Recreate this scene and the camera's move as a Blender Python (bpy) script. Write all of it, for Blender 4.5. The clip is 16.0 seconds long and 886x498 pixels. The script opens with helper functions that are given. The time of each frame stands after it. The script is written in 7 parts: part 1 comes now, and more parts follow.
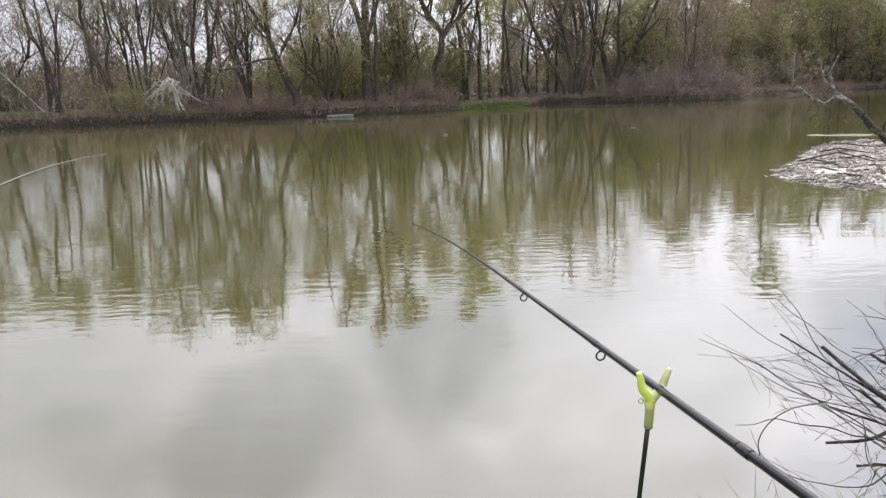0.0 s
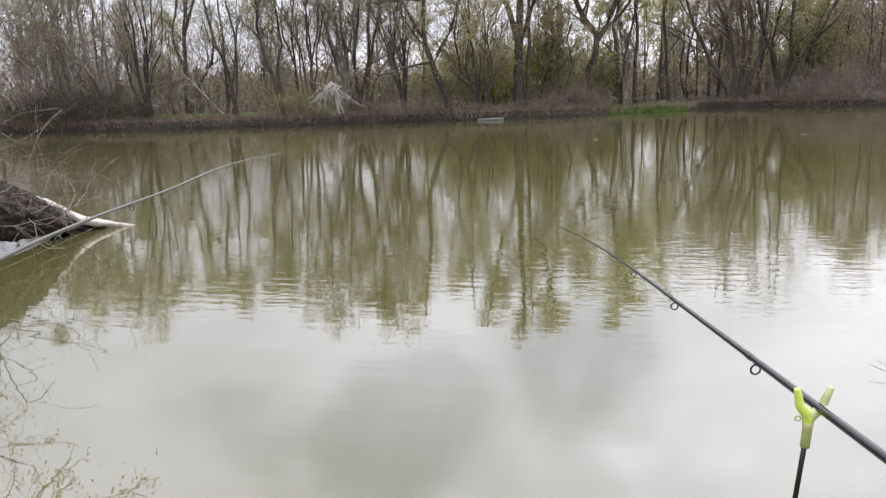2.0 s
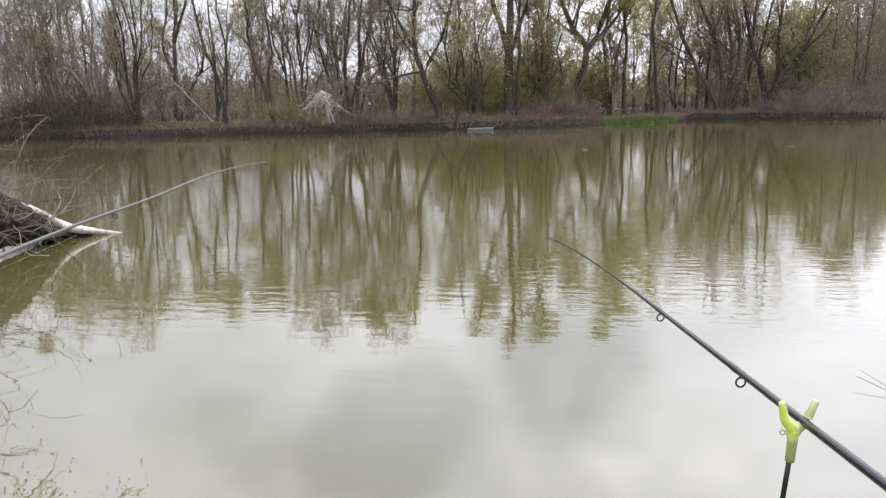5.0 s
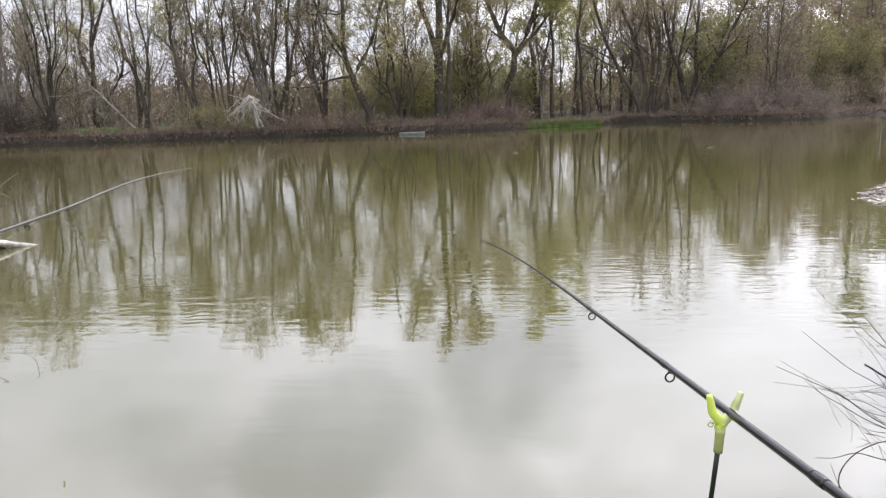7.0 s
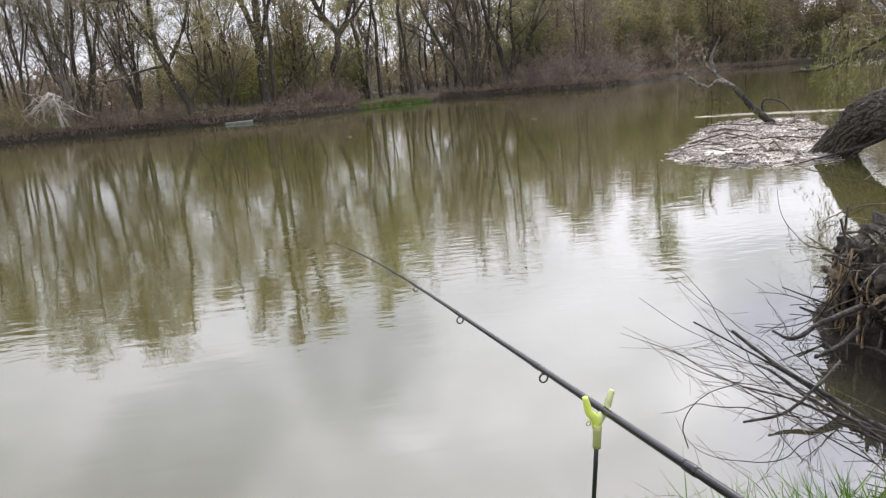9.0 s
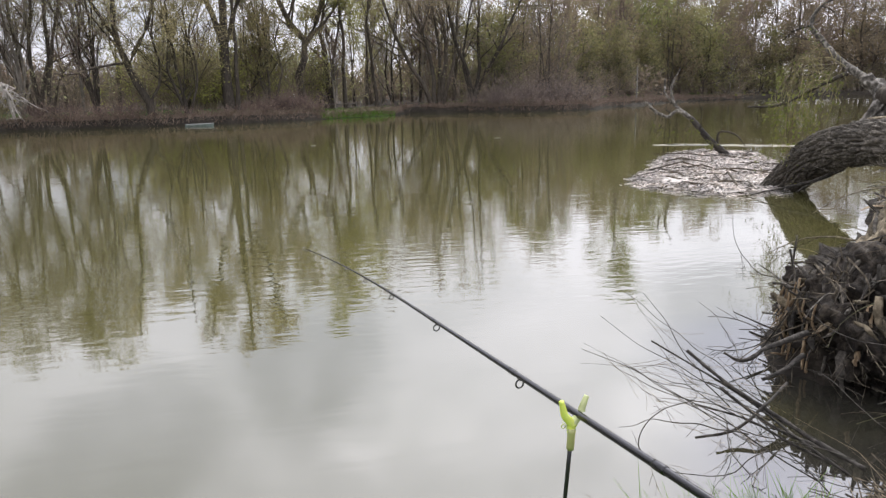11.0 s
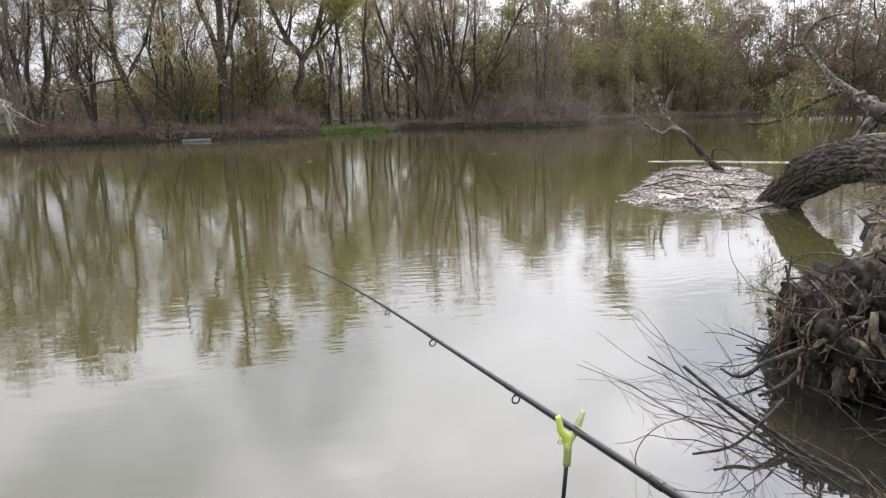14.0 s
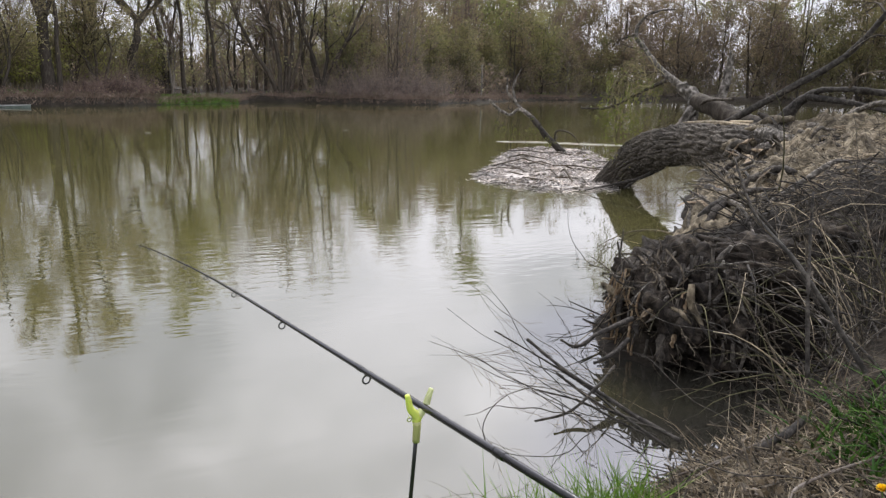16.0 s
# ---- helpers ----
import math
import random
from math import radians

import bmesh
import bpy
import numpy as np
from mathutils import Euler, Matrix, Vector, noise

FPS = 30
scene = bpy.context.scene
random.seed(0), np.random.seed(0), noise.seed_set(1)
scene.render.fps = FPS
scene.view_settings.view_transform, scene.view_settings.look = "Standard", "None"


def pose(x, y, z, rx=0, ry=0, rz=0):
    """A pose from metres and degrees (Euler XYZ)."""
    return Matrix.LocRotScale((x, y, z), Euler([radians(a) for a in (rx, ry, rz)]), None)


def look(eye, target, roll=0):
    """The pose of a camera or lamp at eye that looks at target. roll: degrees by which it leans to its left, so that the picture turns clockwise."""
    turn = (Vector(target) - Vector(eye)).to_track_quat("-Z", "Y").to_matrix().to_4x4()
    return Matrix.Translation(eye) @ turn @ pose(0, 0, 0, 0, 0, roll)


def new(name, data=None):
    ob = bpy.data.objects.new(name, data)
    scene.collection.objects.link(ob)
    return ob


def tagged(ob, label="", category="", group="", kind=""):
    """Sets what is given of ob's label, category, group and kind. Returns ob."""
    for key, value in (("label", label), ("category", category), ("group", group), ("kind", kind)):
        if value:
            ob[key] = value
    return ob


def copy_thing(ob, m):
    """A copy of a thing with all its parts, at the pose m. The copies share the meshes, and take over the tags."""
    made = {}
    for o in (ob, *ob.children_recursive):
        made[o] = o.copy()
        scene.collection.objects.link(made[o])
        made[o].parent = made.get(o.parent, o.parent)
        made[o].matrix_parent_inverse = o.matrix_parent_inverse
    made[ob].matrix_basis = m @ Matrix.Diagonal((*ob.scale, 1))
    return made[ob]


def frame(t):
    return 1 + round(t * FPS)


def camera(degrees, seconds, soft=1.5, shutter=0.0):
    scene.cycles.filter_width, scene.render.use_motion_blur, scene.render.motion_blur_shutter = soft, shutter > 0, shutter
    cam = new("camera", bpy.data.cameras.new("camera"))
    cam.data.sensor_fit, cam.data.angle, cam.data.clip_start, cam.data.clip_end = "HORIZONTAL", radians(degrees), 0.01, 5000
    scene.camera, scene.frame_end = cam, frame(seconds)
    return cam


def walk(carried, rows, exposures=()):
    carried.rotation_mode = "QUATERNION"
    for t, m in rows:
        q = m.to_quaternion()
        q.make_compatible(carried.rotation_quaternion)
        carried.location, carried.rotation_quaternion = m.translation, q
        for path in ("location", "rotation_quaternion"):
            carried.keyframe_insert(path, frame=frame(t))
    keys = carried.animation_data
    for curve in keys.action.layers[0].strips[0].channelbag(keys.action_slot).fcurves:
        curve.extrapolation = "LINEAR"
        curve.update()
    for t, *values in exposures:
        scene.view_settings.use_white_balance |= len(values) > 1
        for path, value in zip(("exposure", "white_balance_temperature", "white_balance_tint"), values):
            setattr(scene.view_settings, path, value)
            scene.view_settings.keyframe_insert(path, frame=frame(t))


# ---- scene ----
cam = camera(64.8, 16.0, 1.35)
PATH = [
    (0, (0.032, 0.129, 1.445), (0.036, 2.079, 0.998), -1.7),
    (0.5, (0.022, 0.101, 1.454), (-0.122, 2.044, 1.001), -1.8),
    (1, (0.02, 0.089, 1.449), (-0.261, 2.021, 1.015), -1.7),
    (1.5, (0.023, 0.082, 1.445), (-0.347, 2.0, 1.017), -1.6),
    (2, (0.02, 0.076, 1.45), (-0.383, 1.988, 1.025), -1.7),
    (2.5, (0.018, 0.067, 1.452), (-0.385, 1.98, 1.029), -1.7),
    (3, (0.02, 0.072, 1.451), (-0.384, 1.985, 1.03), -1.8),
    (3.5, (0.02, 0.072, 1.451), (-0.378, 1.988, 1.037), -1.6),
    (4, (0.021, 0.076, 1.45), (-0.372, 1.995, 1.046), -1.5),
    (6.3, (0.035, 0.105, 1.448), (-0.258, 2.043, 1.047), -1.3),
    (6.5, (0.028, 0.095, 1.447), (-0.239, 2.036, 1.047), -1.5),
    (7, (0.03, 0.106, 1.446), (-0.159, 2.058, 1.053), -1.5),
    (7.5, (0.039, 0.12, 1.445), (-0.082, 2.078, 1.053), -1.8),
    (8, (0.041, 0.136, 1.443), (-0.002, 2.099, 1.062), -1.9),
    (8.5, (0.041, 0.14, 1.464), (0.178, 2.089, 1.037), -3.2),
    (9, (-0.014, 0.127, 1.529), (0.238, 2.055, 1.06), -4.6),
    (9.2, (-0.031, 0.116, 1.535), (0.245, 2.027, 1.013), -3.6),
    (11.5, (-0.086, 0.066, 1.537), (0.297, 1.985, 1.122), -1.3),
    (12, (-0.083, 0.065, 1.536), (0.308, 1.983, 1.127), -1.5),
    (12.5, (-0.087, 0.061, 1.539), (0.308, 1.979, 1.134), -1.2),
    (13, (-0.087, 0.067, 1.536), (0.298, 1.989, 1.137), -0.8),
    (13.5, (-0.089, 0.062, 1.538), (0.291, 1.983, 1.134), -1.0),
    (14, (-0.085, 0.067, 1.535), (0.305, 1.99, 1.144), -1.0),
    (14.5, (-0.084, 0.07, 1.536), (0.375, 1.974, 1.134), -0.4),
    (15, (-0.084, 0.064, 1.539), (0.473, 1.938, 1.114), -0.2),
    (15.5, (-0.078, 0.061, 1.54), (0.59, 1.899, 1.12), 0.5),
    (16, (-0.078, 0.065, 1.544), (0.706, 1.848, 1.09), 1.3),
]
walk(cam, [(t, look(eye, target, roll)) for t, eye, target, roll in PATH],
     [(0, -0.03), (1.5, 0.04), (4, 0.11), (8, 0.05), (9.2, -0.09), (12.5, -0.15), (14.5, -0.14), (16, -0.3)])

# ---- world, sun ----
SUN_AZ, SUN_EL = radians(33), radians(45)
SUN_DIR = Vector((math.sin(SUN_AZ) * math.cos(SUN_EL), math.cos(SUN_AZ) * math.cos(SUN_EL), math.sin(SUN_EL)))


def build_world():
    world = bpy.data.worlds.new("overcast_sky")
    scene.world = world
    world.use_nodes = True
    nt = world.node_tree
    nt.nodes.clear()
    N, L = nt.nodes.new, nt.links.new
    out, bg = N("ShaderNodeOutputWorld"), N("ShaderNodeBackground")
    L(bg.outputs[0], out.inputs[0])
    sky = N("ShaderNodeTexSky")
    sky.sky_type, sky.sun_disc = "NISHITA", False
    sky.sun_elevation, sky.sun_rotation = SUN_EL, SUN_AZ
    sky_dim = N("ShaderNodeMix")
    sky_dim.data_type, sky_dim.blend_type = "RGBA", "MULTIPLY"
    sky_dim.inputs[0].default_value = 1
    sky_dim.inputs[7].default_value = (0.1, 0.1, 0.1, 1)
    L(sky.outputs[0], sky_dim.inputs[6])
    tc = N("ShaderNodeTexCoord")
    sep = N("ShaderNodeSeparateXYZ")
    L(tc.outputs["Generated"], sep.inputs[0])
    # flat cloud deck: direction divided by its height
    zz = N("ShaderNodeMath"); zz.operation = "MAXIMUM"; zz.inputs[1].default_value = 0.0
    L(sep.outputs[2], zz.inputs[0])
    za = N("ShaderNodeMath"); za.operation = "ADD"; za.inputs[1].default_value = 0.12
    L(zz.outputs[0], za.inputs[0])
    div = N("ShaderNodeVectorMath"); div.operation = "DIVIDE"
    comb = N("ShaderNodeCombineXYZ")
    for k in range(3):
        L(za.outputs[0], comb.inputs[k])
    L(tc.outputs["Generated"], div.inputs[0]); L(comb.outputs[0], div.inputs[1])
    n = N("ShaderNodeTexNoise"); n.inputs["Scale"].default_value = 1.15; n.inputs["Detail"].default_value = 5; n.inputs["Roughness"].default_value = 0.5
    L(div.outputs[0], n.inputs["Vector"])
    ramp = N("ShaderNodeValToRGB")
    ramp.color_ramp.elements[0].position, ramp.color_ramp.elements[0].color = 0.34, (0.67, 0.682, 0.772, 1)
    ramp.color_ramp.elements[1].position, ramp.color_ramp.elements[1].color = 0.62, (1.055, 1.042, 1.16, 1)
    L(n.outputs[0], ramp.inputs[0])
    # overcast brightness: rises towards the zenith and round the hidden sun
    grad = N("ShaderNodeMapRange"); grad.inputs[1].default_value = 0.0; grad.inputs[2].default_value = 0.45
    grad.interpolation_type = "SMOOTHSTEP"; grad.inputs[3].default_value = SKY_LOW; grad.inputs[4].default_value = SKY_TOP
    L(zz.outputs[0], grad.inputs[0])
    dot = N("ShaderNodeVectorMath"); dot.operation = "DOT_PRODUCT"; dot.inputs[1].default_value = SUN_DIR
    L(tc.outputs["Generated"], dot.inputs[0])
    dmax = N("ShaderNodeMath"); dmax.operation = "MAXIMUM"; dmax.inputs[1].default_value = 0
    L(dot.outputs["Value"], dmax.inputs[0])
    pw = N("ShaderNodeMath"); pw.operation = "POWER"; pw.inputs[1].default_value = 5.0
    L(dmax.outputs[0], pw.inputs[0])
    glow = N("ShaderNodeMath"); glow.operation = "MULTIPLY_ADD"; glow.inputs[1].default_value = SKY_GLOW
    L(pw.outputs[0], glow.inputs[0]); L(grad.outputs[0], glow.inputs[2])
    # darker clouds in the deck, some of them added to dim the near water
    wn = N("ShaderNodeTexNoise"); wn.inputs["Scale"].default_value = 5.0; wn.inputs["Detail"].default_value = 4
    L(tc.outputs["Generated"], wn.inputs["Vector"])
    wc = N("ShaderNodeVectorMath"); wc.operation = "SUBTRACT"; wc.inputs[1].default_value = (0.5, 0.5, 0.5)
    L(wn.outputs["Color"], wc.inputs[0])
    ws = N("ShaderNodeVectorMath"); ws.operation = "MULTIPLY_ADD"; ws.inputs[1].default_value = (0.2, 0.2, 0.2)
    L(wc.outputs[0], ws.inputs[0]); L(tc.outputs["Generated"], ws.inputs[2])
    wu = N("ShaderNodeVectorMath"); wu.operation = "NORMALIZE"
    L(ws.outputs[0], wu.inputs[0])
    deck = ramp.outputs[0]
    for az, el, size, depth in CLOUDS:
        a, e = radians(az), radians(el)
        cd = N("ShaderNodeVectorMath"); cd.operation = "DOT_PRODUCT"
        cd.inputs[1].default_value = (math.sin(a) * math.cos(e), math.cos(a) * math.cos(e), math.sin(e))
        L(wu.outputs[0], cd.inputs[0])
        cm = N("ShaderNodeMapRange"); cm.interpolation_type = "SMOOTHSTEP"
        cm.inputs[1].default_value, cm.inputs[2].default_value = math.cos(radians(size)), math.cos(radians(size * 0.2))
        cm.inputs[3].default_value, cm.inputs[4].default_value = 0.0, 1.0
        L(cd.outputs["Value"], cm.inputs[0])
        cx = N("ShaderNodeMix"); cx.data_type, cx.blend_type = "RGBA", "MULTIPLY"
        cx.inputs[7].default_value = (1 - depth, 1 - depth * 0.96, 1 - depth * 0.88, 1)
        L(cm.outputs[0], cx.inputs[0]); L(deck, cx.inputs[6])
        deck = cx.outputs[2]
    mul = N("ShaderNodeVectorMath"); mul.operation = "SCALE"
    L(deck, mul.inputs[0]); L(glow.outputs[0], mul.inputs["Scale"])
    mix = N("ShaderNodeMix"); mix.data_type = "RGBA"; mix.inputs[0].default_value = 0.88
    L(sky_dim.outputs[2], mix.inputs[6]); L(mul.outputs[0], mix.inputs[7])
    L(mix.outputs[2], bg.inputs[0])
    bg.inputs[1].default_value = SKY_STRENGTH


# the last four clouds are made up, to darken reflections in the nearest water
CLOUDS = ((-16, 26.5, 8, 0.32), (-11, 29, 7, 0.22), (-20, 24, 6, 0.14), (0, 22.5, 7.5, 0.31), (-6, 22, 5, 0.16), (5, 23.5, 5, 0.16), (-28, 25, 5.5, 0.15), (-21, 31, 8, 0.2), (-2, 31, 8, 0.14), (33, 18.5, 6, 0.22), (22, 27, 7, 0.14), (12, 33, 8, 0.2), (25, 33, 8, 0.22), (0, 35, 8, 0.16), (36, 28, 7, 0.2))
SKY_LOW, SKY_TOP, SKY_GLOW, SKY_STRENGTH = 0.85, 2.45, 2.15, 1.0
build_world()
sun = new("sun", bpy.data.lights.new("sun", "SUN"))
sun.data.energy, sun.data.angle, sun.data.color = 3.6, radians(10), (1.0, 0.97, 0.92)
sun.matrix_world = look(SUN_DIR * 100, (0, 0, 0))


# ---- materials ----
def nodes_of(name):
    m = bpy.data.materials.new(name)
    m.use_nodes = True
    nt = m.node_tree
    return m, nt, nt.nodes["Principled BSDF"]


def noise_node(nt, scale, detail=4, rough=0.55, stretch=None, coord="Object", warp=0.0):
    tc = nt.nodes.new("ShaderNodeTexCoord")
    n = nt.nodes.new("ShaderNodeTexNoise")
    n.inputs["Scale"].default_value, n.inputs["Detail"].default_value, n.inputs["Roughness"].default_value = scale, detail, rough
    n.inputs["Distortion"].default_value = warp
    if stretch:
        mp = nt.nodes.new("ShaderNodeMapping")
        mp.inputs["Scale"].default_value = stretch
        nt.links.new(tc.outputs[coord], mp.inputs[0])
        nt.links.new(mp.outputs[0], n.inputs["Vector"])
    else:
        nt.links.new(tc.outputs[coord], n.inputs["Vector"])
    return n


def ramp_node(nt, src, stops):
    r = nt.nodes.new("ShaderNodeValToRGB")
    while len(r.color_ramp.elements) < len(stops):
        r.color_ramp.elements.new(0.5)
    for e, (p, c) in zip(r.color_ramp.elements, stops):
        e.position, e.color = p, (*c, 1)
    nt.links.new(src, r.inputs[0])
    return r


def mix_rgb(nt, fac, a, b, mode="MIX"):
    m = nt.nodes.new("ShaderNodeMix")
    m.data_type, m.blend_type = "RGBA", mode
    for sock, v in ((m.inputs[0], fac), (m.inputs[6], a), (m.inputs[7], b)):
        if isinstance(v, bpy.types.NodeSocket):
            nt.links.new(v, sock)
        elif isinstance(v, (int, float)):
            sock.default_value = v
        else:
            sock.default_value = (*v, 1)
    return m.outputs[2]


def rough_surface(name, dark, mid, light, scale=6.0, big=0.7, rough=0.85, bump=0.4, depth=0.01, stretch=None, island=0.0, obj_vary=0.0):
    """A weathered natural surface: fine grain, large stains and fine relief."""
    m, nt, b = nodes_of(name)
    fine = noise_node(nt, scale, 6, 0.62, stretch)
    col = ramp_node(nt, fine.outputs[0], [(0.28, dark), (0.5, mid), (0.74, light)]).outputs[0]
    stain = noise_node(nt, big, 3, 0.5)
    st = ramp_node(nt, stain.outputs[0], [(0.3, (0.6, 0.6, 0.6)), (0.7, (1.25, 1.22, 1.18))]).outputs[0]
    col = mix_rgb(nt, 1.0, col, st, "MULTIPLY")
    if island or obj_vary:
        if island:
            g = nt.nodes.new("ShaderNodeNewGeometry").outputs["Random Per Island"]
            amt = island
        else:
            g = nt.nodes.new("ShaderNodeObjectInfo").outputs["Random"]
            amt = obj_vary
        v = ramp_node(nt, g, [(0.0, (1 - amt,) * 3), (1.0, (1 + amt, 1 + amt * 0.9, 1 + amt * 0.8))]).outputs[0]
        col = mix_rgb(nt, 1.0, col, v, "MULTIPLY")
    nt.links.new(col, b.inputs["Base Color"])
    b.inputs["Roughness"].default_value = rough
    b.inputs["Specular IOR Level"].default_value = 0.25
    if bump:
        bp = nt.nodes.new("ShaderNodeBump")
        bp.inputs["Strength"].default_value, bp.inputs["Distance"].default_value = bump, depth
        nt.links.new(fine.outputs[0], bp.inputs["Height"])
        nt.links.new(bp.outputs[0], b.inputs["Normal"])
    return m


def leaf_surface(name, a, b_, c, through_light=0.35, clump=0.0):
    """Leaves: each its own tone; clump: tone that also drifts from bough to bough and from tree to tree."""
    m, nt, b = nodes_of(name)
    g = nt.nodes.new("ShaderNodeNewGeometry").outputs["Random Per Island"]
    col = ramp_node(nt, g, [(0.0, a), (0.5, b_), (1.0, c)]).outputs[0]
    if clump:
        drift = noise_node(nt, 0.45, 3, 0.55)
        tone = ramp_node(nt, drift.outputs[0], [(0.32, (1 - clump, 1 - clump, 1 - clump * 0.8)), (0.68, (1 + clump, 1 + clump * 0.85, 1 + clump * 0.5))]).outputs[0]
        col = mix_rgb(nt, 1.0, col, tone, "MULTIPLY")
        o = nt.nodes.new("ShaderNodeObjectInfo").outputs["Random"]
        tree = ramp_node(nt, o, [(0.0, (1 - clump * 0.5, 1 - clump * 0.6, 1 - clump * 0.6)), (0.5, (1, 1, 1)), (1.0, (1 + clump * 0.2, 1 + clump * 0.4, 1))]).outputs[0]
        col = mix_rgb(nt, 1.0, col, tree, "MULTIPLY")
    nt.links.new(col, b.inputs["Base Color"])
    b.inputs["Roughness"].default_value = 0.6
    b.inputs["Specular IOR Level"].default_value = 0.2
    tr = nt.nodes.new("ShaderNodeBsdfTranslucent")
    nt.links.new(col, tr.inputs[0])
    mx = nt.nodes.new("ShaderNodeMixShader")
    mx.inputs[0].default_value = through_light
    nt.links.new(b.outputs[0], mx.inputs[1])
    nt.links.new(tr.outputs[0], mx.inputs[2])
    nt.links.new(mx.outputs[0], nt.nodes["Material Output"].inputs[0])
    return m


def water_surface():
    m, nt, b = nodes_of("pond_water")
    silt = noise_node(nt, 0.12, 3, 0.5)
    col = ramp_node(nt, silt.outputs[0], [(0.3, (0.058, 0.055, 0.02)), (0.7, (0.068, 0.063, 0.025))]).outputs[0]
    # water colour darkened where the root mass would shade it
    shade_mask = nt.nodes.new("ShaderNodeAttribute"); shade_mask.attribute_name = "root_shade"
    col = mix_rgb(nt, shade_mask.outputs["Fac"], col, (0.02, 0.019, 0.015))
    nt.links.new(col, b.inputs["Base Color"])
    b.inputs["Roughness"].default_value = 0.02
    b.inputs["IOR"].default_value = WATER_IOR
    b.inputs["Specular IOR Level"].default_value = 0.5
    big = noise_node(nt, 1.0, 3, 0.5, (0.7, 2.2, 1), warp=0.4)
    small = noise_node(nt, 1.0, 2, 0.5, (4.5, 11, 1))
    patch = noise_node(nt, 0.22, 2, 0.5)
    amt = ramp_node(nt, patch.outputs[0], [(0.38, (0.25,) * 3), (0.62, (1.0,) * 3)]).outputs[0]
    # the water lies calm in the lee of the near bank
    pos = nt.nodes.new("ShaderNodeTexCoord"); xyz = nt.nodes.new("ShaderNodeSeparateXYZ")
    nt.links.new(pos.outputs["Object"], xyz.inputs[0])
    lee = nt.nodes.new("ShaderNodeMapRange"); lee.interpolation_type = "SMOOTHSTEP"
    lee.inputs[1].default_value, lee.inputs[2].default_value, lee.inputs[3].default_value, lee.inputs[4].default_value = 3.5, 5.2, 0.08, 1.0
    nt.links.new(xyz.outputs[1], lee.inputs[0])
    out_far = nt.nodes.new("ShaderNodeMapRange"); out_far.interpolation_type = "SMOOTHSTEP"
    out_far.inputs[1].default_value, out_far.inputs[2].default_value, out_far.inputs[3].default_value, out_far.inputs[4].default_value = 7.0, 16.0, 1.0, 0.35
    nt.links.new(xyz.outputs[1], out_far.inputs[0])
    s0 = nt.nodes.new("ShaderNodeMath"); s0.operation = "MULTIPLY"
    nt.links.new(lee.outputs[0], s0.inputs[0]); nt.links.new(out_far.outputs[0], s0.inputs[1])
    s1 = nt.nodes.new("ShaderNodeMath"); s1.operation = "MULTIPLY"
    nt.links.new(s0.outputs[0], s1.inputs[0]); nt.links.new(amt, s1.inputs[1])
    s2 = nt.nodes.new("ShaderNodeMath"); s2.operation = "MULTIPLY"
    nt.links.new(small.outputs[0], s2.inputs[0]); nt.links.new(s1.outputs[0], s2.inputs[1])
    b1 = nt.nodes.new("ShaderNodeBump"); b1.inputs["Strength"].default_value = 1.0; b1.inputs["Distance"].default_value = 0.0023
    nt.links.new(big.outputs[0], b1.inputs["Height"])
    b2 = nt.nodes.new("ShaderNodeBump"); b2.inputs["Strength"].default_value = 1.0; b2.inputs["Distance"].default_value = 0.003
    nt.links.new(s2.outputs[0], b2.inputs["Height"]); nt.links.new(b1.outputs[0], b2.inputs["Normal"])
    nt.links.new(b2.outputs[0], b.inputs["Normal"])
    return m


WATER_IOR = 2.05
M_WATER = water_surface()
M_BARK = rough_surface("dark_bark", (0.024, 0.020, 0.015), (0.062, 0.053, 0.042), (0.132, 0.119, 0.097), 5, 0.5, 0.9, 0.8, 0.03, (3, 3, 0.6), obj_vary=0.25)
M_BARK_GREY = rough_surface("grey_bark", (0.096, 0.086, 0.069), (0.207, 0.186, 0.159), (0.358, 0.338, 0.297), 5, 0.5, 0.9, 0.8, 0.03, (3, 3, 0.6), obj_vary=0.25)
M_TWIG = rough_surface("brown_twigs", (0.098, 0.08, 0.062), (0.2, 0.17, 0.135), (0.32, 0.275, 0.22), 2, 0.4, 0.9, 0, island=0.35)
M_TWIG_RED = rough_surface("reddish_twigs", (0.083, 0.059, 0.050), (0.172, 0.126, 0.110), (0.276, 0.214, 0.186), 2, 0.4, 0.9, 0, island=0.4)
M_TWIG_OLIVE = rough_surface("olive_twigs", (0.106, 0.098, 0.054), (0.229, 0.207, 0.114), (0.364, 0.326, 0.192), 2, 0.4, 0.9, 0, island=0.35)
M_DEAD = rough_surface("bleached_wood", (0.124, 0.115, 0.099), (0.236, 0.223, 0.198), (0.360, 0.347, 0.322), 9, 1.2, 0.85, 0.5, 0.01)
M_TWIG_PALE = rough_surface("pale_grey_twigs", (0.09, 0.073, 0.064), (0.19, 0.158, 0.14), (0.32, 0.275, 0.245), 2, 0.4, 0.9, 0, island=0.4)
M_BLEACH = rough_surface("sun_bleached_wood", (0.24, 0.22, 0.19), (0.46, 0.43, 0.39), (0.66, 0.63, 0.58), 9, 1.2, 0.8, 0.5, 0.01, (3, 3, 0.8))
M_TANEARTH = rough_surface("tan_crumbling_earth", (0.012, 0.01, 0.007), (0.12, 0.1, 0.068), (0.36, 0.31, 0.22), 13, 1.7, 0.95, 1.0, 0.03)
M_LEAF = leaf_surface("young_leaves", (0.25, 0.265, 0.075), (0.35, 0.36, 0.115), (0.45, 0.44, 0.165), 0.6, 0.3)
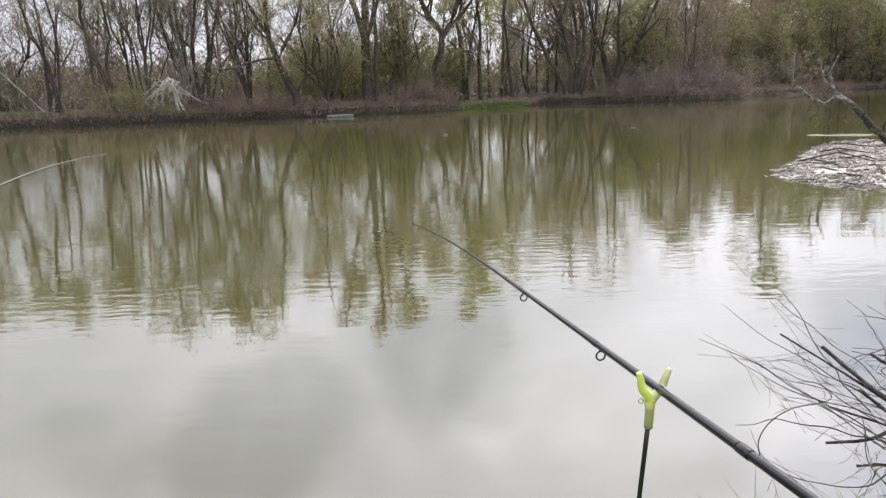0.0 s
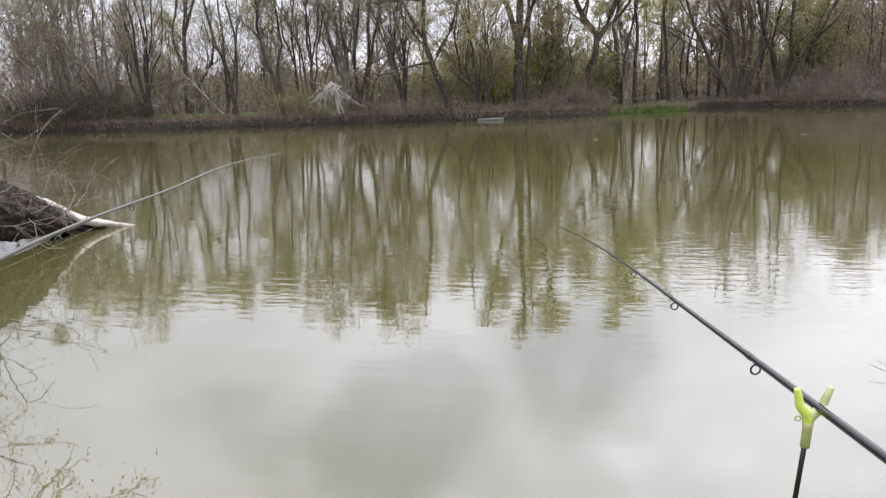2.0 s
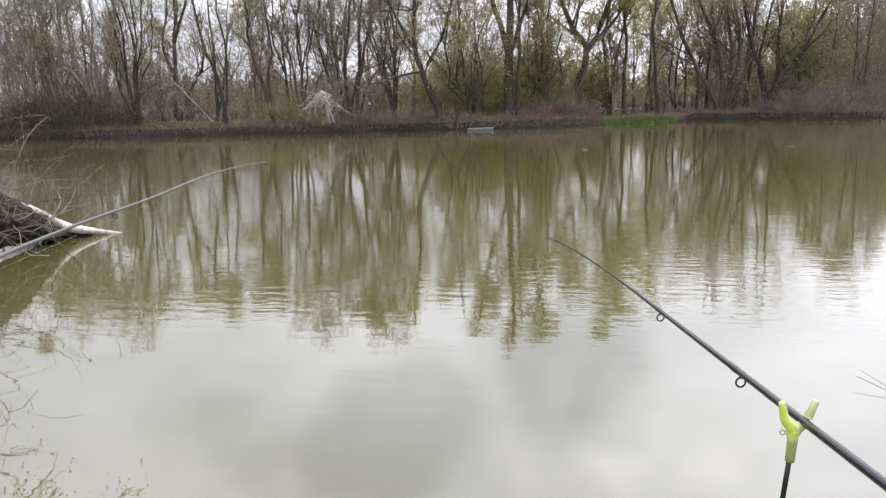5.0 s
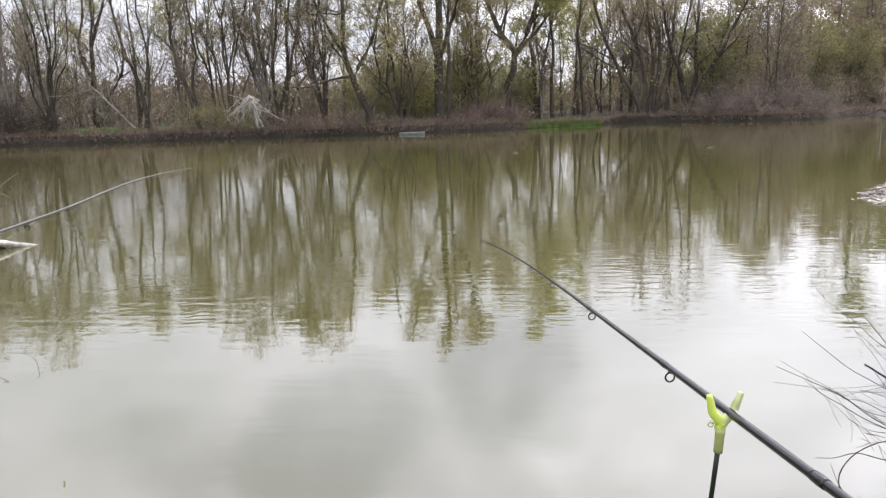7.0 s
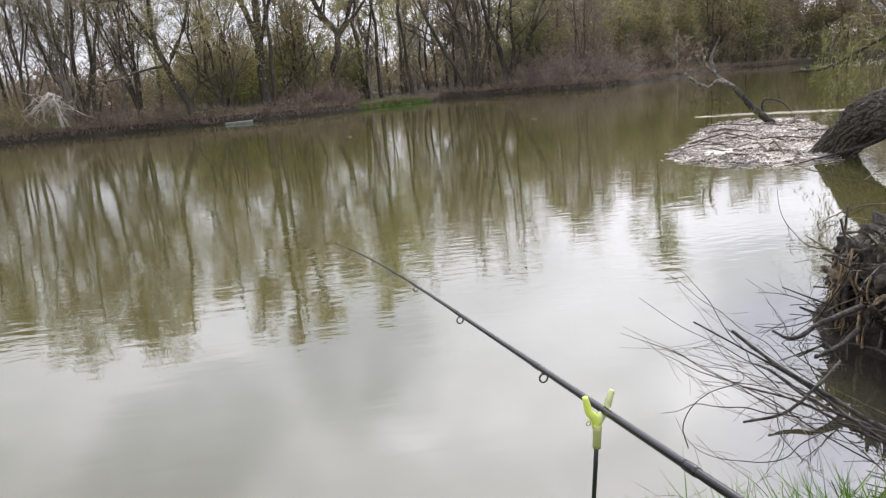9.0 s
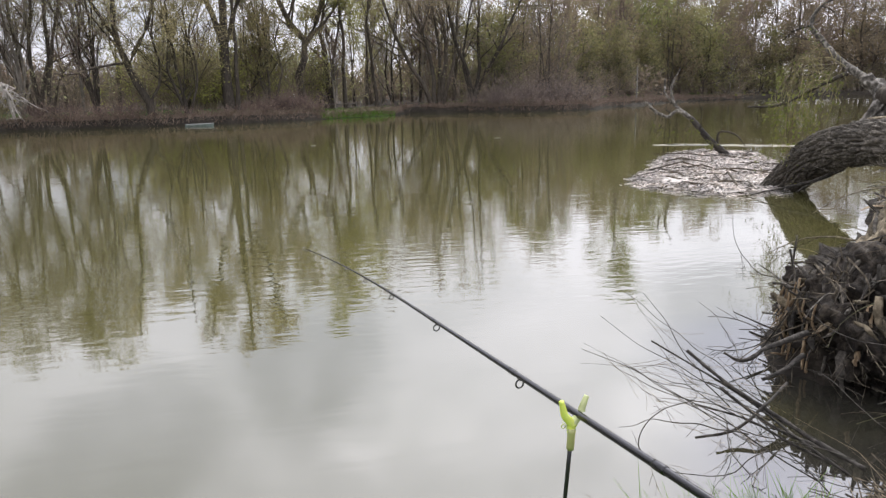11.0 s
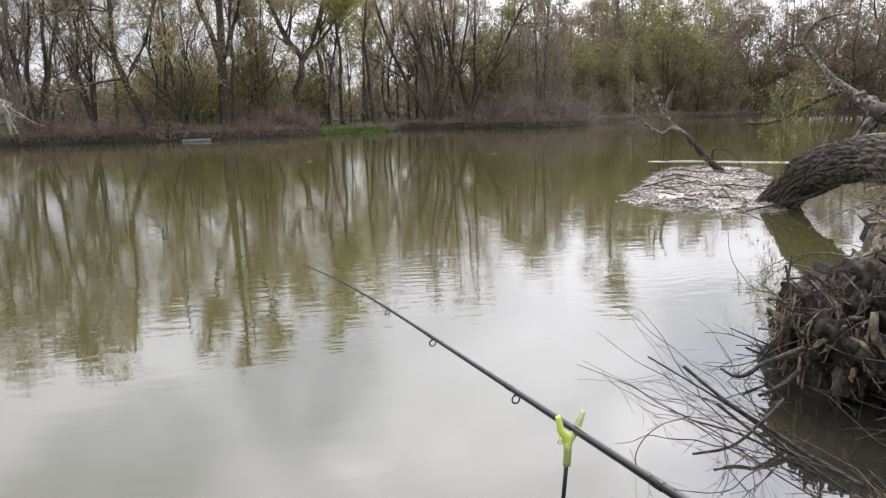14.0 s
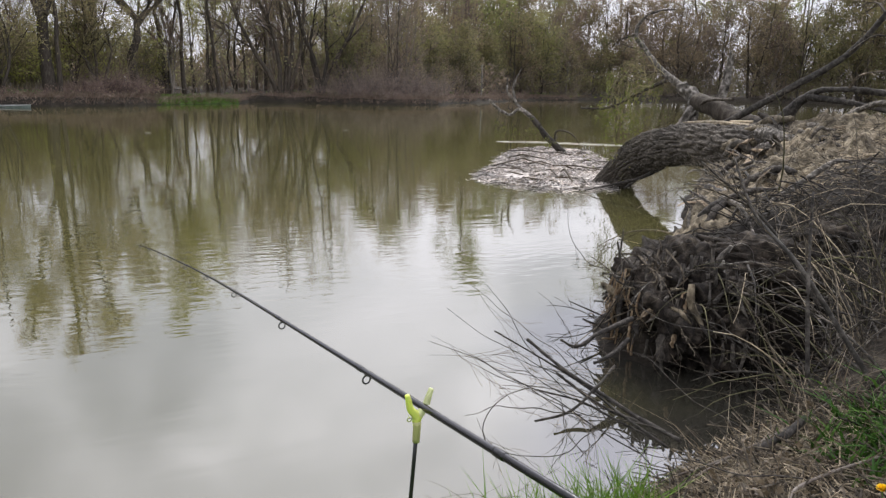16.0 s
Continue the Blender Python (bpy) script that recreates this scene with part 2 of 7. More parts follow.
M_LEAF_OLIVE = leaf_surface("olive_buds", (0.23, 0.225, 0.11), (0.34, 0.33, 0.165), (0.46, 0.43, 0.235), 0.7, 0.35)
M_LEAF_TAWNY = leaf_surface("tawny_buds", (0.25, 0.215, 0.13), (0.37, 0.32, 0.195), (0.52, 0.45, 0.28), 0.78, 0.3)
M_LEAF_GREY = leaf_surface("grey_green_buds", (0.2, 0.195, 0.115), (0.31, 0.3, 0.18), (0.43, 0.41, 0.26), 0.6, 0.3)
M_BROWN_LEAF = leaf_surface("russet_buds", (0.18, 0.14, 0.105), (0.27, 0.215, 0.165), (0.37, 0.3, 0.235), 0.45, 0.35)
M_GRASS = leaf_surface("fresh_grass", (0.055, 0.11, 0.012), (0.092, 0.175, 0.022), (0.15, 0.23, 0.04))
M_DRY = leaf_surface("dry_grass", (0.100, 0.075, 0.045), (0.165, 0.130, 0.085), (0.250, 0.210, 0.150), 0.2)
M_WOODS_OLIVE = leaf_surface("dull_olive_buds", (0.145, 0.145, 0.07), (0.225, 0.22, 0.105), (0.31, 0.295, 0.145), 0.55, 0.35)
M_WOODS_BROWN = leaf_surface("dull_brown_buds", (0.16, 0.13, 0.085), (0.235, 0.195, 0.13), (0.325, 0.27, 0.18), 0.55, 0.35)
M_WOODS_GREEN = leaf_surface("dull_green_leaves", (0.15, 0.175, 0.06), (0.22, 0.245, 0.09), (0.3, 0.32, 0.13), 0.5, 0.3)
M_RUSSET = leaf_surface("russet_dead_grass", (0.13, 0.095, 0.07), (0.2, 0.15, 0.115), (0.3, 0.23, 0.18), 0.2)
M_LITTER = rough_surface("bleached_reed", (0.124, 0.105, 0.081), (0.223, 0.198, 0.161), (0.341, 0.310, 0.267), 12, 1.5, 0.85, 0.2, 0.003, island=0.45)
M_DRYTWIG = rough_surface("dry_grey_twigs", (0.011, 0.009, 0.007), (0.064, 0.055, 0.041), (0.22, 0.195, 0.15), 20, 1.5, 0.85, 0.3, 0.002, island=0.7)
M_TRUNK = rough_surface("furrowed_bark", (0.02, 0.018, 0.015), (0.075, 0.067, 0.056), (0.21, 0.19, 0.158), 16, 0.9, 0.92, 0.8, 0.015, (2.4, 0.9, 2.4))
M_REED = rough_surface("grey_white_reed", (0.2, 0.19, 0.175), (0.44, 0.42, 0.4), (0.7, 0.68, 0.66), 12, 1.5, 0.8, 0.2, 0.003, island=0.6)
M_LIMB = rough_surface("dark_grey_limb", (0.008, 0.007, 0.006), (0.04, 0.036, 0.031), (0.13, 0.12, 0.105), 28, 3.0, 0.9, 0.9, 0.008)
M_STRAW = rough_surface("pale_straw", (0.08, 0.067, 0.047), (0.28, 0.242, 0.172), (0.54, 0.48, 0.36), 14, 1.5, 0.85, 0.2, 0.002, island=0.6)
M_WEATHER = rough_surface("weathered_limb", (0.014, 0.012, 0.01), (0.08, 0.073, 0.062), (0.38, 0.355, 0.315), 26, 3.0, 0.88, 0.9, 0.012)
M_DEADMIX = rough_surface("flaking_dead_wood", (0.014, 0.012, 0.01), (0.11, 0.1, 0.085), (0.5, 0.47, 0.43), 13, 3.0, 0.88, 0.9, 0.012)
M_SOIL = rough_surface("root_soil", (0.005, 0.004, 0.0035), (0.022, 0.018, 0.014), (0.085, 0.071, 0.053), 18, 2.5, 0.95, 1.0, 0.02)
M_ROT = rough_surface("rotten_wood", (0.05, 0.03, 0.015), (0.19, 0.135, 0.08), (0.42, 0.34, 0.23), 26, 3.0, 0.9, 0.9, 0.01, (2, 2, 0.5))


M_SPLINTER = rough_surface("splintered_wood", (0.07, 0.052, 0.034), (0.22, 0.175, 0.12), (0.48, 0.41, 0.31), 22, 3.0, 0.9, 0.8, 0.008, (3, 3, 0.6), obj_vary=0.45)
M_STEMGREEN = rough_surface("greenish_stems", (0.03, 0.03, 0.012), (0.085, 0.085, 0.04), (0.19, 0.18, 0.1), 18, 1.5, 0.8, 0.3, 0.002, obj_vary=0.3)


def ground_surface():
    m, nt, b = nodes_of("bank_ground")
    fine = noise_node(nt, 9, 6, 0.65)
    mid = noise_node(nt, 0.8, 4, 0.6)
    dry = ramp_node(nt, fine.outputs[0], [(0.3, (0.007, 0.006, 0.005)), (0.5, (0.03, 0.025, 0.019)), (0.72, (0.13, 0.11, 0.083))]).outputs[0]
    grn = ramp_node(nt, fine.outputs[0], [(0.3, (0.038, 0.085, 0.009)), (0.7, (0.088, 0.185, 0.02))]).outputs[0]
    at = nt.nodes.new("ShaderNodeAttribute"); at.attribute_name = "turf"
    k = nt.nodes.new("ShaderNodeMath"); k.operation = "MULTIPLY_ADD"; k.inputs[1].default_value = 0.5
    nt.links.new(mid.outputs[0], k.inputs[0]); nt.links.new(at.outputs["Fac"], k.inputs[2])
    f = ramp_node(nt, k.outputs[0], [(0.45, (0, 0, 0)), (0.7, (1, 1, 1))]).outputs[0]
    col = mix_rgb(nt, f, dry, grn)
    # wet soil at the waterline; the mask also paints shade under the brush
    wet_and_shade = nt.nodes.new("ShaderNodeAttribute"); wet_and_shade.attribute_name = "wet_and_shade"
    col = mix_rgb(nt, wet_and_shade.outputs["Fac"], col, (0.012, 0.01, 0.008))
    nt.links.new(col, b.inputs["Base Color"])
    b.inputs["Roughness"].default_value = 0.95
    b.inputs["Specular IOR Level"].default_value = 0.15
    bp = nt.nodes.new("ShaderNodeBump"); bp.inputs["Strength"].default_value = 0.8; bp.inputs["Distance"].default_value = 0.03
    nt.links.new(fine.outputs[0], bp.inputs["Height"]); nt.links.new(bp.outputs[0], b.inputs["Normal"])
    return m


def plain(name, col, rough=0.5, metal=0.0, vary=0.15, scale=40, bump=0.0):
    m, nt, b = nodes_of(name)
    n = noise_node(nt, scale, 3)
    c = ramp_node(nt, n.outputs[0], [(0.3, tuple(v * (1 - vary) for v in col)), (0.7, tuple(v * (1 + vary) for v in col))]).outputs[0]
    nt.links.new(c, b.inputs["Base Color"])
    b.inputs["Roughness"].default_value, b.inputs["Metallic"].default_value = rough, metal
    if bump:
        bp = nt.nodes.new("ShaderNodeBump"); bp.inputs["Strength"].default_value = bump; bp.inputs["Distance"].default_value = 0.002
        nt.links.new(n.outputs[0], bp.inputs["Height"]); nt.links.new(bp.outputs[0], b.inputs["Normal"])
    return m


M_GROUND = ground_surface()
M_LEAF_NEAR = leaf_surface("willow_leaves", (0.1, 0.12, 0.025), (0.15, 0.17, 0.04), (0.22, 0.22, 0.06), 0.4)
M_TURF = leaf_surface("lush_grass", (0.02, 0.055, 0.008), (0.04, 0.1, 0.014), (0.08, 0.15, 0.025), 0.35)
M_CARBON = plain("black_carbon", (0.003, 0.003, 0.0035), 0.2)
M_CARBON.node_tree.nodes["Principled BSDF"].inputs["Specular IOR Level"].default_value = 0.55
M_RODPALE = plain("worn_grey_carbon", (0.048, 0.044, 0.037), 0.32)
M_RING = plain("dark_steel", (0.012, 0.012, 0.012), 0.4, 0.2)
M_STICK = plain("black_steel", (0.015, 0.015, 0.015), 0.4, 0.3)
M_LINE = plain("pale_line", (0.25, 0.26, 0.16), 0.4)


def fork_plastic():
    m, nt, b = nodes_of("lime_plastic")
    n = noise_node(nt, 30, 3)
    c = ramp_node(nt, n.outputs[0], [(0.3, (0.43, 0.5, 0.07)), (0.7, (0.53, 0.6, 0.12))]).outputs[0]
    nt.links.new(c, b.inputs["Base Color"])
    b.inputs["Roughness"].default_value = 0.35
    b.inputs["Subsurface Weight"].default_value = 0.4
    b.inputs["Subsurface Radius"].default_value = (0.01, 0.012, 0.003)
    b.inputs["Subsurface Scale"].default_value = 0.5
    return m


M_FORK = fork_plastic()
M_FORKPALE = plain("pale_plastic", (0.43, 0.46, 0.22), 0.4)
M_SOCKET = plain("olive_plastic", (0.3, 0.3, 0.12), 0.45)
M_BOAT = plain("green_boat_paint", (0.13, 0.17, 0.15), 0.6, 0, 0.4, 6, 0.3)
M_BOATIN = plain("bleached_boat_boards", (0.26, 0.27, 0.25), 0.7, 0, 0.3, 8, 0.3)
M_PLANK = rough_surface("grey_plank", (0.063, 0.052, 0.042), (0.140, 0.122, 0.105), (0.224, 0.203, 0.182), 10, 1.0, 0.85, 0.4, 0.01)
M_FOAM = rough_surface("pond_scum", (0.180, 0.168, 0.120), (0.300, 0.288, 0.228), (0.420, 0.408, 0.360), 20, 2.0, 0.7, 0.3, 0.004)
M_YELLOW = plain("dandelion_yellow", (0.85, 0.6, 0.02), 0.6)


# ---- mesh tools ----
def np_mesh(name, verts, quads, mat, smooth=True):
    me = bpy.data.meshes.new(name)
    v = np.ascontiguousarray(verts, dtype=np.float32)
    q = np.ascontiguousarray(quads, dtype=np.int32)
    me.vertices.add(len(v)); me.vertices.foreach_set("co", v.ravel())
    me.loops.add(q.size); me.loops.foreach_set("vertex_index", q.ravel())
    me.polygons.add(len(q)); me.polygons.foreach_set("loop_start", np.arange(0, q.size, 4, dtype=np.int32))
    me.polygons.foreach_set("use_smooth", np.full(len(q), smooth))
    me.update(calc_edges=True)
    me.validate()
    me.materials.append(mat)
    return me


def part(name, mesh, parent=None, label=""):
    ob = new(name, mesh)
    if parent is not None:
        ob.parent = parent
    if label:
        ob["label"] = label
    return ob


def bm_mesh(name, bm, mat, smooth=True):
    me = bpy.data.meshes.new(name)
    bmesh.ops.recalc_face_normals(bm, faces=bm.faces)
    bm.to_mesh(me); bm.free()
    me.materials.append(mat)
    for p in me.polygons:
        p.use_smooth = smooth
    return me


def unit(a):
    return a / np.maximum(np.linalg.norm(a, axis=-1, keepdims=True), 1e-9)


def tubes(P, R, sides):
    """Round bars along polylines P (n, k, 3) with radii R (n, k): vertices and quads."""
    n, k, _ = P.shape
    T = unit(np.gradient(P, axis=1) if k > 2 else np.repeat(P[:, 1:] - P[:, :1], 2, 1))
    ref = np.where(np.abs(T[..., 2:3]) > 0.9, [1.0, 0, 0], [0, 0, 1.0])
    U = unit(np.cross(T, ref)); V = np.cross(T, U)
    a = np.arange(sides) / sides * 2 * np.pi
    ring = U[:, :, None] * np.cos(a)[None, None, :, None] + V[:, :, None] * np.sin(a)[None, None, :, None]
    verts = (P[:, :, None] + ring * R[:, :, None, None]).reshape(-1, 3)
    idx = np.arange(n * k * sides).reshape(n, k, sides)
    nxt = np.roll(idx, -1, axis=2)
    q = np.stack([idx[:, :-1], nxt[:, :-1], nxt[:, 1:], idx[:, 1:]], -1).reshape(-1, 4)
    return verts, q


def joined(*pairs):
    vs, qs, off = [], [], 0
    for v, q in pairs:
        vs.append(v); qs.append(q + off); off += len(v)
    return np.concatenate(vs), np.concatenate(qs)


def smooth_line(pts, k):
    """k points on a smooth curve through pts."""
    p = np.array(pts, float)
    t = np.r_[0, np.cumsum(np.linalg.norm(np.diff(p, axis=0), axis=1))]
    t /= t[-1]
    m = np.gradient(p, t, axis=0) if len(p) > 2 else np.repeat(p[1:] - p[:1], 2, 0)
    s = np.linspace(0, 1, k)
    i = np.clip(np.searchsorted(t, s, "right") - 1, 0, len(t) - 2)
    h = (t[i + 1] - t[i])[:, None]; u = ((s - t[i])[:, None]) / h
    return (2 * u**3 - 3 * u**2 + 1) * p[i] + (u**3 - 2 * u**2 + u) * h * m[i] + (-2 * u**3 + 3 * u**2) * p[i + 1] + (u**3 - u**2) * h * m[i + 1]


def along(P, u):
    """Points and directions at fractions u (n, m) of polylines P (n, k, 3)."""
    k = P.shape[1]
    f = u * (k - 1); i = np.clip(f.astype(int), 0, k - 2); w = (f - i)[..., None]
    r = np.arange(len(P))[:, None]
    a, b = P[r, i], P[r, i + 1]
    return a * (1 - w) + b * w, unit(b - a), i


def grow(rng, P, R, per, u0, u1, angle, ratio, k, up=0.3, droop=0.0, wob=0.12, thin=0.55, rmin=0.003):
    """Side branches on the branches P, R."""
    n = len(P)
    u = rng.uniform(u0, u1, (n, per))
    base, T, i = along(P, u)
    plen = np.linalg.norm(np.diff(P, axis=1), axis=2).sum(1)[:, None]
    rad = R[np.arange(n)[:, None], i] * thin
    rnd = unit(rng.normal(size=(n, per, 3)))
    side = unit(rnd - (rnd * T).sum(-1, keepdims=True) * T)
    ang = np.radians(rng.normal(angle, angle * 0.25, (n, per)))[..., None]
    d = unit(T * np.cos(ang) + side * np.sin(ang) + [0, 0, up])
    ln = plen * ratio * rng.uniform(0.6, 1.25, (n, per)) * (1.15 - 0.6 * u)
    d, base, ln, rad = d.reshape(-1, 3), base.reshape(-1, 3), ln.reshape(-1), rad.reshape(-1)
    out = [base]
    for s in range(1, k):
        d = unit(d + rng.normal(0, wob, d.shape) + [0, 0, up * 0.15 - droop])
        out.append(out[-1] + d * (ln / (k - 1))[:, None])
    Q = np.stack(out, 1)
    taper = np.linspace(1, 0.25, k)
    return Q, np.maximum(rad[:, None] * taper, rmin)


def leaves_on(rng, P, count, size, spread=0.15, hang=0.0, long=1.6):
    """Small leaf blades scattered along branches: each a folded quad."""
    n = len(P)
    pick = rng.integers(0, n, count)
    pos, T, _ = along(P[pick], rng.uniform(0.15, 1, (count, 1)))
    pos = pos[:, 0] + rng.normal(0, spread, (count, 3))
    a = unit(rng.normal(size=(count, 3)) + [0, 0, -hang])
    b = unit(np.cross(a, rng.normal(size=(count, 3))))
    s = (size * rng.uniform(0.6, 1.4, count))[:, None]
    c = np.cross(a, b)
    tip, l, r, o = pos + a * s * long, pos + a * s * 0.6 * long + b * s * 0.5 + c * s * 0.15, pos + a * s * 0.6 * long - b * s * 0.5 + c * s * 0.15, pos
    v = np.stack([o, l, tip, r], 1).reshape(-1, 3)
    return v, np.arange(count * 4).reshape(-1, 4)


def smoothstep(a, b, x):
    t = np.clip((x - a) / (b - a), 0, 1)
    return t * t * (3 - 2 * t)


def lumps(x, y, scale, seed=0):
    """Cheap smooth unevenness in the plan, about -1 to 1."""
    r = np.random.default_rng(seed)
    out = 0 * x
    for o in range(5):
        for _ in range(3):
            a, ph = r.uniform(0, 6.28, 2)
            f = scale * 1.8**o * r.uniform(0.7, 1.3)
            out = out + np.sin((x * np.cos(a) + y * np.sin(a)) * f + ph) / 1.6**o / 4
    return out


# ---- the pond and its banks ----
NEAR_EDGE = [(-60, 24), (-34, 18), (-16, 11), (-9.5, 7.5), (-7.2, 4.6), (-5.2, 2.6), (-3.2, 1.75), (-1.5, 1.65), (0, 1.72), (0.7, 1.85), (1.1, 1.97), (1.5, 1.98),
             (1.87, 2.12), (2.2, 2.2), (2.6, 2.24), (2.95, 2.36), (3.25, 2.5), (3.45, 2.75), (3.05, 3.0), (2.55, 3.05), (2.45, 3.3), (2.75, 3.75), (3.6, 4.4), (4.8, 5.5), (5.8, 6.35), (6.6, 7.3), (7.4, 8.2),
             (8.3, 8.7), (9.2, 7.8), (9.6, 5.6), (9.8, 3.2), (10.8, 0.5), (16, -3), (30, -5), (60, -4), (92, 8), (110, 24)]
FAR_EDGE = [(119, 36), (118, 48), (114, 60), (109, 71), (102, 81), (93, 89), (81, 94), (67, 92), (48, 82), (34, 67), (27, 61), (23.6, 55.4), (20, 53.4), (17, 54), (13, 57), (9.6, 59.5), (8.4, 58.6), (7.6, 55.6), (6.9, 53), (4, 50.6), (1.3, 48.2),
            (-1, 46.2), (-4.1, 44.2), (-9.5, 43.3), (-15.3, 42.2), (-21.8, 40.3), (-28, 38.3), (-37, 38.3), (-60, 40)]
POND = np.array(NEAR_EDGE + FAR_EDGE, float)


def shore_distance(x, y):
    """Metres from the water's edge, positive on land."""
    d = np.full(x.shape, 1e9); inside = np.zeros(x.shape, bool)
    for (ax, ay), (bx, by) in zip(POND, np.roll(POND, -1, 0)):
        ex, ey = bx - ax, by - ay
        t = np.clip(((x - ax) * ex + (y - ay) * ey) / (ex * ex + ey * ey), 0, 1)
        d = np.minimum(d, (x - ax - t * ex) ** 2 + (y - ay - t * ey) ** 2)
        cross = ((ay > y) != (by > y)) & (x < ex * (y - ay) / (ey if ey else 1e-9) + ax)
        inside ^= cross
    d = np.sqrt(d)
    return np.where(inside, -d, d)


def land_height(x, y):
    x, y = np.asarray(x, float), np.asarray(y, float)
    d = shore_distance(x, y)
    d = d + 0.12 * lumps(x, y, 1.4, 3) * smoothstep(60, 10, np.hypot(x, y)) + 0.25 * lumps(x, y, 0.5, 4) * smoothstep(25, 35, y)
    far = smoothstep(25, 33, y)
    right = smoothstep(1.7, 4.0, x) * smoothstep(0.2, 2.6, y + 0.25 * x) * smoothstep(13, 9, x) * (1 - far)
    bank_far = 0.46 * smoothstep(-0.02, 0.35, d) + 0.3 * smoothstep(0.5, 6, d)
    lawn = smoothstep(0.3, 1.5, x) * smoothstep(9.5, 7, x) * far
    bank_far = bank_far * (1 - 0.45 * lawn)
    bank_near = 0.2 * smoothstep(0, 0.45, d) + 0.1 * smoothstep(0.4, 2.5, d)
    bank_right = 0.55 * smoothstep(0, 0.3, d) + 0.42 * smoothstep(0.2, 1.6, d)
    z = bank_far * far + (1 - far) * (bank_near * (1 - right) + bank_right * right)
    z = z + 0.3 * np.exp(-((x - 6.9) / 1.1) ** 2 - ((y - 5.6) / 1.1) ** 2) * smoothstep(0.1, 0.9, d) - 0.35 * np.exp(-((x - 7.6) / 0.9) ** 2 - ((y - 8.0) / 0.9) ** 2) * smoothstep(0, 0.3, d)
    z = z + np.where(d > 0.1, 0.05 * lumps(x, y, 2.2, 5) * (0.3 + right + far), 0)
    return np.where(d > 0, z, -0.9 * smoothstep(0, 2.5, -d) - 0.02), d


def spaced(*runs):
    out = []
    for a, b, s in runs:
        out += list(np.arange(a, b, s))
    return np.array(out)


def build_ground():
    gx = spaced((-2500, -400, 350), (-400, -100, 50), (-100, -60, 8), (-60, -10, 1.0), (-10, -3, 0.35), (-3, 9, 0.09), (9, 40, 0.9), (40, 124, 4), (124, 400, 50), (400, 2501, 350))
    gy = spaced((-2500, -400, 350), (-400, -60, 50), (-60, -4, 4), (-4, -0.5, 0.5), (-0.5, 9, 0.09), (9, 36, 1.0), (36, 64, 0.45), (64, 110, 2), (110, 400, 40), (400, 2501, 350))
    X, Y = np.meshgrid(gx, gy, indexing="ij")
    Z, D = land_height(X, Y)
    idx = np.arange(X.size).reshape(X.shape)
    q = np.stack([idx[:-1, :-1], idx[1:, :-1], idx[1:, 1:], idx[:-1, 1:]], -1).reshape(-1, 4)
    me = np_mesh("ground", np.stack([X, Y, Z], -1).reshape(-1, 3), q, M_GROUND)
    lawn = smoothstep(0.9, 1.7, X) * smoothstep(7.2, 6.4, X) * smoothstep(48, 49, Y) * smoothstep(59, 56, Y)
    strip = 0.45 * smoothstep(2.0, 3.5, D) * smoothstep(12, 6, D) * (Y > 35) * (X < 2)
    patchy = 0.5 + 0.5 * lumps(X, Y, 1.1, 12)
    near = (0.25 + 0.35 * patchy) * smoothstep(0.0, 0.3, D) * (Y < 20) * smoothstep(1.7, 0.9, X + 0.4 * lumps(X, Y, 1.6, 13)) + 0.45 * np.exp(-((X - 2.45) / 0.4) ** 2 - ((Y - 1.45) / 0.35) ** 2)
    near = near + 0.4 * patchy * (Y < 0.6) * smoothstep(1.5, 2.5, X)
    turf = np.clip(lawn + strip + near, 0, 1)
    at = me.attributes.new("turf", "FLOAT", "POINT")
    at.data.foreach_set("value", turf.ravel().astype(np.float32))
    # wet waterline, plus a patch darkened for the shade under brush and ledge
    wet_and_shade = me.attributes.new("wet_and_shade", "FLOAT", "POINT")
    wet_and_shade.data.foreach_set("value", (smoothstep(0.17, 0.05, Z) * 0.85 * (Y > 20) + smoothstep(0.1, 0.0, Z) * 0.8 * (Y <= 20) + 0.85 * smoothstep(2.5, 2.9, X) * smoothstep(6.4, 5.4, X) * smoothstep(2.0, 2.4, Y) * smoothstep(4.1, 3.7, Y)).clip(0, 1).ravel().astype(np.float32))
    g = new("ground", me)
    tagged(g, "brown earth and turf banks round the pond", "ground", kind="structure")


def build_water():
    gx, gy = spaced((-62, -2, 4), (-2, 10, 0.2), (10, 121, 4)), spaced((-8, 0, 4), (0, 10, 0.2), (10, 106, 4))
    X, Y = np.meshgrid(gx, gy, indexing="ij")
    idx = np.arange(X.size).reshape(X.shape)
    q = np.stack([idx[:-1, :-1], idx[1:, :-1], idx[1:, 1:], idx[:-1, 1:]], -1).reshape(-1, 4)
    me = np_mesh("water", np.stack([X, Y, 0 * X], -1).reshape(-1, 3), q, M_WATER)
    # the shade under the root mass is painted into the water along that bank
    root_shade = smoothstep(-0.95, -0.25, shore_distance(X, Y)) * smoothstep(1.2, 1.6, X) * smoothstep(4.6, 3.8, Y) * smoothstep(1.2, 1.8, Y)
    at = me.attributes.new("root_shade", "FLOAT", "POINT")
    at.data.foreach_set("value", root_shade.ravel().astype(np.float32))
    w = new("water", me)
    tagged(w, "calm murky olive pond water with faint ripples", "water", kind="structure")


build_ground()
build_water()


def ground_z(x, y):
    return float(land_height(np.array([x]), np.array([y]))[0][0])


# ---- trees ----
LIFT = 0.8   # how far the feet of drawn stems reach down through the undergrowth


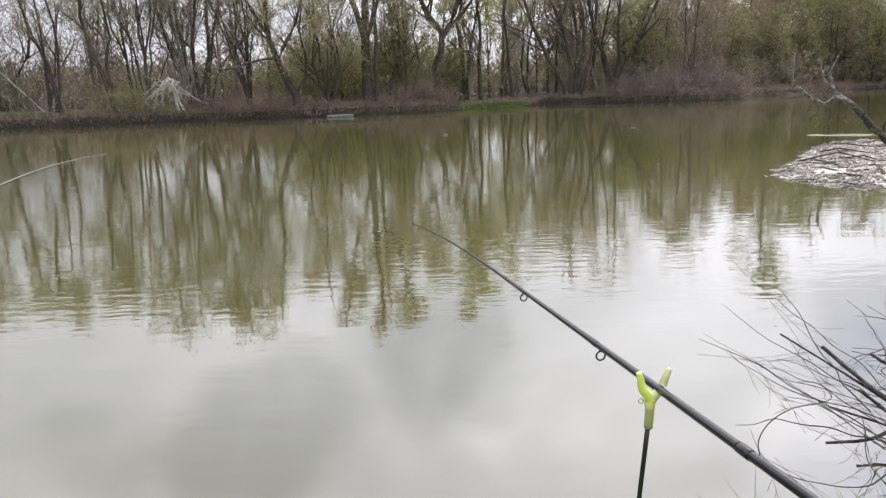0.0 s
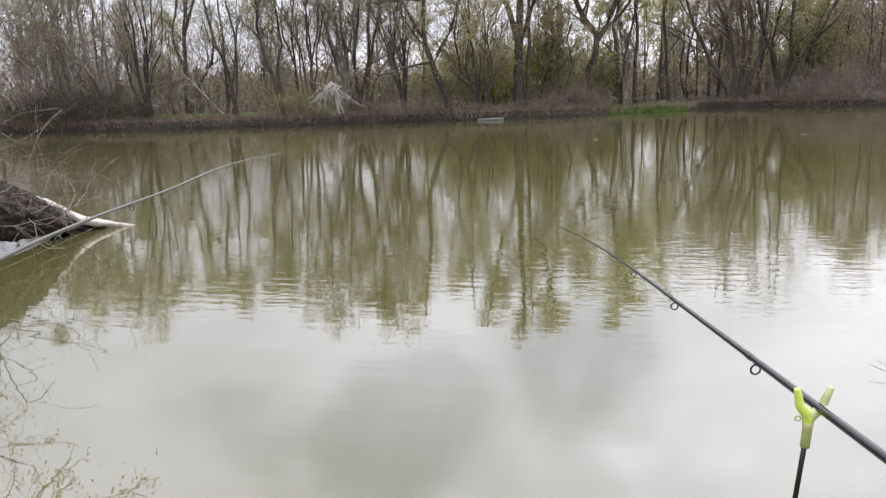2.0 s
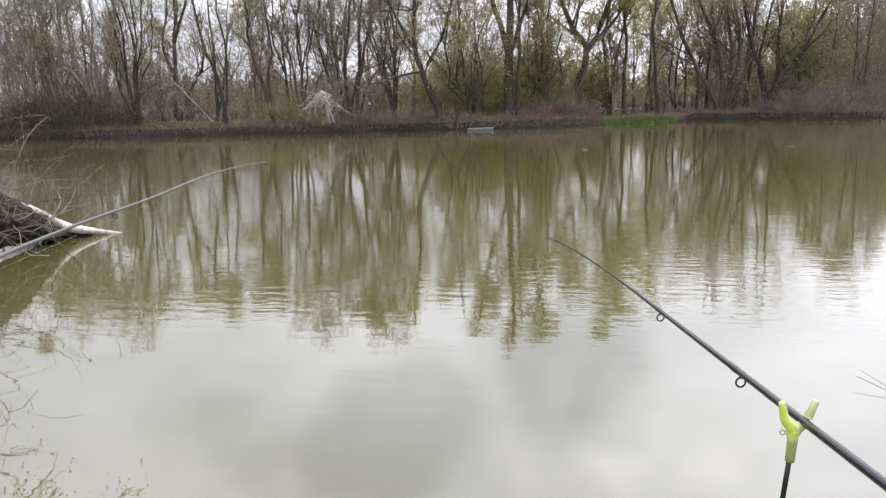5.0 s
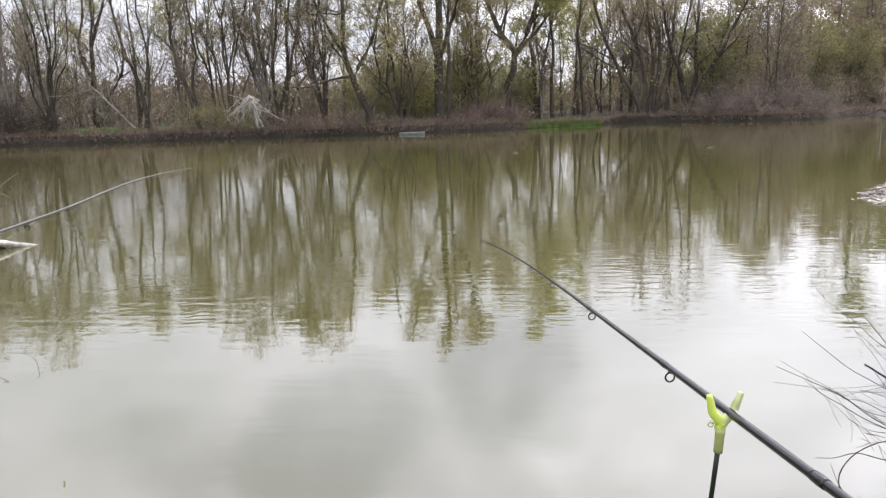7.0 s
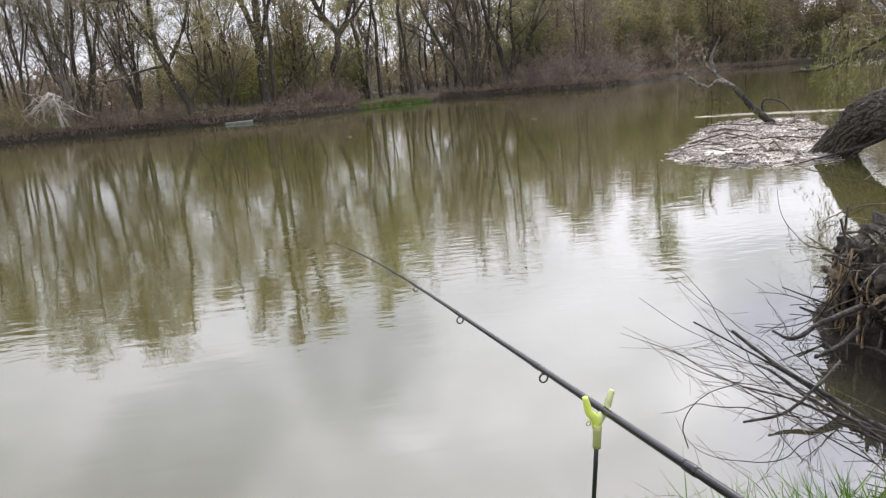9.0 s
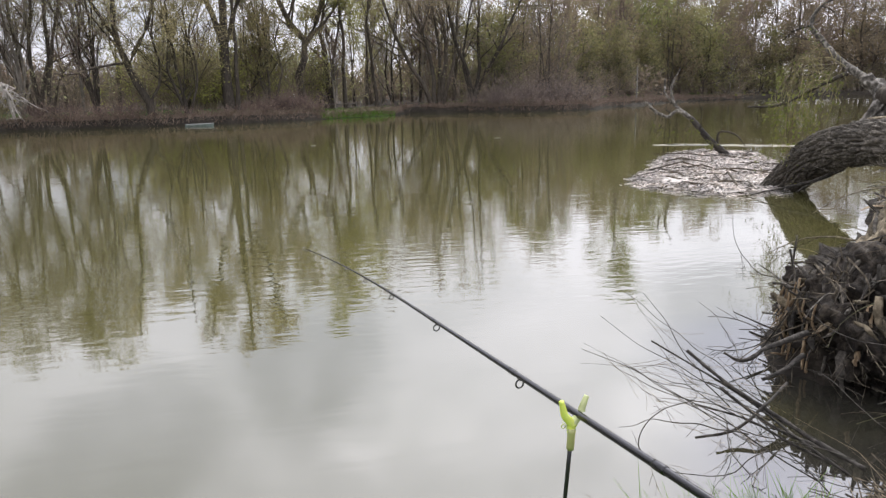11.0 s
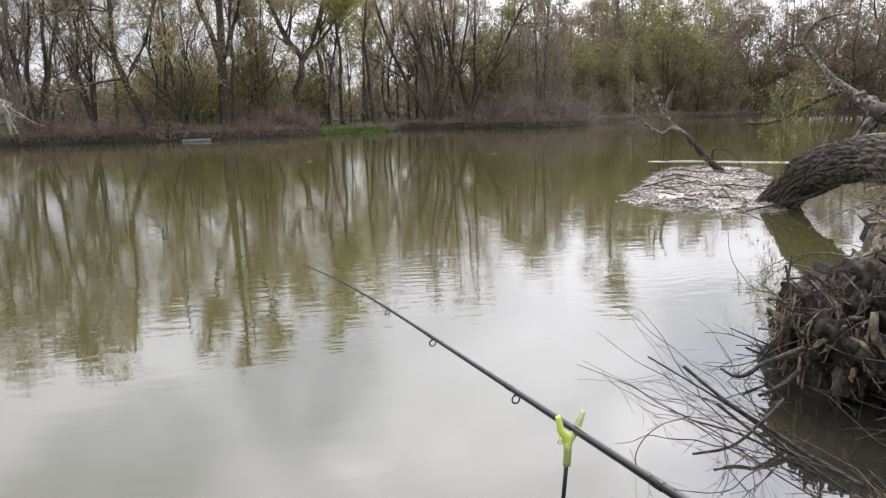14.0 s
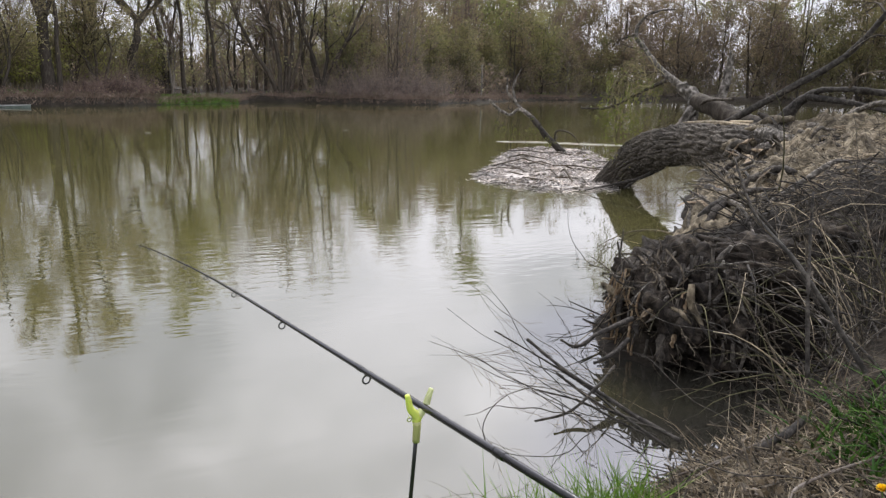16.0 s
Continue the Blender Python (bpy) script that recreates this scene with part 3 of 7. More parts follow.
def make_tree(name, seed, stems, mats, limbs=9, boughs=6, twigs=8, sprigs=0, leaf=0, leaf_size=0.07, limb_angle=42, limb_ratio=0.42, first=0.3,
              up=0.35, droop=0.0, hang=0.0, wob=0.1, thick=1.0, tk=3, fine_r=0.006, leaf_spread=0.12, crown=0):
    """A tree at the origin. stems: (dx, dy, height, radius, bend) of each stem, or its points and two radii."""
    rng = np.random.default_rng(seed)
    root = new(name)
    P, R = [], []
    for stem in stems:
        if isinstance(stem[0], list):   # drawn: points (across, up), radius at foot and tip
            across, r0, r1 = stem
            pts = [(a, rng.normal(0, 0.25) * (i > 0), b) for i, (a, b) in enumerate(across)]
            if across[-1][1] > 9.5:   # the crown goes on above
                x, y, z = pts[-1]
                pts[-1] = (x * 1.08, y, z + 1.0)
            if across[0][1] < 0.5:
                pts.insert(0, (across[0][0], 0, -0.2 - LIFT))
            P.append(smooth_line(pts, 12))
            R.append(r0 + (r1 - r0) * np.linspace(0, 1, 12) ** 0.8)
            continue
        dx, dy, h, r, bend = stem
        side = rng.normal(0, 1, 3) * bend * 0.5
        pts = [(0 + rng.normal(0, r * 0.6 if len(stems) > 1 else 0), rng.normal(0, r * 0.6 if len(stems) > 1 else 0), -0.15)]
        for s in (0.25, 0.5, 0.75, 1.0):
            sway = math.sin(s * math.pi) * bend
            pts.append((dx * s + sway * (1 if rng.random() > 0.5 else -1) + side[0] * s * (1 - s), dy * s + side[1] * s * (1 - s), h * s))
        line = smooth_line(pts, 12)
        P.append(line)
        flare = 1 + 0.3 * np.exp(-np.linspace(0, 12, 12))
        R.append(r * np.linspace(1, 0.18, 12) ** 0.9 * flare)
    P, R = np.array(P), np.array(R)
    P[:, 1:-1] += rng.normal(0, 0.05, P[:, 1:-1].shape) * [1, 1, 0]
    L1 = grow(rng, P, R, limbs, first, 0.98, limb_angle, limb_ratio, 7, up, 0, wob, 0.42 * thick, 0.012)
    L2 = grow(rng, *L1, boughs, 0.2, 1.0, 45, 0.45, 4 if tk > 2 else 3, up * 0.6, droop * 0.5, wob * 1.3, 0.6, fine_r * 1.5)
    L3 = grow(rng, *L2, twigs, 0.1, 1.0, 42, 0.55, 3 if sprigs or droop else 2, up * 0.3, droop, wob * 1.4, 0.6, fine_r)
    part("trunk", np_mesh("trunk", *joined(tubes(P, R, 8), tubes(*L1, 4)), mats[0]), root)
    fine = [tubes(*L2, 3), tubes(*L3, 3)]
    ends = L3[0]
    if sprigs:
        L4 = grow(rng, *L3, sprigs, 0.1, 1.0, 40, 0.5, 3, 0.05, droop, wob * 1.4, 0.7, 0.004)
        fine.append(tubes(*L4, 3)); ends = L4[0]
    tagged(part("twigwork", np_mesh("twigwork", *joined(*fine), mats[1], False), root), kind="stuff")
    if leaf:
        pairs = [leaves_on(rng, ends, leaf, leaf_size, leaf_spread, hang)]
        if crown:   # the top of the crown stands in fuller leaf
            pairs.append(leaves_on(rng, ends[ends[:, -1, 2] > 8.2], crown, leaf_size * 1.25, leaf_spread * 1.2, hang))
        tagged(part("foliage", np_mesh("foliage", *joined(*pairs), mats[2], False), root), kind="stuff")
    return root


def bearing(az, dist):
    a = radians(az)
    return dist * math.sin(a), dist * math.cos(a)


def set_tree(ob, az, dist, label, turn=0, scale=1.0, group="trees on the far bank"):
    x, y = bearing(az, dist)
    ob.matrix_basis = Matrix.LocRotScale((x, y, ground_z(x, y)), Euler((0, 0, radians(turn))), (scale, scale, scale * 1.09))
    return tagged(ob, label, "tree", group)


def drawn_tree(seed, x, y, z, stems, mats, label, *how, **more):
    ob = make_tree("tree", seed, stems, mats, *how, **more)
    ob.matrix_basis = pose(x, y, z)
    return tagged(ob, label, "tree", "trees on the far bank")


BARE, OLIVE, GREEN = (M_BARK, M_TWIG, M_BROWN_LEAF), (M_BARK, M_TWIG_OLIVE, M_LEAF_OLIVE), (M_BARK, M_TWIG_OLIVE, M_LEAF)


def hero_trees():
    drawn_tree(11, -4.45, 47.3, 0.7, [([(0, 0), (-0.09, 2.9), (-0.01, 5.37), (0.07, 6.75), (0.3, 13.5)], 0.42, 0.07), ([(-0.09, 4.14), (-0.48, 5.32), (-0.98, 6.81), (-2.33, 13)], 0.22, 0.05), ([(0.1, 4.31), (0.43, 5.28), (0.98, 6.7), (2.56, 13)], 0.2, 0.04), ([(0.45, 0.06), (0.57, 3.23), (0.61, 6.03), (0.67, 12)], 0.16, 0.05)],
               (M_BARK, M_TWIG, M_LEAF_TAWNY), "tall tree with a thick straight dark trunk forking high up", 9, 7, 8, 0, 4500, 0.055, 42, 0.26, 0.5, 0.25, leaf_spread=0.22, crown=4500)
    drawn_tree(18, -8.85, 45.5, 1.0, [([(0, 0), (-0.52, 1.37), (-1.05, 2.45), (-1.47, 4.22), (-1.65, 6.29), (-1.92, 11.5)], 0.27, 0.05), ([(-1.01, 2.38), (-0.53, 3.48), (-0.06, 4.32), (0.41, 5.5), (1.4, 10.5)], 0.15, 0.03), ([(-1.47, 4.04), (-2.07, 4.94), (-2.77, 6.18), (-4.2, 10)], 0.13, 0.03), ([(0, 0.07), (0.68, 2.03), (0.52, 4.13), (1.2, 7.5)], 0.12, 0.03)],
               (M_BARK, M_TWIG, M_LEAF_OLIVE), "dark crooked tree with a leaning trunk and tangled twigs", 10, 8, 9, 0, 7500, 0.055, 58, 0.32, 0.25, 0.1, leaf_spread=0.25, crown=4500)
    drawn_tree(13, 0.13, 55, 1.0, [([(0, 0), (-0.04, 2.39), (0.46, 4.31), (-0.29, 5.42), (-1.04, 6.84), (-3.15, 13.5)], 0.36, 0.05), ([(0.38, 4.23), (1.17, 5.39), (1.63, 6.7), (3.06, 13.5)], 0.24, 0.05), ([(0.94, 4.96), (1.65, 5.52), (2.28, 6.27), (4.6, 11)], 0.14, 0.03)],
               GREEN, "forked willow covered in fresh yellow-green leaves", 12, 7, 9, 0, 18000, 0.075, 55, 0.34, 0.2, 0.15, 0.06, 0.4, leaf_spread=0.3, crown=4500)
    drawn_tree(14, 2.26, 56.5, 0.9, [([(0, 0), (-0.25, 3.44), (-0.49, 4.89), (-0.17, 7.1), (0.26, 12)], 0.2, 0.04), ([(0.21, 0), (0.34, 3), (0.9, 5.43), (1.8, 10)], 0.15, 0.03), ([(1.25, 0.13), (1.18, 2.56), (1.29, 4.6), (1.02, 7.03), (0.69, 12)], 0.19, 0.04),
               ([(-0.1, 0.1), (-0.7, 0.85), (-1.6, 1.5), (-2.8, 1.2)], 0.17, 0.07), ([(-0.3, 0), (-0.9, 1.2), (-1.3, 2.1), (-1.1, 3.4)], 0.15, 0.05), ([(0.1, 0.2), (-0.3, 1.3), (-1.2, 1.7), (-2.1, 1.9)], 0.14, 0.05)],
               (M_BARK, M_TWIG, M_LEAF), "dark clump of crooked willow stems with low arching limbs", 9, 6, 8, 0, 7000, 0.07, 52, 0.34, 0.3, 0.2, leaf_spread=0.28, crown=4500)
    drawn_tree(16, 11.41, 60.5, 0.6, [([(-0.43, 0), (-1.86, 3.04), (-3.44, 6.12), (-4.03, 7.84), (-5.3, 13.5)], 0.22, 0.05), ([(-0.08, 0), (-0.19, 3.4), (-1, 6), (-1.92, 7.73), (-3.6, 14)], 0.21, 0.05), ([(0.5, 0.16), (0.86, 3.36), (0.95, 5.9), (0.64, 7.59), (-0.07, 14.5)], 0.22, 0.05), ([(0.25, 0.08), (0.49, 4.66), (-0.01, 7.62), (-0.66, 14)], 0.18, 0.04), ([(0.76, 0.07), (1.66, 3.76), (1.98, 7.1), (2.38, 13.5)], 0.18, 0.04)],
               (M_BARK, M_TWIG, M_LEAF_TAWNY), "bare willow with a fan of tall dark stems", 11, 6, 8, 0, 3600, 0.055, 50, 0.3, 0.3, 0.22, leaf_spread=0.25, crown=4500)
    drawn_tree(17, 14.64, 60, 0.5, [([(0, 0), (-0.52, 2.93), (-1.58, 5.49), (-2.12, 7.59), (-3.03, 13.5)], 0.22, 0.05), ([(-0.09, 0.09), (0.48, 2.47), (0.48, 5.39), (0.53, 7.44), (0.62, 13.5)], 0.2, 0.05), ([(0.11, 0.17), (1.41, 3.06), (2.44, 5.1), (3.71, 7.27), (5.6, 11.5)], 0.24, 0.05), ([(-0.25, 0), (-0.82, 3.78), (-0.27, 7.49), (0.26, 13)], 0.15, 0.04)],
               (M_BARK, M_TWIG, M_LEAF_TAWNY), "bare willow with one stem leaning out over the water", 11, 6, 8, 0, 3200, 0.055, 50, 0.3, 0.3, 0.22, leaf_spread=0.25, crown=4500)
    drawn_tree(19, -15.09, 46.5, 1.2, [([(-0.48, 0), (-0.97, 2.63), (-1.22, 6.26), (-1.46, 11.5)], 0.14, 0.03), ([(-0.2, 0), (-0.31, 2.97), (0.04, 6.19), (0.42, 12)], 0.16, 0.03), ([(0, 0), (0.48, 2.94), (0.93, 6.15), (1.42, 12)], 0.16, 0.03), ([(0.32, 0), (0.97, 3.28), (1.43, 6.12), (2, 11.5)], 0.15, 0.03), ([(0.6, 0.06), (1.6, 2.3), (2.6, 3.3), (4.3, 5.2)], 0.1, 0.03), ([(-0.72, 0.02), (-1.85, 2.67), (-2.45, 5.61), (-3.23, 10.5)], 0.13, 0.03)],
               (M_BARK, M_TWIG, M_LEAF_GREY), "bare tree with a dense fan of tall dark stems", 9, 6, 8, 0, 5200, 0.05, 40, 0.28, 0.25, 0.25, leaf_spread=0.25, crown=4500)
    drawn_tree(22, -29.61, 49, 0.8, [([(0, 0), (0.25, 4.12), (0.67, 6.52), (1.35, 8.06), (2.39, 12)], 0.2, 0.04), ([(-0.08, 2.09), (0.07, 5.75), (0.35, 8.12), (0.63, 12)], 0.15, 0.03), ([(0.15, 3.31), (-0.63, 4.57), (-0.33, 8.15), (-0.14, 11.5)], 0.14, 0.03), ([(0.19, 0.41), (2.36, 4.44), (2.16, 8.02), (2.03, 11.5)], 0.16, 0.03)],
               (M_BARK, M_TWIG, M_LEAF_GREY), "bare tree with several tall dark stems", 9, 7, 8, 0, 4000, 0.055, 42, 0.28, 0.3, 0.25, leaf_spread=0.25, crown=4500)
    drawn_tree(25, -34.44, 45, 1.0, [([(0, 0), (-1.17, 1.93), (-2.63, 4.32), (-3.55, 5.71), (-4.86, 7.49)], 0.11, 0.05), ([(-3.17, 5.19), (-3.38, 6.66), (-2.96, 7.77), (-3.1, 9.2)], 0.06, 0.03)],
               (M_BLEACH, M_TWIG_PALE, M_DEAD), "pale bleached dead tree leaning over the bank", 8, 5, 5, 0, 0, 0.05, 48, 0.26, 0.35, 0.05, 0.06)
    set_tree(make_tree("tree", 12, [(-2.6, 0, 9.5, 0.09, 0.4), (-0.8, 0.4, 10, 0.1, 0.4), (1.6, 0, 9, 0.08, 0.4)], (M_BARK, M_TWIG_OLIVE, M_LEAF_TAWNY), 11, 7, 9, 0, 11000, 0.06, 48, 0.42, 0.08, 0.18, 0.05, leaf_spread=0.25, crown=5000), -8.4, 46.5,
             "bushy young willow with tawny yellow opening buds")
    set_tree(make_tree("tree", 15, [(-0.4, 0, 14, 0.16, 0.3)], BARE, 12, 6, 7, 0, 500, 0.06, 48, 0.28, 0.25), 6.0, 60, "slender dark bare tree")
    set_tree(make_tree("tree", 20, [(-2.2, 0, 9.6, 0.15, 0.3), (-0.6, 0, 9, 0.12, 0.3)], (M_BARK, M_TWIG, M_LEAF_GREY), 10, 6, 8, 0, 4500, 0.055, 44, 0.34, 0.3, leaf_spread=0.25, crown=5000), -24.0, 47.5, "leaning bare tree with a thin dark trunk")
    set_tree(make_tree("tree", 21, [(-1.8, 0, 9.8, 0.15, 0.3), (0.3, 0, 9, 0.11, 0.3)], (M_BARK, M_TWIG, M_LEAF_GREY), 10, 6, 8, 0, 3500, 0.055, 40, 0.3, 0.3, leaf_spread=0.25, crown=5000), -27.8, 48.5, "leaning bare tree with two dark stems")
    set_tree(make_tree("tree", 23, [(-4.2, 0, 8, 0.09, 0.4), (-2.4, 0, 9.5, 0.1, 0.3), (-0.9, 0, 10, 0.11, 0.3), (0.6, 0, 10, 0.1, 0.3), (2.0, 0, 9, 0.1, 0.3), (3.4, 0, 8, 0.08, 0.4)], (M_BARK_GREY, M_TWIG_RED, M_LEAF_GREY), 7, 6, 8, 0, 5000, 0.05, 30, 0.3, 0.25, leaf_spread=0.25, crown=5000), -36.4, 51,
             "bushy bare willow with a broad fan of reddish-grey stems")
    set_tree(make_tree("tree", 24, [(-2.5, 0, 9, 0.1, 0.4), (-0.5, 0, 11, 0.15, 0.3), (2.0, 0, 9, 0.1, 0.4)], (M_BARK_GREY, M_TWIG, M_LEAF_GREY), 9, 7, 8, 0, 5000, 0.05, 40, 0.34, 0.2, leaf_spread=0.25, crown=5000), -40.5, 54, "grey bare tree with spreading stems")
    fan = [(-3.6, 0, 8.5, 0.07, 0.4), (-2.4, 0.3, 10, 0.08, 0.3), (-1.3, 0, 11, 0.09, 0.3), (-0.2, 0.4, 11.5, 0.09, 0.3), (0.9, 0, 11, 0.09, 0.3), (2.1, 0.2, 10, 0.08, 0.3), (3.4, 0, 8.5, 0.06, 0.4)]
    for seed, az, d, lean in ((41, -33.8, 49.5, -0.8), (42, -38.6, 53, -1.0), (43, -21.8, 47.6, 0.4), (44, -19.3, 49, 0.6), (45, -14.6, 47.5, -0.5)):
        set_tree(make_tree("tree", seed, [(dx * 0.75 + lean, dy, h, r, bd) for dx, dy, h, r, bd in fan], (M_BARK_GREY if seed in (42, 44) else M_BARK, M_TWIG_PALE, M_LEAF_GREY), 8, 6, 6, 0, 7500, 0.05, 32, 0.3, 0.2, 0.3, leaf_spread=0.28, crown=5000), az, d,
                 "bushy bare tree with a fan of upright grey stems" if seed in (42, 44) else "bushy bare tree with a fan of upright dark stems")
    set_tree(make_tree("tree", 46, [(-1.8, 0, 9.5, 0.08, 0.4), (0.3, 0.4, 10.5, 0.09, 0.4), (1.9, 0, 9, 0.08, 0.4)], (M_BARK, M_TWIG_OLIVE, M_LEAF_TAWNY), 10, 7, 8, 0, 9500, 0.06, 48, 0.42, 0.08, 0.18, 0.05, leaf_spread=0.25, crown=5000), -2.2, 50.5,
             "bushy young willow with tawny opening buds")


hero_trees()


def filler_trees():
    rng = random.Random(5)
    thin = dict(tk=2, fine_r=0.009)
    kinds = [
        (make_tree("tree", 31, [(0.4, 0.2, 12.5, 0.12, 0.3), (-1.5, 0.3, 11, 0.08, 0.3)], BARE, 12, 6, 8, 0, 500, 0.06, 50, 0.34, 0.12, 0.22, **thin), "bare brown tree with slim stems"),
        (make_tree("tree", 32, [(-0.9, 0.2, 12, 0.1, 0.4), (1.2, 0.5, 11, 0.09, 0.4)], OLIVE, 11, 6, 7, 0, 3000, 0.075, 52, 0.36, 0.08, 0.22, **thin), "slim tree with olive opening buds"),
        (make_tree("tree", 33, [(0.5, -0.3, 13, 0.11, 0.3), (-1.4, 0.2, 11, 0.09, 0.4)], GREEN, 11, 6, 7, 0, 3200, 0.08, 52, 0.36, 0.08, 0.22, **thin), "slim tree with fresh green leaves"),
        (make_tree("tree", 34, [(-2.0, 0, 9, 0.06, 0.4), (-0.8, 0.4, 10, 0.07, 0.3), (0.6, 0, 10.5, 0.07, 0.3), (2.0, 0, 9, 0.06, 0.4)], (M_BARK_GREY, M_TWIG_RED, M_BROWN_LEAF), 9, 6, 6, 0, 800, 0.06, 30, 0.3, 0.06, **thin), "fan of grey stems with reddish-brown twigs"),
        (make_tree("tree", 35, [(-1.4, 0.3, 7.5, 0.06, 0.4), (0.3, -0.3, 8, 0.07, 0.3), (1.6, 0, 7, 0.06, 0.4)], (M_BARK, M_TWIG_OLIVE, M_LEAF_OLIVE), 10, 6, 6, 0, 3000, 0.075, 44, 0.36, 0.03, **thin), "low bushy tree with olive-green buds"),
    ]
    # full rounded crowns of the woods beyond the bend
    full = dict(tk=2, fine_r=0.012, leaf_spread=0.34)
    kinds += [
        (make_tree("tree", 36, [(0.5, 0.3, 12, 0.14, 0.4), (-1.8, 0.2, 10.5, 0.1, 0.4)], (M_BARK, M_TWIG, M_WOODS_BROWN), 15, 5, 4, 0, 5000, 0.118, 62, 0.36, 0.06, 0.12, **full), "broad tree with tawny opening buds"),
        (make_tree("tree", 37, [(-0.7, 0.2, 12.5, 0.13, 0.4), (1.7, -0.4, 11, 0.1, 0.4)], (M_BARK, M_TWIG_OLIVE, M_WOODS_OLIVE), 15, 5, 4, 0, 5600, 0.118, 62, 0.38, 0.05, 0.12, **full), "broad full-crowned tree in olive bud"),
        (make_tree("tree", 38, [(0.6, 0.5, 12, 0.13, 0.3), (-1.2, -0.4, 11.5, 0.11, 0.4)], (M_BARK, M_TWIG_OLIVE, M_WOODS_GREEN), 15, 5, 4, 0, 5600, 0.118, 60, 0.36, 0.08, 0.12, **full), "full-crowned tree in fresh yellow-green leaf"),
        (make_tree("tree", 39, [(-1.8, 0, 11.5, 0.08, 0.4), (0.3, 0.4, 12.5, 0.1, 0.3), (1.9, 0.2, 11, 0.08, 0.4)], (M_BARK_GREY, M_TWIG_RED, M_WOODS_BROWN), 14, 6, 5, 0, 2600, 0.1, 46, 0.34, 0.12, 0.2, **full), "slim-stemmed tree with russet buds"),
        (make_tree("tree", 40, [(-1.6, 0.3, 6, 0.07, 0.4), (0.5, -0.4, 6.5, 0.08, 0.3), (2.0, 0.2, 5.5, 0.06, 0.4)], (M_BARK, M_TWIG, M_WOODS_OLIVE), 14, 5, 4, 0, 5200, 0.118, 66, 0.42, 0.02, 0.1, **full), "low spreading tree in olive bud"),
    ]
    pts = np.array(FAR_EDGE, float)[::-1]
    seg = np.diff(pts, axis=0)
    ln = np.linalg.norm(seg, axis=1)
    cum = np.r_[0, np.cumsum(ln)]
    used = set()
    for row, (off, step) in enumerate(((5.0, 4.6), (9.5, 5.0), (15, 6.0), (23, 7.5))):
        s = 6.0 + row * 1.7
        while s < cum[-1] - 4:
            i = min(int(np.searchsorted(cum, s, "right") - 1), len(seg) - 1)
            p = pts[i] + seg[i] * (s - cum[i]) / ln[i]
            nrm = np.array([-seg[i][1], seg[i][0]]) / ln[i]
            q = p + nrm * (off + rng.uniform(-1.5, 1.5)) + seg[i] / ln[i] * rng.uniform(-1.2, 1.2)
            az = math.degrees(math.atan2(q[0], q[1]))
            s += step * rng.uniform(0.75, 1.3) * (0.8 if az > 18 else 1.1)
            if shore_distance(np.array([q[0]]), np.array([q[1]]))[0] < 3.0 or az > 68:
                continue
            if (11 < az < 21 and rng.random() < 0.35) or (row and -16 < az < 12 and rng.random() < 0.8):
                continue
            if (row == 0 and -28 < az < -12 and rng.random() < 0.45) or (row and az <= -16 and rng.random() < 0.3):
                continue
            if az > 15:
                k = rng.choices((5, 6, 7, 8, 9, 0), (3.6, 2.4, 0.8, 3.2, 0.8, 1.0) if row else (1.8, 1.6, 0.5, 2.4, 4, 1))[0]
            elif row == 3:
                continue
            elif az > -9:
                k = rng.choices(range(5), (1.5, 2.4, 2.4, 1.5, 2.5) if row else (0, 0.6, 0.6, 1.2, 5))[0]
            else:
                k = rng.choices(range(5), (4, 1.2, 0.8, 3, 1))[0]
            dist = math.hypot(*q)
            sc = rng.uniform(0.85, 1.15) * (1.0 if az < 4 else 0.98 if az < 12 else dist / 12.5 * float(np.interp(az, (12, 17, 22, 34, 44), (0.15, 0.148, 0.141, 0.138, 0.134))))
            if k in (4, 9) and az > 12:
                sc *= 1.15
            ob, label = kinds[k]
            m = Matrix.LocRotScale((q[0], q[1], ground_z(*q)), Euler((0, 0, rng.uniform(0, 6.28))), (sc, sc, sc * rng.uniform(0.9, 1.15)))
            if k in used:
                ob = copy_thing(ob, m)
            else:
                ob.matrix_basis = m
                used.add(k)
            tagged(ob, label, "tree", "trees on the far bank")
    for k, (ob, label) in enumerate(kinds):
        if k not in used:
            x, y = bearing(-33 + 4 * k, 60 + k)
            ob.matrix_basis = pose(x, y, ground_z(x, y), 0, 0, 40 * k)
            tagged(ob, label, "tree", "trees on the far bank")
    # finer growth closing the gaps beyond the lawn point and behind the crooked tree
    for k, az, d, sc in ((1, 5.2, 68, 1.0), (2, 7.2, 70, 1.05), (1, 8.8, 72, 1.05), (3, 9.9, 67, 1.25), (1, 4.2, 71, 0.95), (3, 6.4, 73, 1.1), (1, 8.0, 76, 1.05), (0, 9.4, 71, 1.0), (2, 5.6, 79, 1.0), (5, 11.2, 74, 1.0), (1, -13, 58, 0.9), (0, -9.5, 60, 0.95), (1, -16.5, 60, 0.95)):
        x, y = bearing(az, d)
        ob = copy_thing(kinds[k][0], Matrix.LocRotScale((x, y, ground_z(x, y)), Euler((0, 0, rng.uniform(0, 6.28))), (sc * 1.1, sc * 1.1, sc)))
        tagged(ob, kinds[k][1], "tree", "trees on the far bank")


filler_trees()


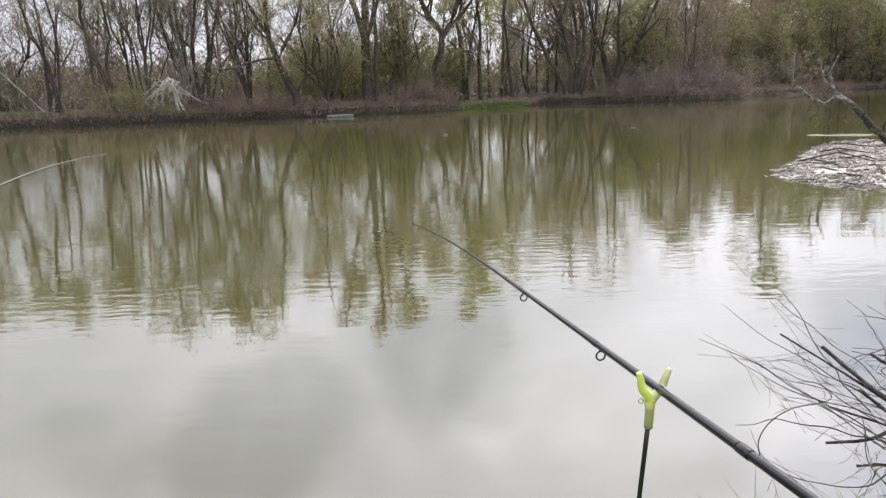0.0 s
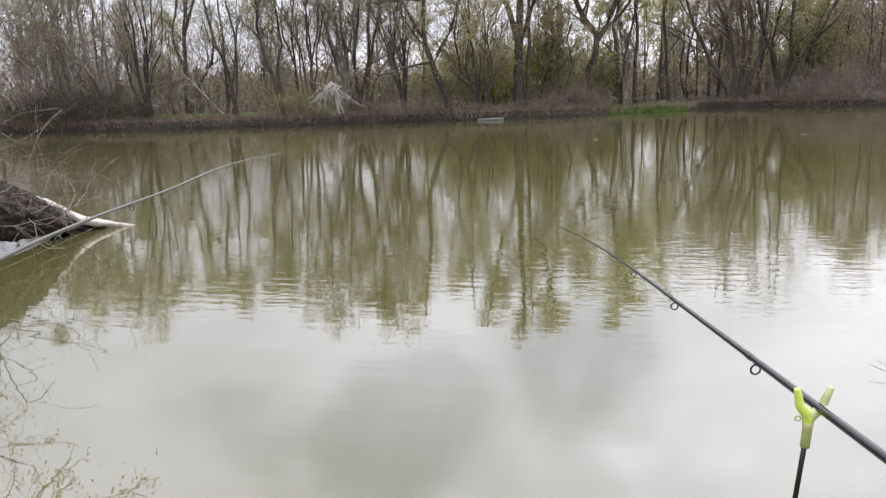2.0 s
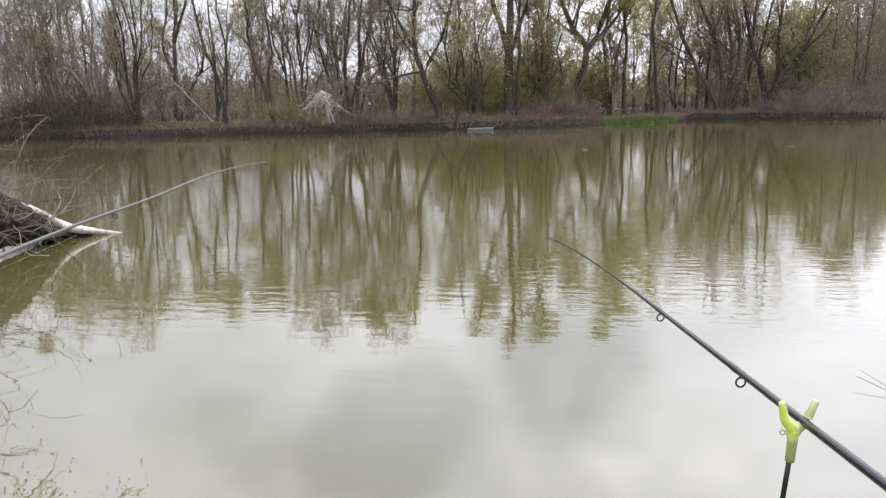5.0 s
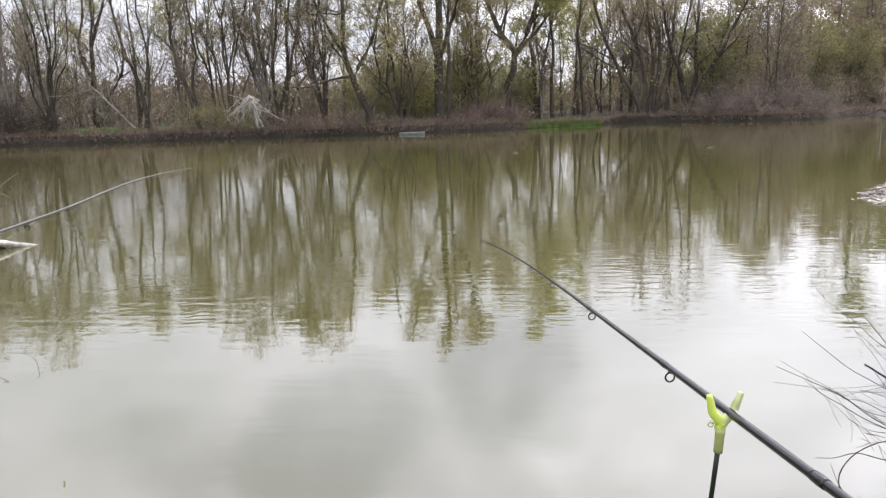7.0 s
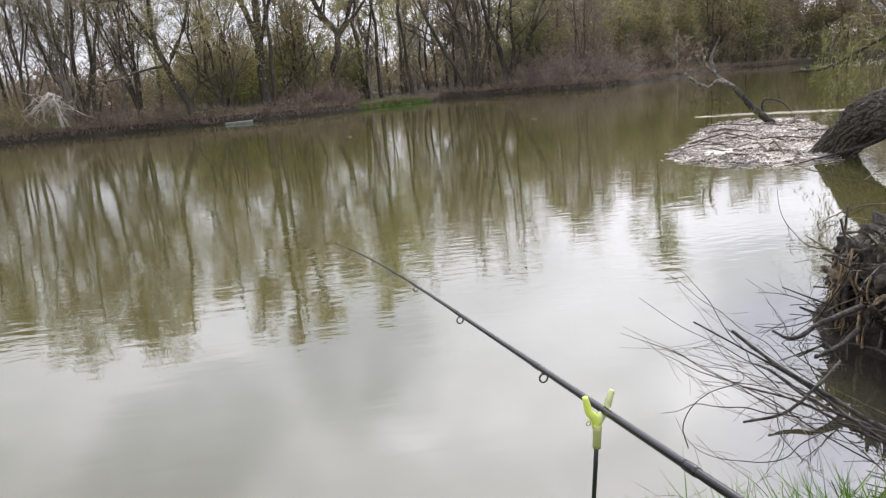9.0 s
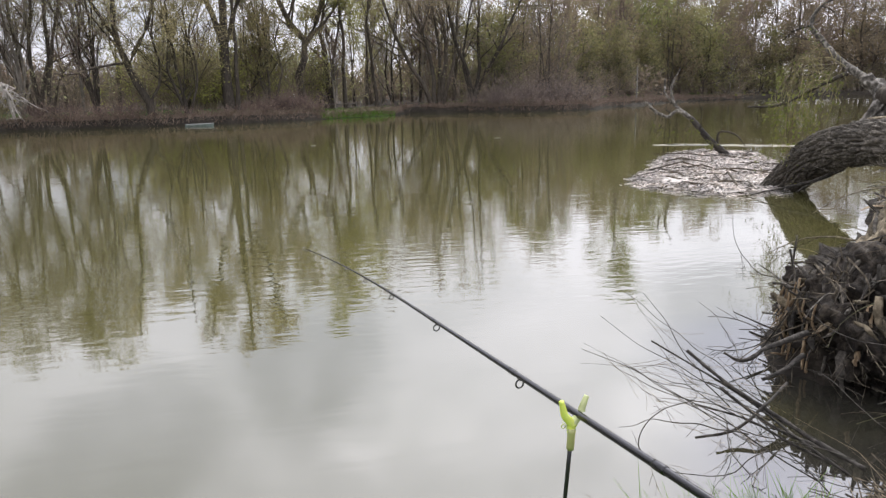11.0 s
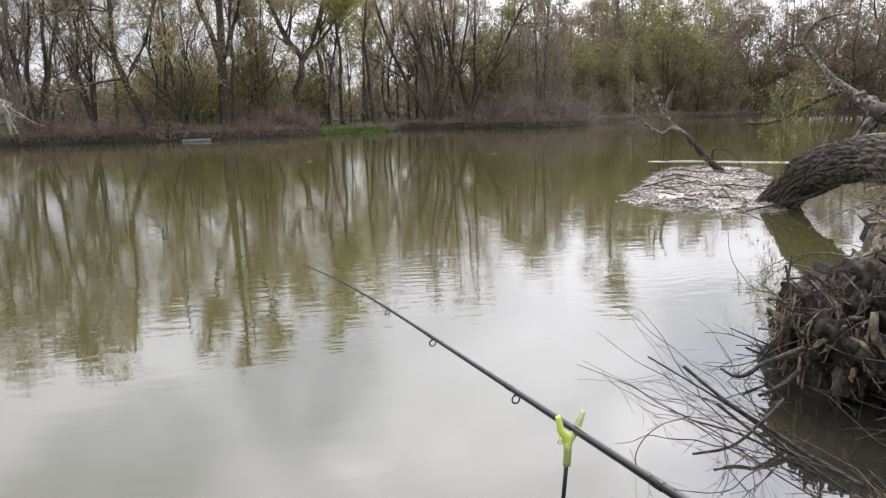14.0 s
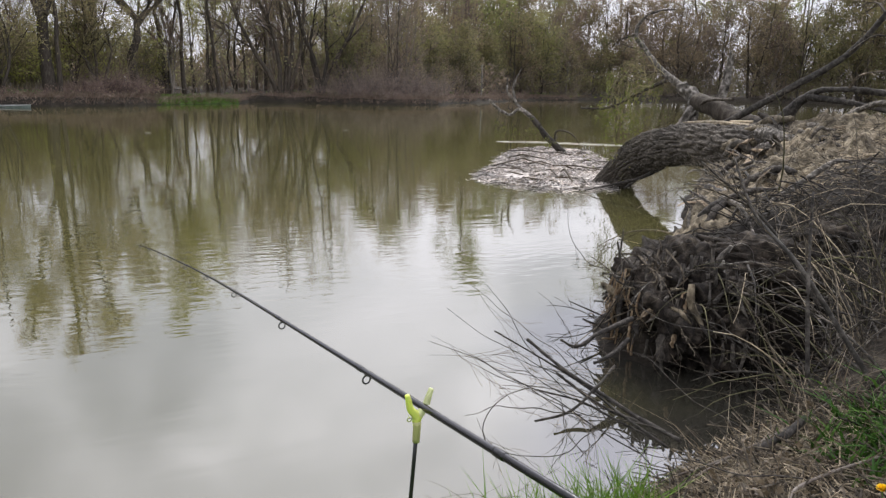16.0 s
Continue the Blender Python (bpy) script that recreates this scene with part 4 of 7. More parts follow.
# ---- undergrowth on the far bank ----
def thicket(name, seed, count, mats, where, heights, label, category, per=6, leaf=0, leaf_size=0.06, lean=0.35, arch=0.12, r=0.012, rmin=0.006):
    """Uncountable brush: arching stems with side twigs. where(rng, n) gives plan places."""
    rng = np.random.default_rng(seed)
    xy = where(rng, count)
    z, d = land_height(xy[:, 0], xy[:, 1])
    keep = d > 0.15
    xy, z = xy[keep], z[keep]
    n = len(xy)
    h = rng.uniform(*heights, n)
    if heights[1] < 0.3:   # given as a share of the distance from the near bank
        h = h * np.hypot(xy[:, 0], xy[:, 1])
    dirn = unit(np.c_[rng.normal(0, lean, (n, 2)), np.ones(n)])
    pts = [np.c_[xy, z - 0.05]]
    for s in range(4):
        pts.append(pts[-1] + dirn * (h / 4)[:, None])
        dirn = unit(dirn + rng.normal(0, 0.16, (n, 3)) + np.c_[dirn[:, :2] * arch, -arch * np.ones(n)])
    P = np.stack(pts, 1)
    R = np.linspace(1, 0.35, 5)[None] * (r * rng.uniform(0.6, 1.3, n) * np.sqrt(h / h.max()))[:, None]
    L = grow(rng, P, R, per, 0.15, 1.0, 40, 0.45, 3 if per == 6 else 2, 0.2, 0.05, 0.2, 0.6, rmin)
    pairs = [tubes(P, R, 3), tubes(*L, 3)]
    ob = new(name, np_mesh(name, *joined(*pairs), mats[0], False))
    if leaf:
        fol = part("foliage", np_mesh("foliage", *leaves_on(rng, L[0], leaf, leaf_size, 0.08), mats[1], False), ob)
        tagged(fol, kind="stuff")
    return tagged(ob, label, category, kind="stuff")


def behind_far_edge(d0, d1, s0=0.0, s1=1.0):
    """Plan places d0 to d1 metres behind a stretch of the far edge."""
    pts = np.array(FAR_EDGE + [], float)[::-1]
    seg = np.diff(pts, axis=0); ln = np.linalg.norm(seg, axis=1); cum = np.r_[0, np.cumsum(ln)]

    def where(rng, n):
        s = rng.uniform(s0, s1, n) * cum[-1]
        i = np.clip(np.searchsorted(cum, s, "right") - 1, 0, len(seg) - 1)
        p = pts[i] + seg[i] * ((s - cum[i]) / ln[i])[:, None]
        nrm = np.c_[-seg[i][:, 1], seg[i][:, 0]] / ln[i][:, None]
        off = rng.uniform(d0, d1, n)[:, None]
        return p + nrm * off + seg[i] / ln[i][:, None] * rng.normal(0, 0.3, (n, 1)) * off
    return where


def off_lawn(where):
    def inner(rng, n):
        xy = where(rng, n)
        on = (xy[:, 0] > 0.6) & (xy[:, 0] < 8.2) & (xy[:, 1] > 47) & (xy[:, 1] < 58.5)
        return xy[~on]
    return inner


thicket("undergrowth", 51, 1700, (M_TWIG_RED, M_BROWN_LEAF), off_lawn(behind_far_edge(0.3, 2.6, 0.05, 0.55)), (0.4, 1.1), "low brown brambles and dead stalks along the bank", "undergrowth", 6, 5000, 0.06, 0.6, 0.25, 0.01)
thicket("undergrowth", 56, 320, (M_TWIG, M_BROWN_LEAF), behind_far_edge(6, 16, 0.12, 0.5), (2.0, 4.6), "tall brown leafless scrub behind the bank", "undergrowth", 12, 6000, 0.12, 0.25, 0.05, 0.03, 0.014)
thicket("undergrowth", 52, 1300, (M_TWIG, M_BROWN_LEAF), off_lawn(behind_far_edge(2.5, 9, 0.03, 0.8)), (1.4, 4.0), "brown leafless scrub under the trees", "undergrowth", 10, 7000, 0.09, 0.35, 0.08, 0.018)
thicket("undergrowth", 53, 330, (M_TWIG, M_LEAF_GREY), off_lawn(behind_far_edge(7, 26, 0.03, 0.8)), (1.8, 4.2), "grey-green scrub in bud deep under the trees", "undergrowth", 9, 14000, 0.11, 0.3, 0.06, 0.028, 0.012)
thicket("far_woods", 57, 700, (M_TWIG, M_BROWN_LEAF), behind_far_edge(27, 36, 0.0, 0.7), (1.5, 4.5), "low brown scrub far behind the bank", "woods", 9, 6000, 0.25, 0.4, 0.08, 0.06, 0.035)
thicket("far_woods", 54, 700, (M_TWIG, M_BROWN_LEAF), behind_far_edge(24, 50, 0.0, 0.62), (2.0, 4.5), "hazy brown woodland far behind the bank", "woods", 9, 14000, 0.28, 0.22, 0.03, 0.06, 0.028)
thicket("undergrowth", 48, 200, (M_TWIG, M_BROWN_LEAF), behind_far_edge(5, 18, 0.03, 0.14), (3.0, 8.0), "tall grey-brown leafless scrub behind the bank", "undergrowth", 14, 5000, 0.1, 0.25, 0.04, 0.03, 0.012)
thicket("far_woods", 58, 420, (M_TWIG, M_WOODS_BROWN), behind_far_edge(16, 36, 0.43, 1.0), (0.045, 0.09), "tall hazy woodland beyond the bend of the pond", "woods", 14, 24000, 0.2, 0.2, 0.03, 0.05, 0.02)
thicket("far_woods", 59, 700, (M_TWIG, M_WOODS_OLIVE), behind_far_edge(24, 40, 0.43, 1.0), (0.02, 0.055), "dense olive scrub deep in the woods beyond the bend", "woods", 10, 22000, 0.24, 0.3, 0.05, 0.05, 0.024)
thicket("far_woods", 60, 1000, (M_TWIG, M_WOODS_OLIVE), behind_far_edge(3, 12, 0.55, 1.0), (1.5, 4.2), "dense low bushes at the foot of the woods beyond the bend", "woods", 8, 26000, 0.17, 0.45, 0.08, 0.03, 0.016)
thicket("undergrowth", 49, 150, (M_TWIG_OLIVE, M_LEAF_OLIVE), off_lawn(behind_far_edge(5, 18, 0.262, 0.33)), (2.5, 6.5), "olive bushes in bud behind the lawn", "undergrowth", 12, 7000, 0.1, 0.3, 0.06, 0.022, 0.011)
thicket("undergrowth", 50, 190, (M_TWIG_OLIVE, M_LEAF), off_lawn(behind_far_edge(4.5, 14, 0.222, 0.27)), (2.0, 5.0), "yellow-green bushes in young leaf behind the bank", "undergrowth", 12, 11000, 0.09, 0.35, 0.08, 0.02, 0.01)
thicket("far_woods", 55, 900, (M_TWIG, M_WOODS_BROWN), behind_far_edge(2, 20, 0.42, 1.0), (1.5, 5.0), "brown scrub along the edge of the woods beyond the bend", "woods", 10, 14000, 0.13, 0.25, 0.05, 0.04, 0.018)


def shrub(seed, x, y, radius, height, count, mats, label, per=9):
    def where(rng, n):
        a, q = rng.uniform(0, 6.28, n), np.sqrt(rng.uniform(0, 1, n)) * radius
        return np.c_[x + np.cos(a) * q * 1.4, y + np.sin(a) * q * 0.8]
    ob = thicket("shrub", seed, count, mats, where, (height * 0.45, height), label, "shrub", per, count * 5, 0.05, 0.5, 0.16, 0.012)
    ob["kind"] = ""
    del ob["kind"]
    return ob


def far_shrubs():
    for k, (az, d, rad, h, n) in enumerate(((17.6, 58.6, 2.4, 2.3, 200), (20.2, 60.5, 2.9, 3.0, 280), (23.2, 64, 2.4, 2.2, 180), (15.6, 60, 1.8, 1.7, 110))):
        x, y = bearing(az, d)
        shrub(60 + k, x, y, rad, h, n, (M_TWIG_PALE, M_BROWN_LEAF), "dense leafless shrub of pale grey-brown twigs")
    for k, (az, d, rad, h, n) in enumerate(((-0.6, 49.6, 1.5, 1.7, 200), (-3.0, 48.4, 1.3, 1.2, 130), (-15.2, 44.6, 2.2, 1.6, 200))):
        x, y = bearing(az, d)
        shrub(70 + k, x, y, rad, h, n, (M_TWIG_RED, M_BROWN_LEAF), "low mound of reddish-brown brambles")
    for k, (az, d, rad, h, n) in enumerate(((-38.4, 50.4, 1.9, 3.4, 240), (-41.2, 52.0, 1.8, 3.0, 220), (-35.4, 49.0, 1.3, 2.2, 120))):
        x, y = bearing(az, d)
        shrub(77 + k, x, y, rad, h, n, (M_BARK, M_BROWN_LEAF), "dark tangled leafless bush on the bank")
    x, y = bearing(-22.5, 47)
    shrub(76, x, y, 1.4, 2.6, 130, (M_TWIG_OLIVE, M_LEAF_OLIVE), "green-tinged bush coming into bud")


far_shrubs()


# ---- blades and litter ----
def blades(name, seed, xy, heights, width, mat, label, category, lean=0.35, sink=0.02):
    """Grass blades: narrow tapered strips bent over at the top."""
    rng = np.random.default_rng(seed)
    z, d = land_height(xy[:, 0], xy[:, 1])
    xy, z = xy[d > 0.02], z[d > 0.02]
    n = len(xy)
    h = rng.uniform(*heights, n)[:, None]
    a = rng.uniform(0, 6.28, n)
    w = np.c_[np.cos(a), np.sin(a), 0 * a] * width / 2
    d1 = np.c_[rng.normal(0, lean, (n, 2)), np.ones(n)]
    d2 = np.c_[d1[:, :2] * 2.2, np.ones(n) * 0.75]
    b = np.c_[xy, z - sink]
    m1, m2 = b + d1 * h * 0.5, b + d1 * h * 0.5 + d2 * h * 0.5
    v = np.stack([b - w, b + w, m1 - w * 0.8, m1 + w * 0.8, m2 - w * 0.12, m2 + w * 0.12], 1).reshape(-1, 3)
    o = np.arange(n)[:, None] * 6
    q = np.concatenate([o + [0, 1, 3, 2], o + [2, 3, 5, 4]])
    return tagged(new(name, np_mesh(name, v, q, mat, False)), label, category, kind="stuff")


def scatter(rng, x0, x1, y0, y1, n):
    return np.c_[rng.uniform(x0, x1, n), rng.uniform(y0, y1, n)]


def far_grass():
    rng = np.random.default_rng(80)
    blades("lawn_grass", 81, scatter(rng, 1.3, 6.9, 48, 57, 24000), (0.08, 0.22), 0.035, M_GRASS, "short bright green grass on the point", "grass")
    blades("bank_grass", 82, behind_far_edge(0.1, 3.5, 0.05, 0.62)(rng, 16000), (0.15, 0.5), 0.03, M_DRY, "dry tawny grass on the far bank", "grass", 0.5)
    blades("bank_grass", 84, behind_far_edge(0.02, 0.9, 0.05, 0.6)(rng, 15000), (0.12, 0.38), 0.035, M_RUSSET, "reddish-brown dead grass on the face of the far bank", "grass", 0.6)
    blades("bank_grass", 83, behind_far_edge(3.0, 7, 0.3, 0.6)(rng, 7000), (0.1, 0.3), 0.04, M_GRASS, "strip of green grass under the trees", "grass", 0.4)


far_grass()


# ---- things on the far bank ----
def line_tube(name, pts, radii, k, sides, mat, parent, label=""):
    P = smooth_line(pts, k)[None]
    R = np.interp(np.linspace(0, 1, k), np.linspace(0, 1, len(radii)), radii)[None]
    v, q = tubes(P, R, sides)
    # closed ends
    m = len(v)
    v = np.concatenate([v, P[0, :1], P[0, -1:]])
    cap = []
    for s in range(0, sides, 2):
        cap.append([m, (s + 2) % sides, s + 1, s])
        e = m - sides
        cap.append([m + 1, e + s, e + (s + 1) % sides, e + (s + 2) % sides])
    return part(name, np_mesh(name, v, np.concatenate([q, np.array(cap)]), mat), parent, label)


def box_bm(sx, sy, sz, bevel=0.01, m=Matrix()):
    bm = bmesh.new()
    bmesh.ops.create_cube(bm, size=1, matrix=m @ Matrix.Diagonal((sx, sy, sz, 1)))
    if bevel:
        bmesh.ops.bevel(bm, geom=bm.edges[:], offset=bevel, segments=1, affect="EDGES")
    return bm


def rowing_boat():
    root = new("rowing_boat")
    L, W, H = 1.75, 0.85, 0.34
    stations, ring = 13, 9
    v = []
    for shell in (0, 1):
        for i in range(stations):
            u = i / (stations - 1)
            x = (u - 0.5) * L
            w = W / 2 * (0.62 + 0.38 * math.sin(min(1, u * 1.5) * math.pi / 2)) * (1 if u < 0.6 else 1 - 0.55 * ((u - 0.6) / 0.4) ** 2)
            for j in range(ring):
                a = (j / (ring - 1) - 0.5) * 2
                yy = w * math.copysign(abs(a) ** 0.6, a)
                zz = H * abs(a) ** 3 + 0.05 * u * u
                v.append((x * (1 - 0.03 * shell), yy * (1 - 0.07 * shell), zz + 0.03 * shell * (1 - abs(a))))
    q = []
    for shell in (0, 1):
        o = shell * stations * ring
        for i in range(stations - 1):
            for j in range(ring - 1):
                a = o + i * ring + j
                q.append((a, a + ring, a + ring + 1, a + 1))
        for i, end in ((0, 0), (stations - 1, 1)):
            for j in range(0, ring // 2):
                a = o + i * ring
                q.append((a + j, a + j + 1, a + ring - 2 - j, a + ring - 1 - j))
    o = stations * ring
    for i in range(stations - 1):
        for j in (0, ring - 1):
            a = i * ring + j
            q.append((a, a + ring, o + a + ring, o + a))
    part("hull", np_mesh("hull", np.array(v), np.array(q), M_BOAT, False), root)
    for x in (-0.45, 0.2):
        part("thwart", bm_mesh("thwart", box_bm(0.2, 0.76, 0.025, 0.006, pose(x, 0, 0.27)), M_BOATIN, False), root, "bleached plank seat")
    for sy in (-1, 1):
        P = [((u - 0.5) * L, sy * W / 2 * (0.62 + 0.38 * math.sin(min(1, u * 1.5) * math.pi / 2)) * (1 if u < 0.6 else 1 - 0.55 * ((u - 0.6) / 0.4) ** 2), H + 0.05 * u * u) for u in (0, 0.25, 0.5, 0.75, 1.0)]
        line_tube("gunwale", P, [0.025, 0.025], 14, 6, M_BOATIN, root, "pale worn rim")
    root.matrix_basis = Matrix.LocRotScale((-5.75, 42.4, -0.16), Euler((0, 0, radians(4))), (0.88, 0.9, 0.75))
    tagged(root, "small pale green rowing boat moored at the bank", "boat")


def log_bench():
    root = new("bench")
    for y, z in ((0, 0.46), (0.28, 0.46)):
        part("plank", bm_mesh("plank", box_bm(2.7, 0.17, 0.07, 0.015, pose(0, y, z)), M_PLANK, False), root)
    for x in (-1.1, 1.1):
        for s in (-0.22, 0.36):
            line_tube("leg", [(x, 0.1 + s, -0.1), (x, 0.12 + s * 0.4, 0.43)], [0.06, 0.05], 4, 8, M_BARK, root)
        part("crossbar", bm_mesh("crossbar", box_bm(0.08, 0.62, 0.08, 0.01, pose(x, 0.12, 0.38)), M_BARK, False), root)
    x, y = 2.9, 56.2
    root.matrix_basis = pose(x, y, ground_z(x, y) + 0.02, 0, 0, -3)
    tagged(root, "weathered grey plank bench on the grass", "bench")


def weeping_dead_branch():
    root = new("dead_branch")
    rng = np.random.default_rng(90)
    line_tube("stem", [(0.2, 0.6, 0.1), (0.1, 0.3, 1.2), (0, 0, 2.1)], [0.085, 0.075, 0.065], 8, 7, M_BLEACH, root)
    P, R = [], []
    for k in range(13):
        a = -1.5 + 3.0 * k / 12 + rng.normal(0, 0.25)
        reach = rng.uniform(0.8, 1.7) * abs(math.sin(a)) + 0.12
        s = math.copysign(1, a)
        drop = rng.uniform(0.9, 1.9)
        pts = [(0, 0, 2.05), (s * reach * 0.28, -0.2, 2.02 - 0.3 * drop), (s * reach * 0.62, -0.4, 2.05 - 0.65 * drop), (s * reach, -0.6, 2.1 - drop)]
        P.append(smooth_line(pts, 9)); R.append(np.linspace(0.044, 0.018, 9))
    P, R = np.array(P), np.array(R)
    P[:, 1:] += rng.normal(0, 0.11, P[:, 1:].shape)
    for p, r in zip(P, R):
        part("bough", np_mesh("bough", *tubes(p[None], r[None], 5), M_BLEACH), root)
    L = grow(rng, P, R, 5, 0.2, 1, 40, 0.4, 4, -0.1, 0.1, 0.2, 0.6, 0.009)
    tagged(part("twigwork", np_mesh("twigwork", *tubes(*L, 3), M_BLEACH, False), root), kind="stuff")
    x, y = -15.9, 42.95
    root.matrix_basis = pose(x, y, ground_z(x, y) + 0.05)
    tagged(root, "bleached dead branches drooping over the bank", "dead branch")


def fallen_pale_tree():
    root = new("fallen_tree")
    rng = np.random.default_rng(91)
    lines = [[(0, -0.3), (-1.64, 1.51), (-2.54, 2.43), (-3.43, 3.45), (-4.79, 3.93), (-5.98, 4.26)], [(-2.13, 2.13), (-2.96, 1.3), (-3.44, 0.38)], [(-3.43, 3.45), (-4.64, 3.5), (-6.23, 3.35)], [(-1.64, 1.51), (-2.28, 1.17), (-1.78, 0.26)], [(-2.79, 2.72), (-3.64, 1.75), (-4.43, 0.33)]]
    P = np.array([smooth_line([(a, -0.12 * i, b) for i, (a, b) in enumerate(l)], 12) for l in lines])
    P[:, 1:] += rng.normal(0, 0.05, P[:, 1:].shape)
    R = np.array([np.linspace(r0, r1, 12) for r0, r1 in ((0.06, 0.022), (0.038, 0.016), (0.036, 0.013), (0.028, 0.012), (0.03, 0.012))])
    for k in range(5):
        part("bough" if k else "trunk", np_mesh("bough", *tubes(P[k:k + 1], R[k:k + 1], 7), M_DEAD), root)
    L = grow(rng, P, R, 9, 0.15, 1, 42, 0.3, 6, -0.1, 0.05, 0.16, 0.6, 0.014)
    L2 = grow(rng, *L, 4, 0.2, 1, 42, 0.45, 4, 0, 0.05, 0.15, 0.6, 0.008)
    tagged(part("twigwork", np_mesh("twigwork", *joined(tubes(*L, 4), tubes(*L2, 3)), M_DEAD, False), root), kind="stuff")
    root.matrix_basis = pose(-23.13, 42.3, 1.06)
    tagged(root, "pale dead tree slumped down the far bank", "fallen tree")


def pale_pole():
    root = new("dead_tree")
    x, y = 33.6, 67.6
    z = ground_z(x, y)
    line_tube("trunk", [(x, y, z - 0.1), (x + 0.03, y, z + 1.6), (x - 0.02, y, z + 3.3)], [0.085, 0.075, 0.06], 14, 8, M_DEAD, root)
    tagged(root, "bare pale dead trunk standing by the bank", "dead tree")


pale_pole()
rowing_boat()
log_bench()
weeping_dead_branch()
fallen_pale_tree()


# ---- fishing rods and rest ----
def rod_ring(parent, at, tangent, size, wire, mat=M_RING, drop=0.012):
    """A line guide under the rod: ring with a small foot."""
    t = Vector(tangent).normalized()
    down = (Vector((0, 0, -1)) - t * t.dot(Vector((0, 0, -1)))).normalized()
    side = t.cross(down)
    c = Vector(at) + down * (drop + size)
    bm = bmesh.new()
    n, m = 18, 6
    vs = [[bm.verts.new(c + (down * math.cos(a) + side * math.sin(a)) * (size + wire * math.cos(b)) + t * wire * math.sin(b))
           for b in (j / m * 6.2832 for j in range(m))] for a in (i / n * 6.2832 for i in range(n))]
    for i in range(n):
        for j in range(m):
            bm.faces.new((vs[i][j], vs[(i + 1) % n][j], vs[(i + 1) % n][(j + 1) % m], vs[i][(j + 1) % m]))
    ring = part("guide", bm_mesh("guide", bm, mat), parent)
    a = Vector(at)
    top = c - down * size
    line_tube("foot", [a + t * size * 1.6 + down * drop * 0.55, top + t * size * 0.3, top], [wire * 0.9] * 2, 6, 6, mat, ring)
    line_tube("foot", [a - t * size * 1.6 + down * drop * 0.55, top - t * size * 0.3, top], [wire * 0.9] * 2, 6, 6, mat, ring)
    return ring


def rod_line(y):
    k = y - 1.358
    return Vector((0.325 - 0.215 * k - 0.02 * max(0, y - 2) ** 2 * 0.6, y, 0.965 - 0.035 * k - 0.028 * max(0, y - 2) ** 2))


def main_rod():
    root = new("fishing_rod")
    ys = np.linspace(-0.55, 3.24, 16)
    radius = lambda y: float(np.interp(y, (-0.55, 1.02, 1.36, 1.79, 2.4, 3.24), (0.0076, 0.0067, 0.006, 0.0047, 0.0033, 0.0018)))  # noqa: E731
    line_tube("blank", [rod_line(y) for y in ys], [radius(y) for y in ys], 60, 14, M_CARBON, root, "glossy black carbon blank")
    for y0, y1, g in ((0.93, 0.955, 1.14), (1.375, 1.40, 1.08), (1.80, 1.83, 1.1)):
        line_tube("ferrule", [rod_line(y) for y in (y0, (y0 + y1) / 2, y1)], [radius(y0) * g, radius(y0) * (g + 0.06), radius(y1) * g], 8, 14, M_CARBON, root, "black joint sleeve")
    for y, s in ((1.36, 0.0088), (1.79, 0.0085), (2.14, 0.0068), (2.40, 0.006), (2.62, 0.0055), (2.80, 0.005), (2.96, 0.0046), (3.1, 0.0044), (3.23, 0.0042)):
        t = rod_line(y + 0.05) - rod_line(y - 0.05)
        rod_ring(root, rod_line(y), t, s, s * 0.17 + 0.0004, M_RING, radius(y) * 0.8 + 0.003)
    tagged(root, "black carbon fishing rod lying in a lime-green rest", "fishing rod")


def rod_rest():
    root = new("rod_rest")
    a, b, c, v = Vector((0.336, 1.152, 1.002)), Vector((0.3425, 1.15, 0.974)), Vector((0.356, 1.15, 0.957)), Vector((0.354, 1.146, 0.942))
    d, e = Vector((0.371, 1.155, 0.969)), Vector((0.387, 1.16, 1.004))
    line_tube("prong", [c + Vector((0.001, 0, -0.004)), (b + c) / 2, b, a.lerp(b, 0.4), a], [0.0082, 0.0078, 0.007, 0.006, 0.0045], 18, 12, M_FORK, root, "lime-green plastic prong")
    line_tube("prong", [c + Vector((-0.001, 0, -0.004)), (c + d) / 2, d, d.lerp(e, 0.6), e], [0.0082, 0.0076, 0.0068, 0.0058, 0.0045], 18, 12, M_FORKPALE, root, "dull olive plastic prong")
    line_tube("collar", [c + Vector((0, 0, 0.002)), c + Vector((-0.002, -0.001, -0.01)), v], [0.0085, 0.0084, 0.0078], 10, 14, M_FORK, root)
    line_tube("socket", [v + Vector((0, 0, 0.008)), v + Vector((-0.002, 0, -0.032))], [0.0074, 0.0069], 6, 14, M_SOCKET, root, "dull olive plastic socket")
    rod_ring(root, b + Vector((-0.002, 0, -0.012)), Vector((0, 1, 0.1)), 0.004, 0.0012, M_FORKPALE, 0.004)
    line_tube("stick", [v + Vector((-0.001, 0, -0.01)), v + Vector((-0.03, 0, -0.4)), v + Vector((-0.06, -0.01, -0.78))], [0.0038, 0.0038, 0.0038], 12, 10, M_STICK, root, "thin black metal stick")
    tagged(root, "lime-green plastic rod rest on a black bank stick", "rod rest")


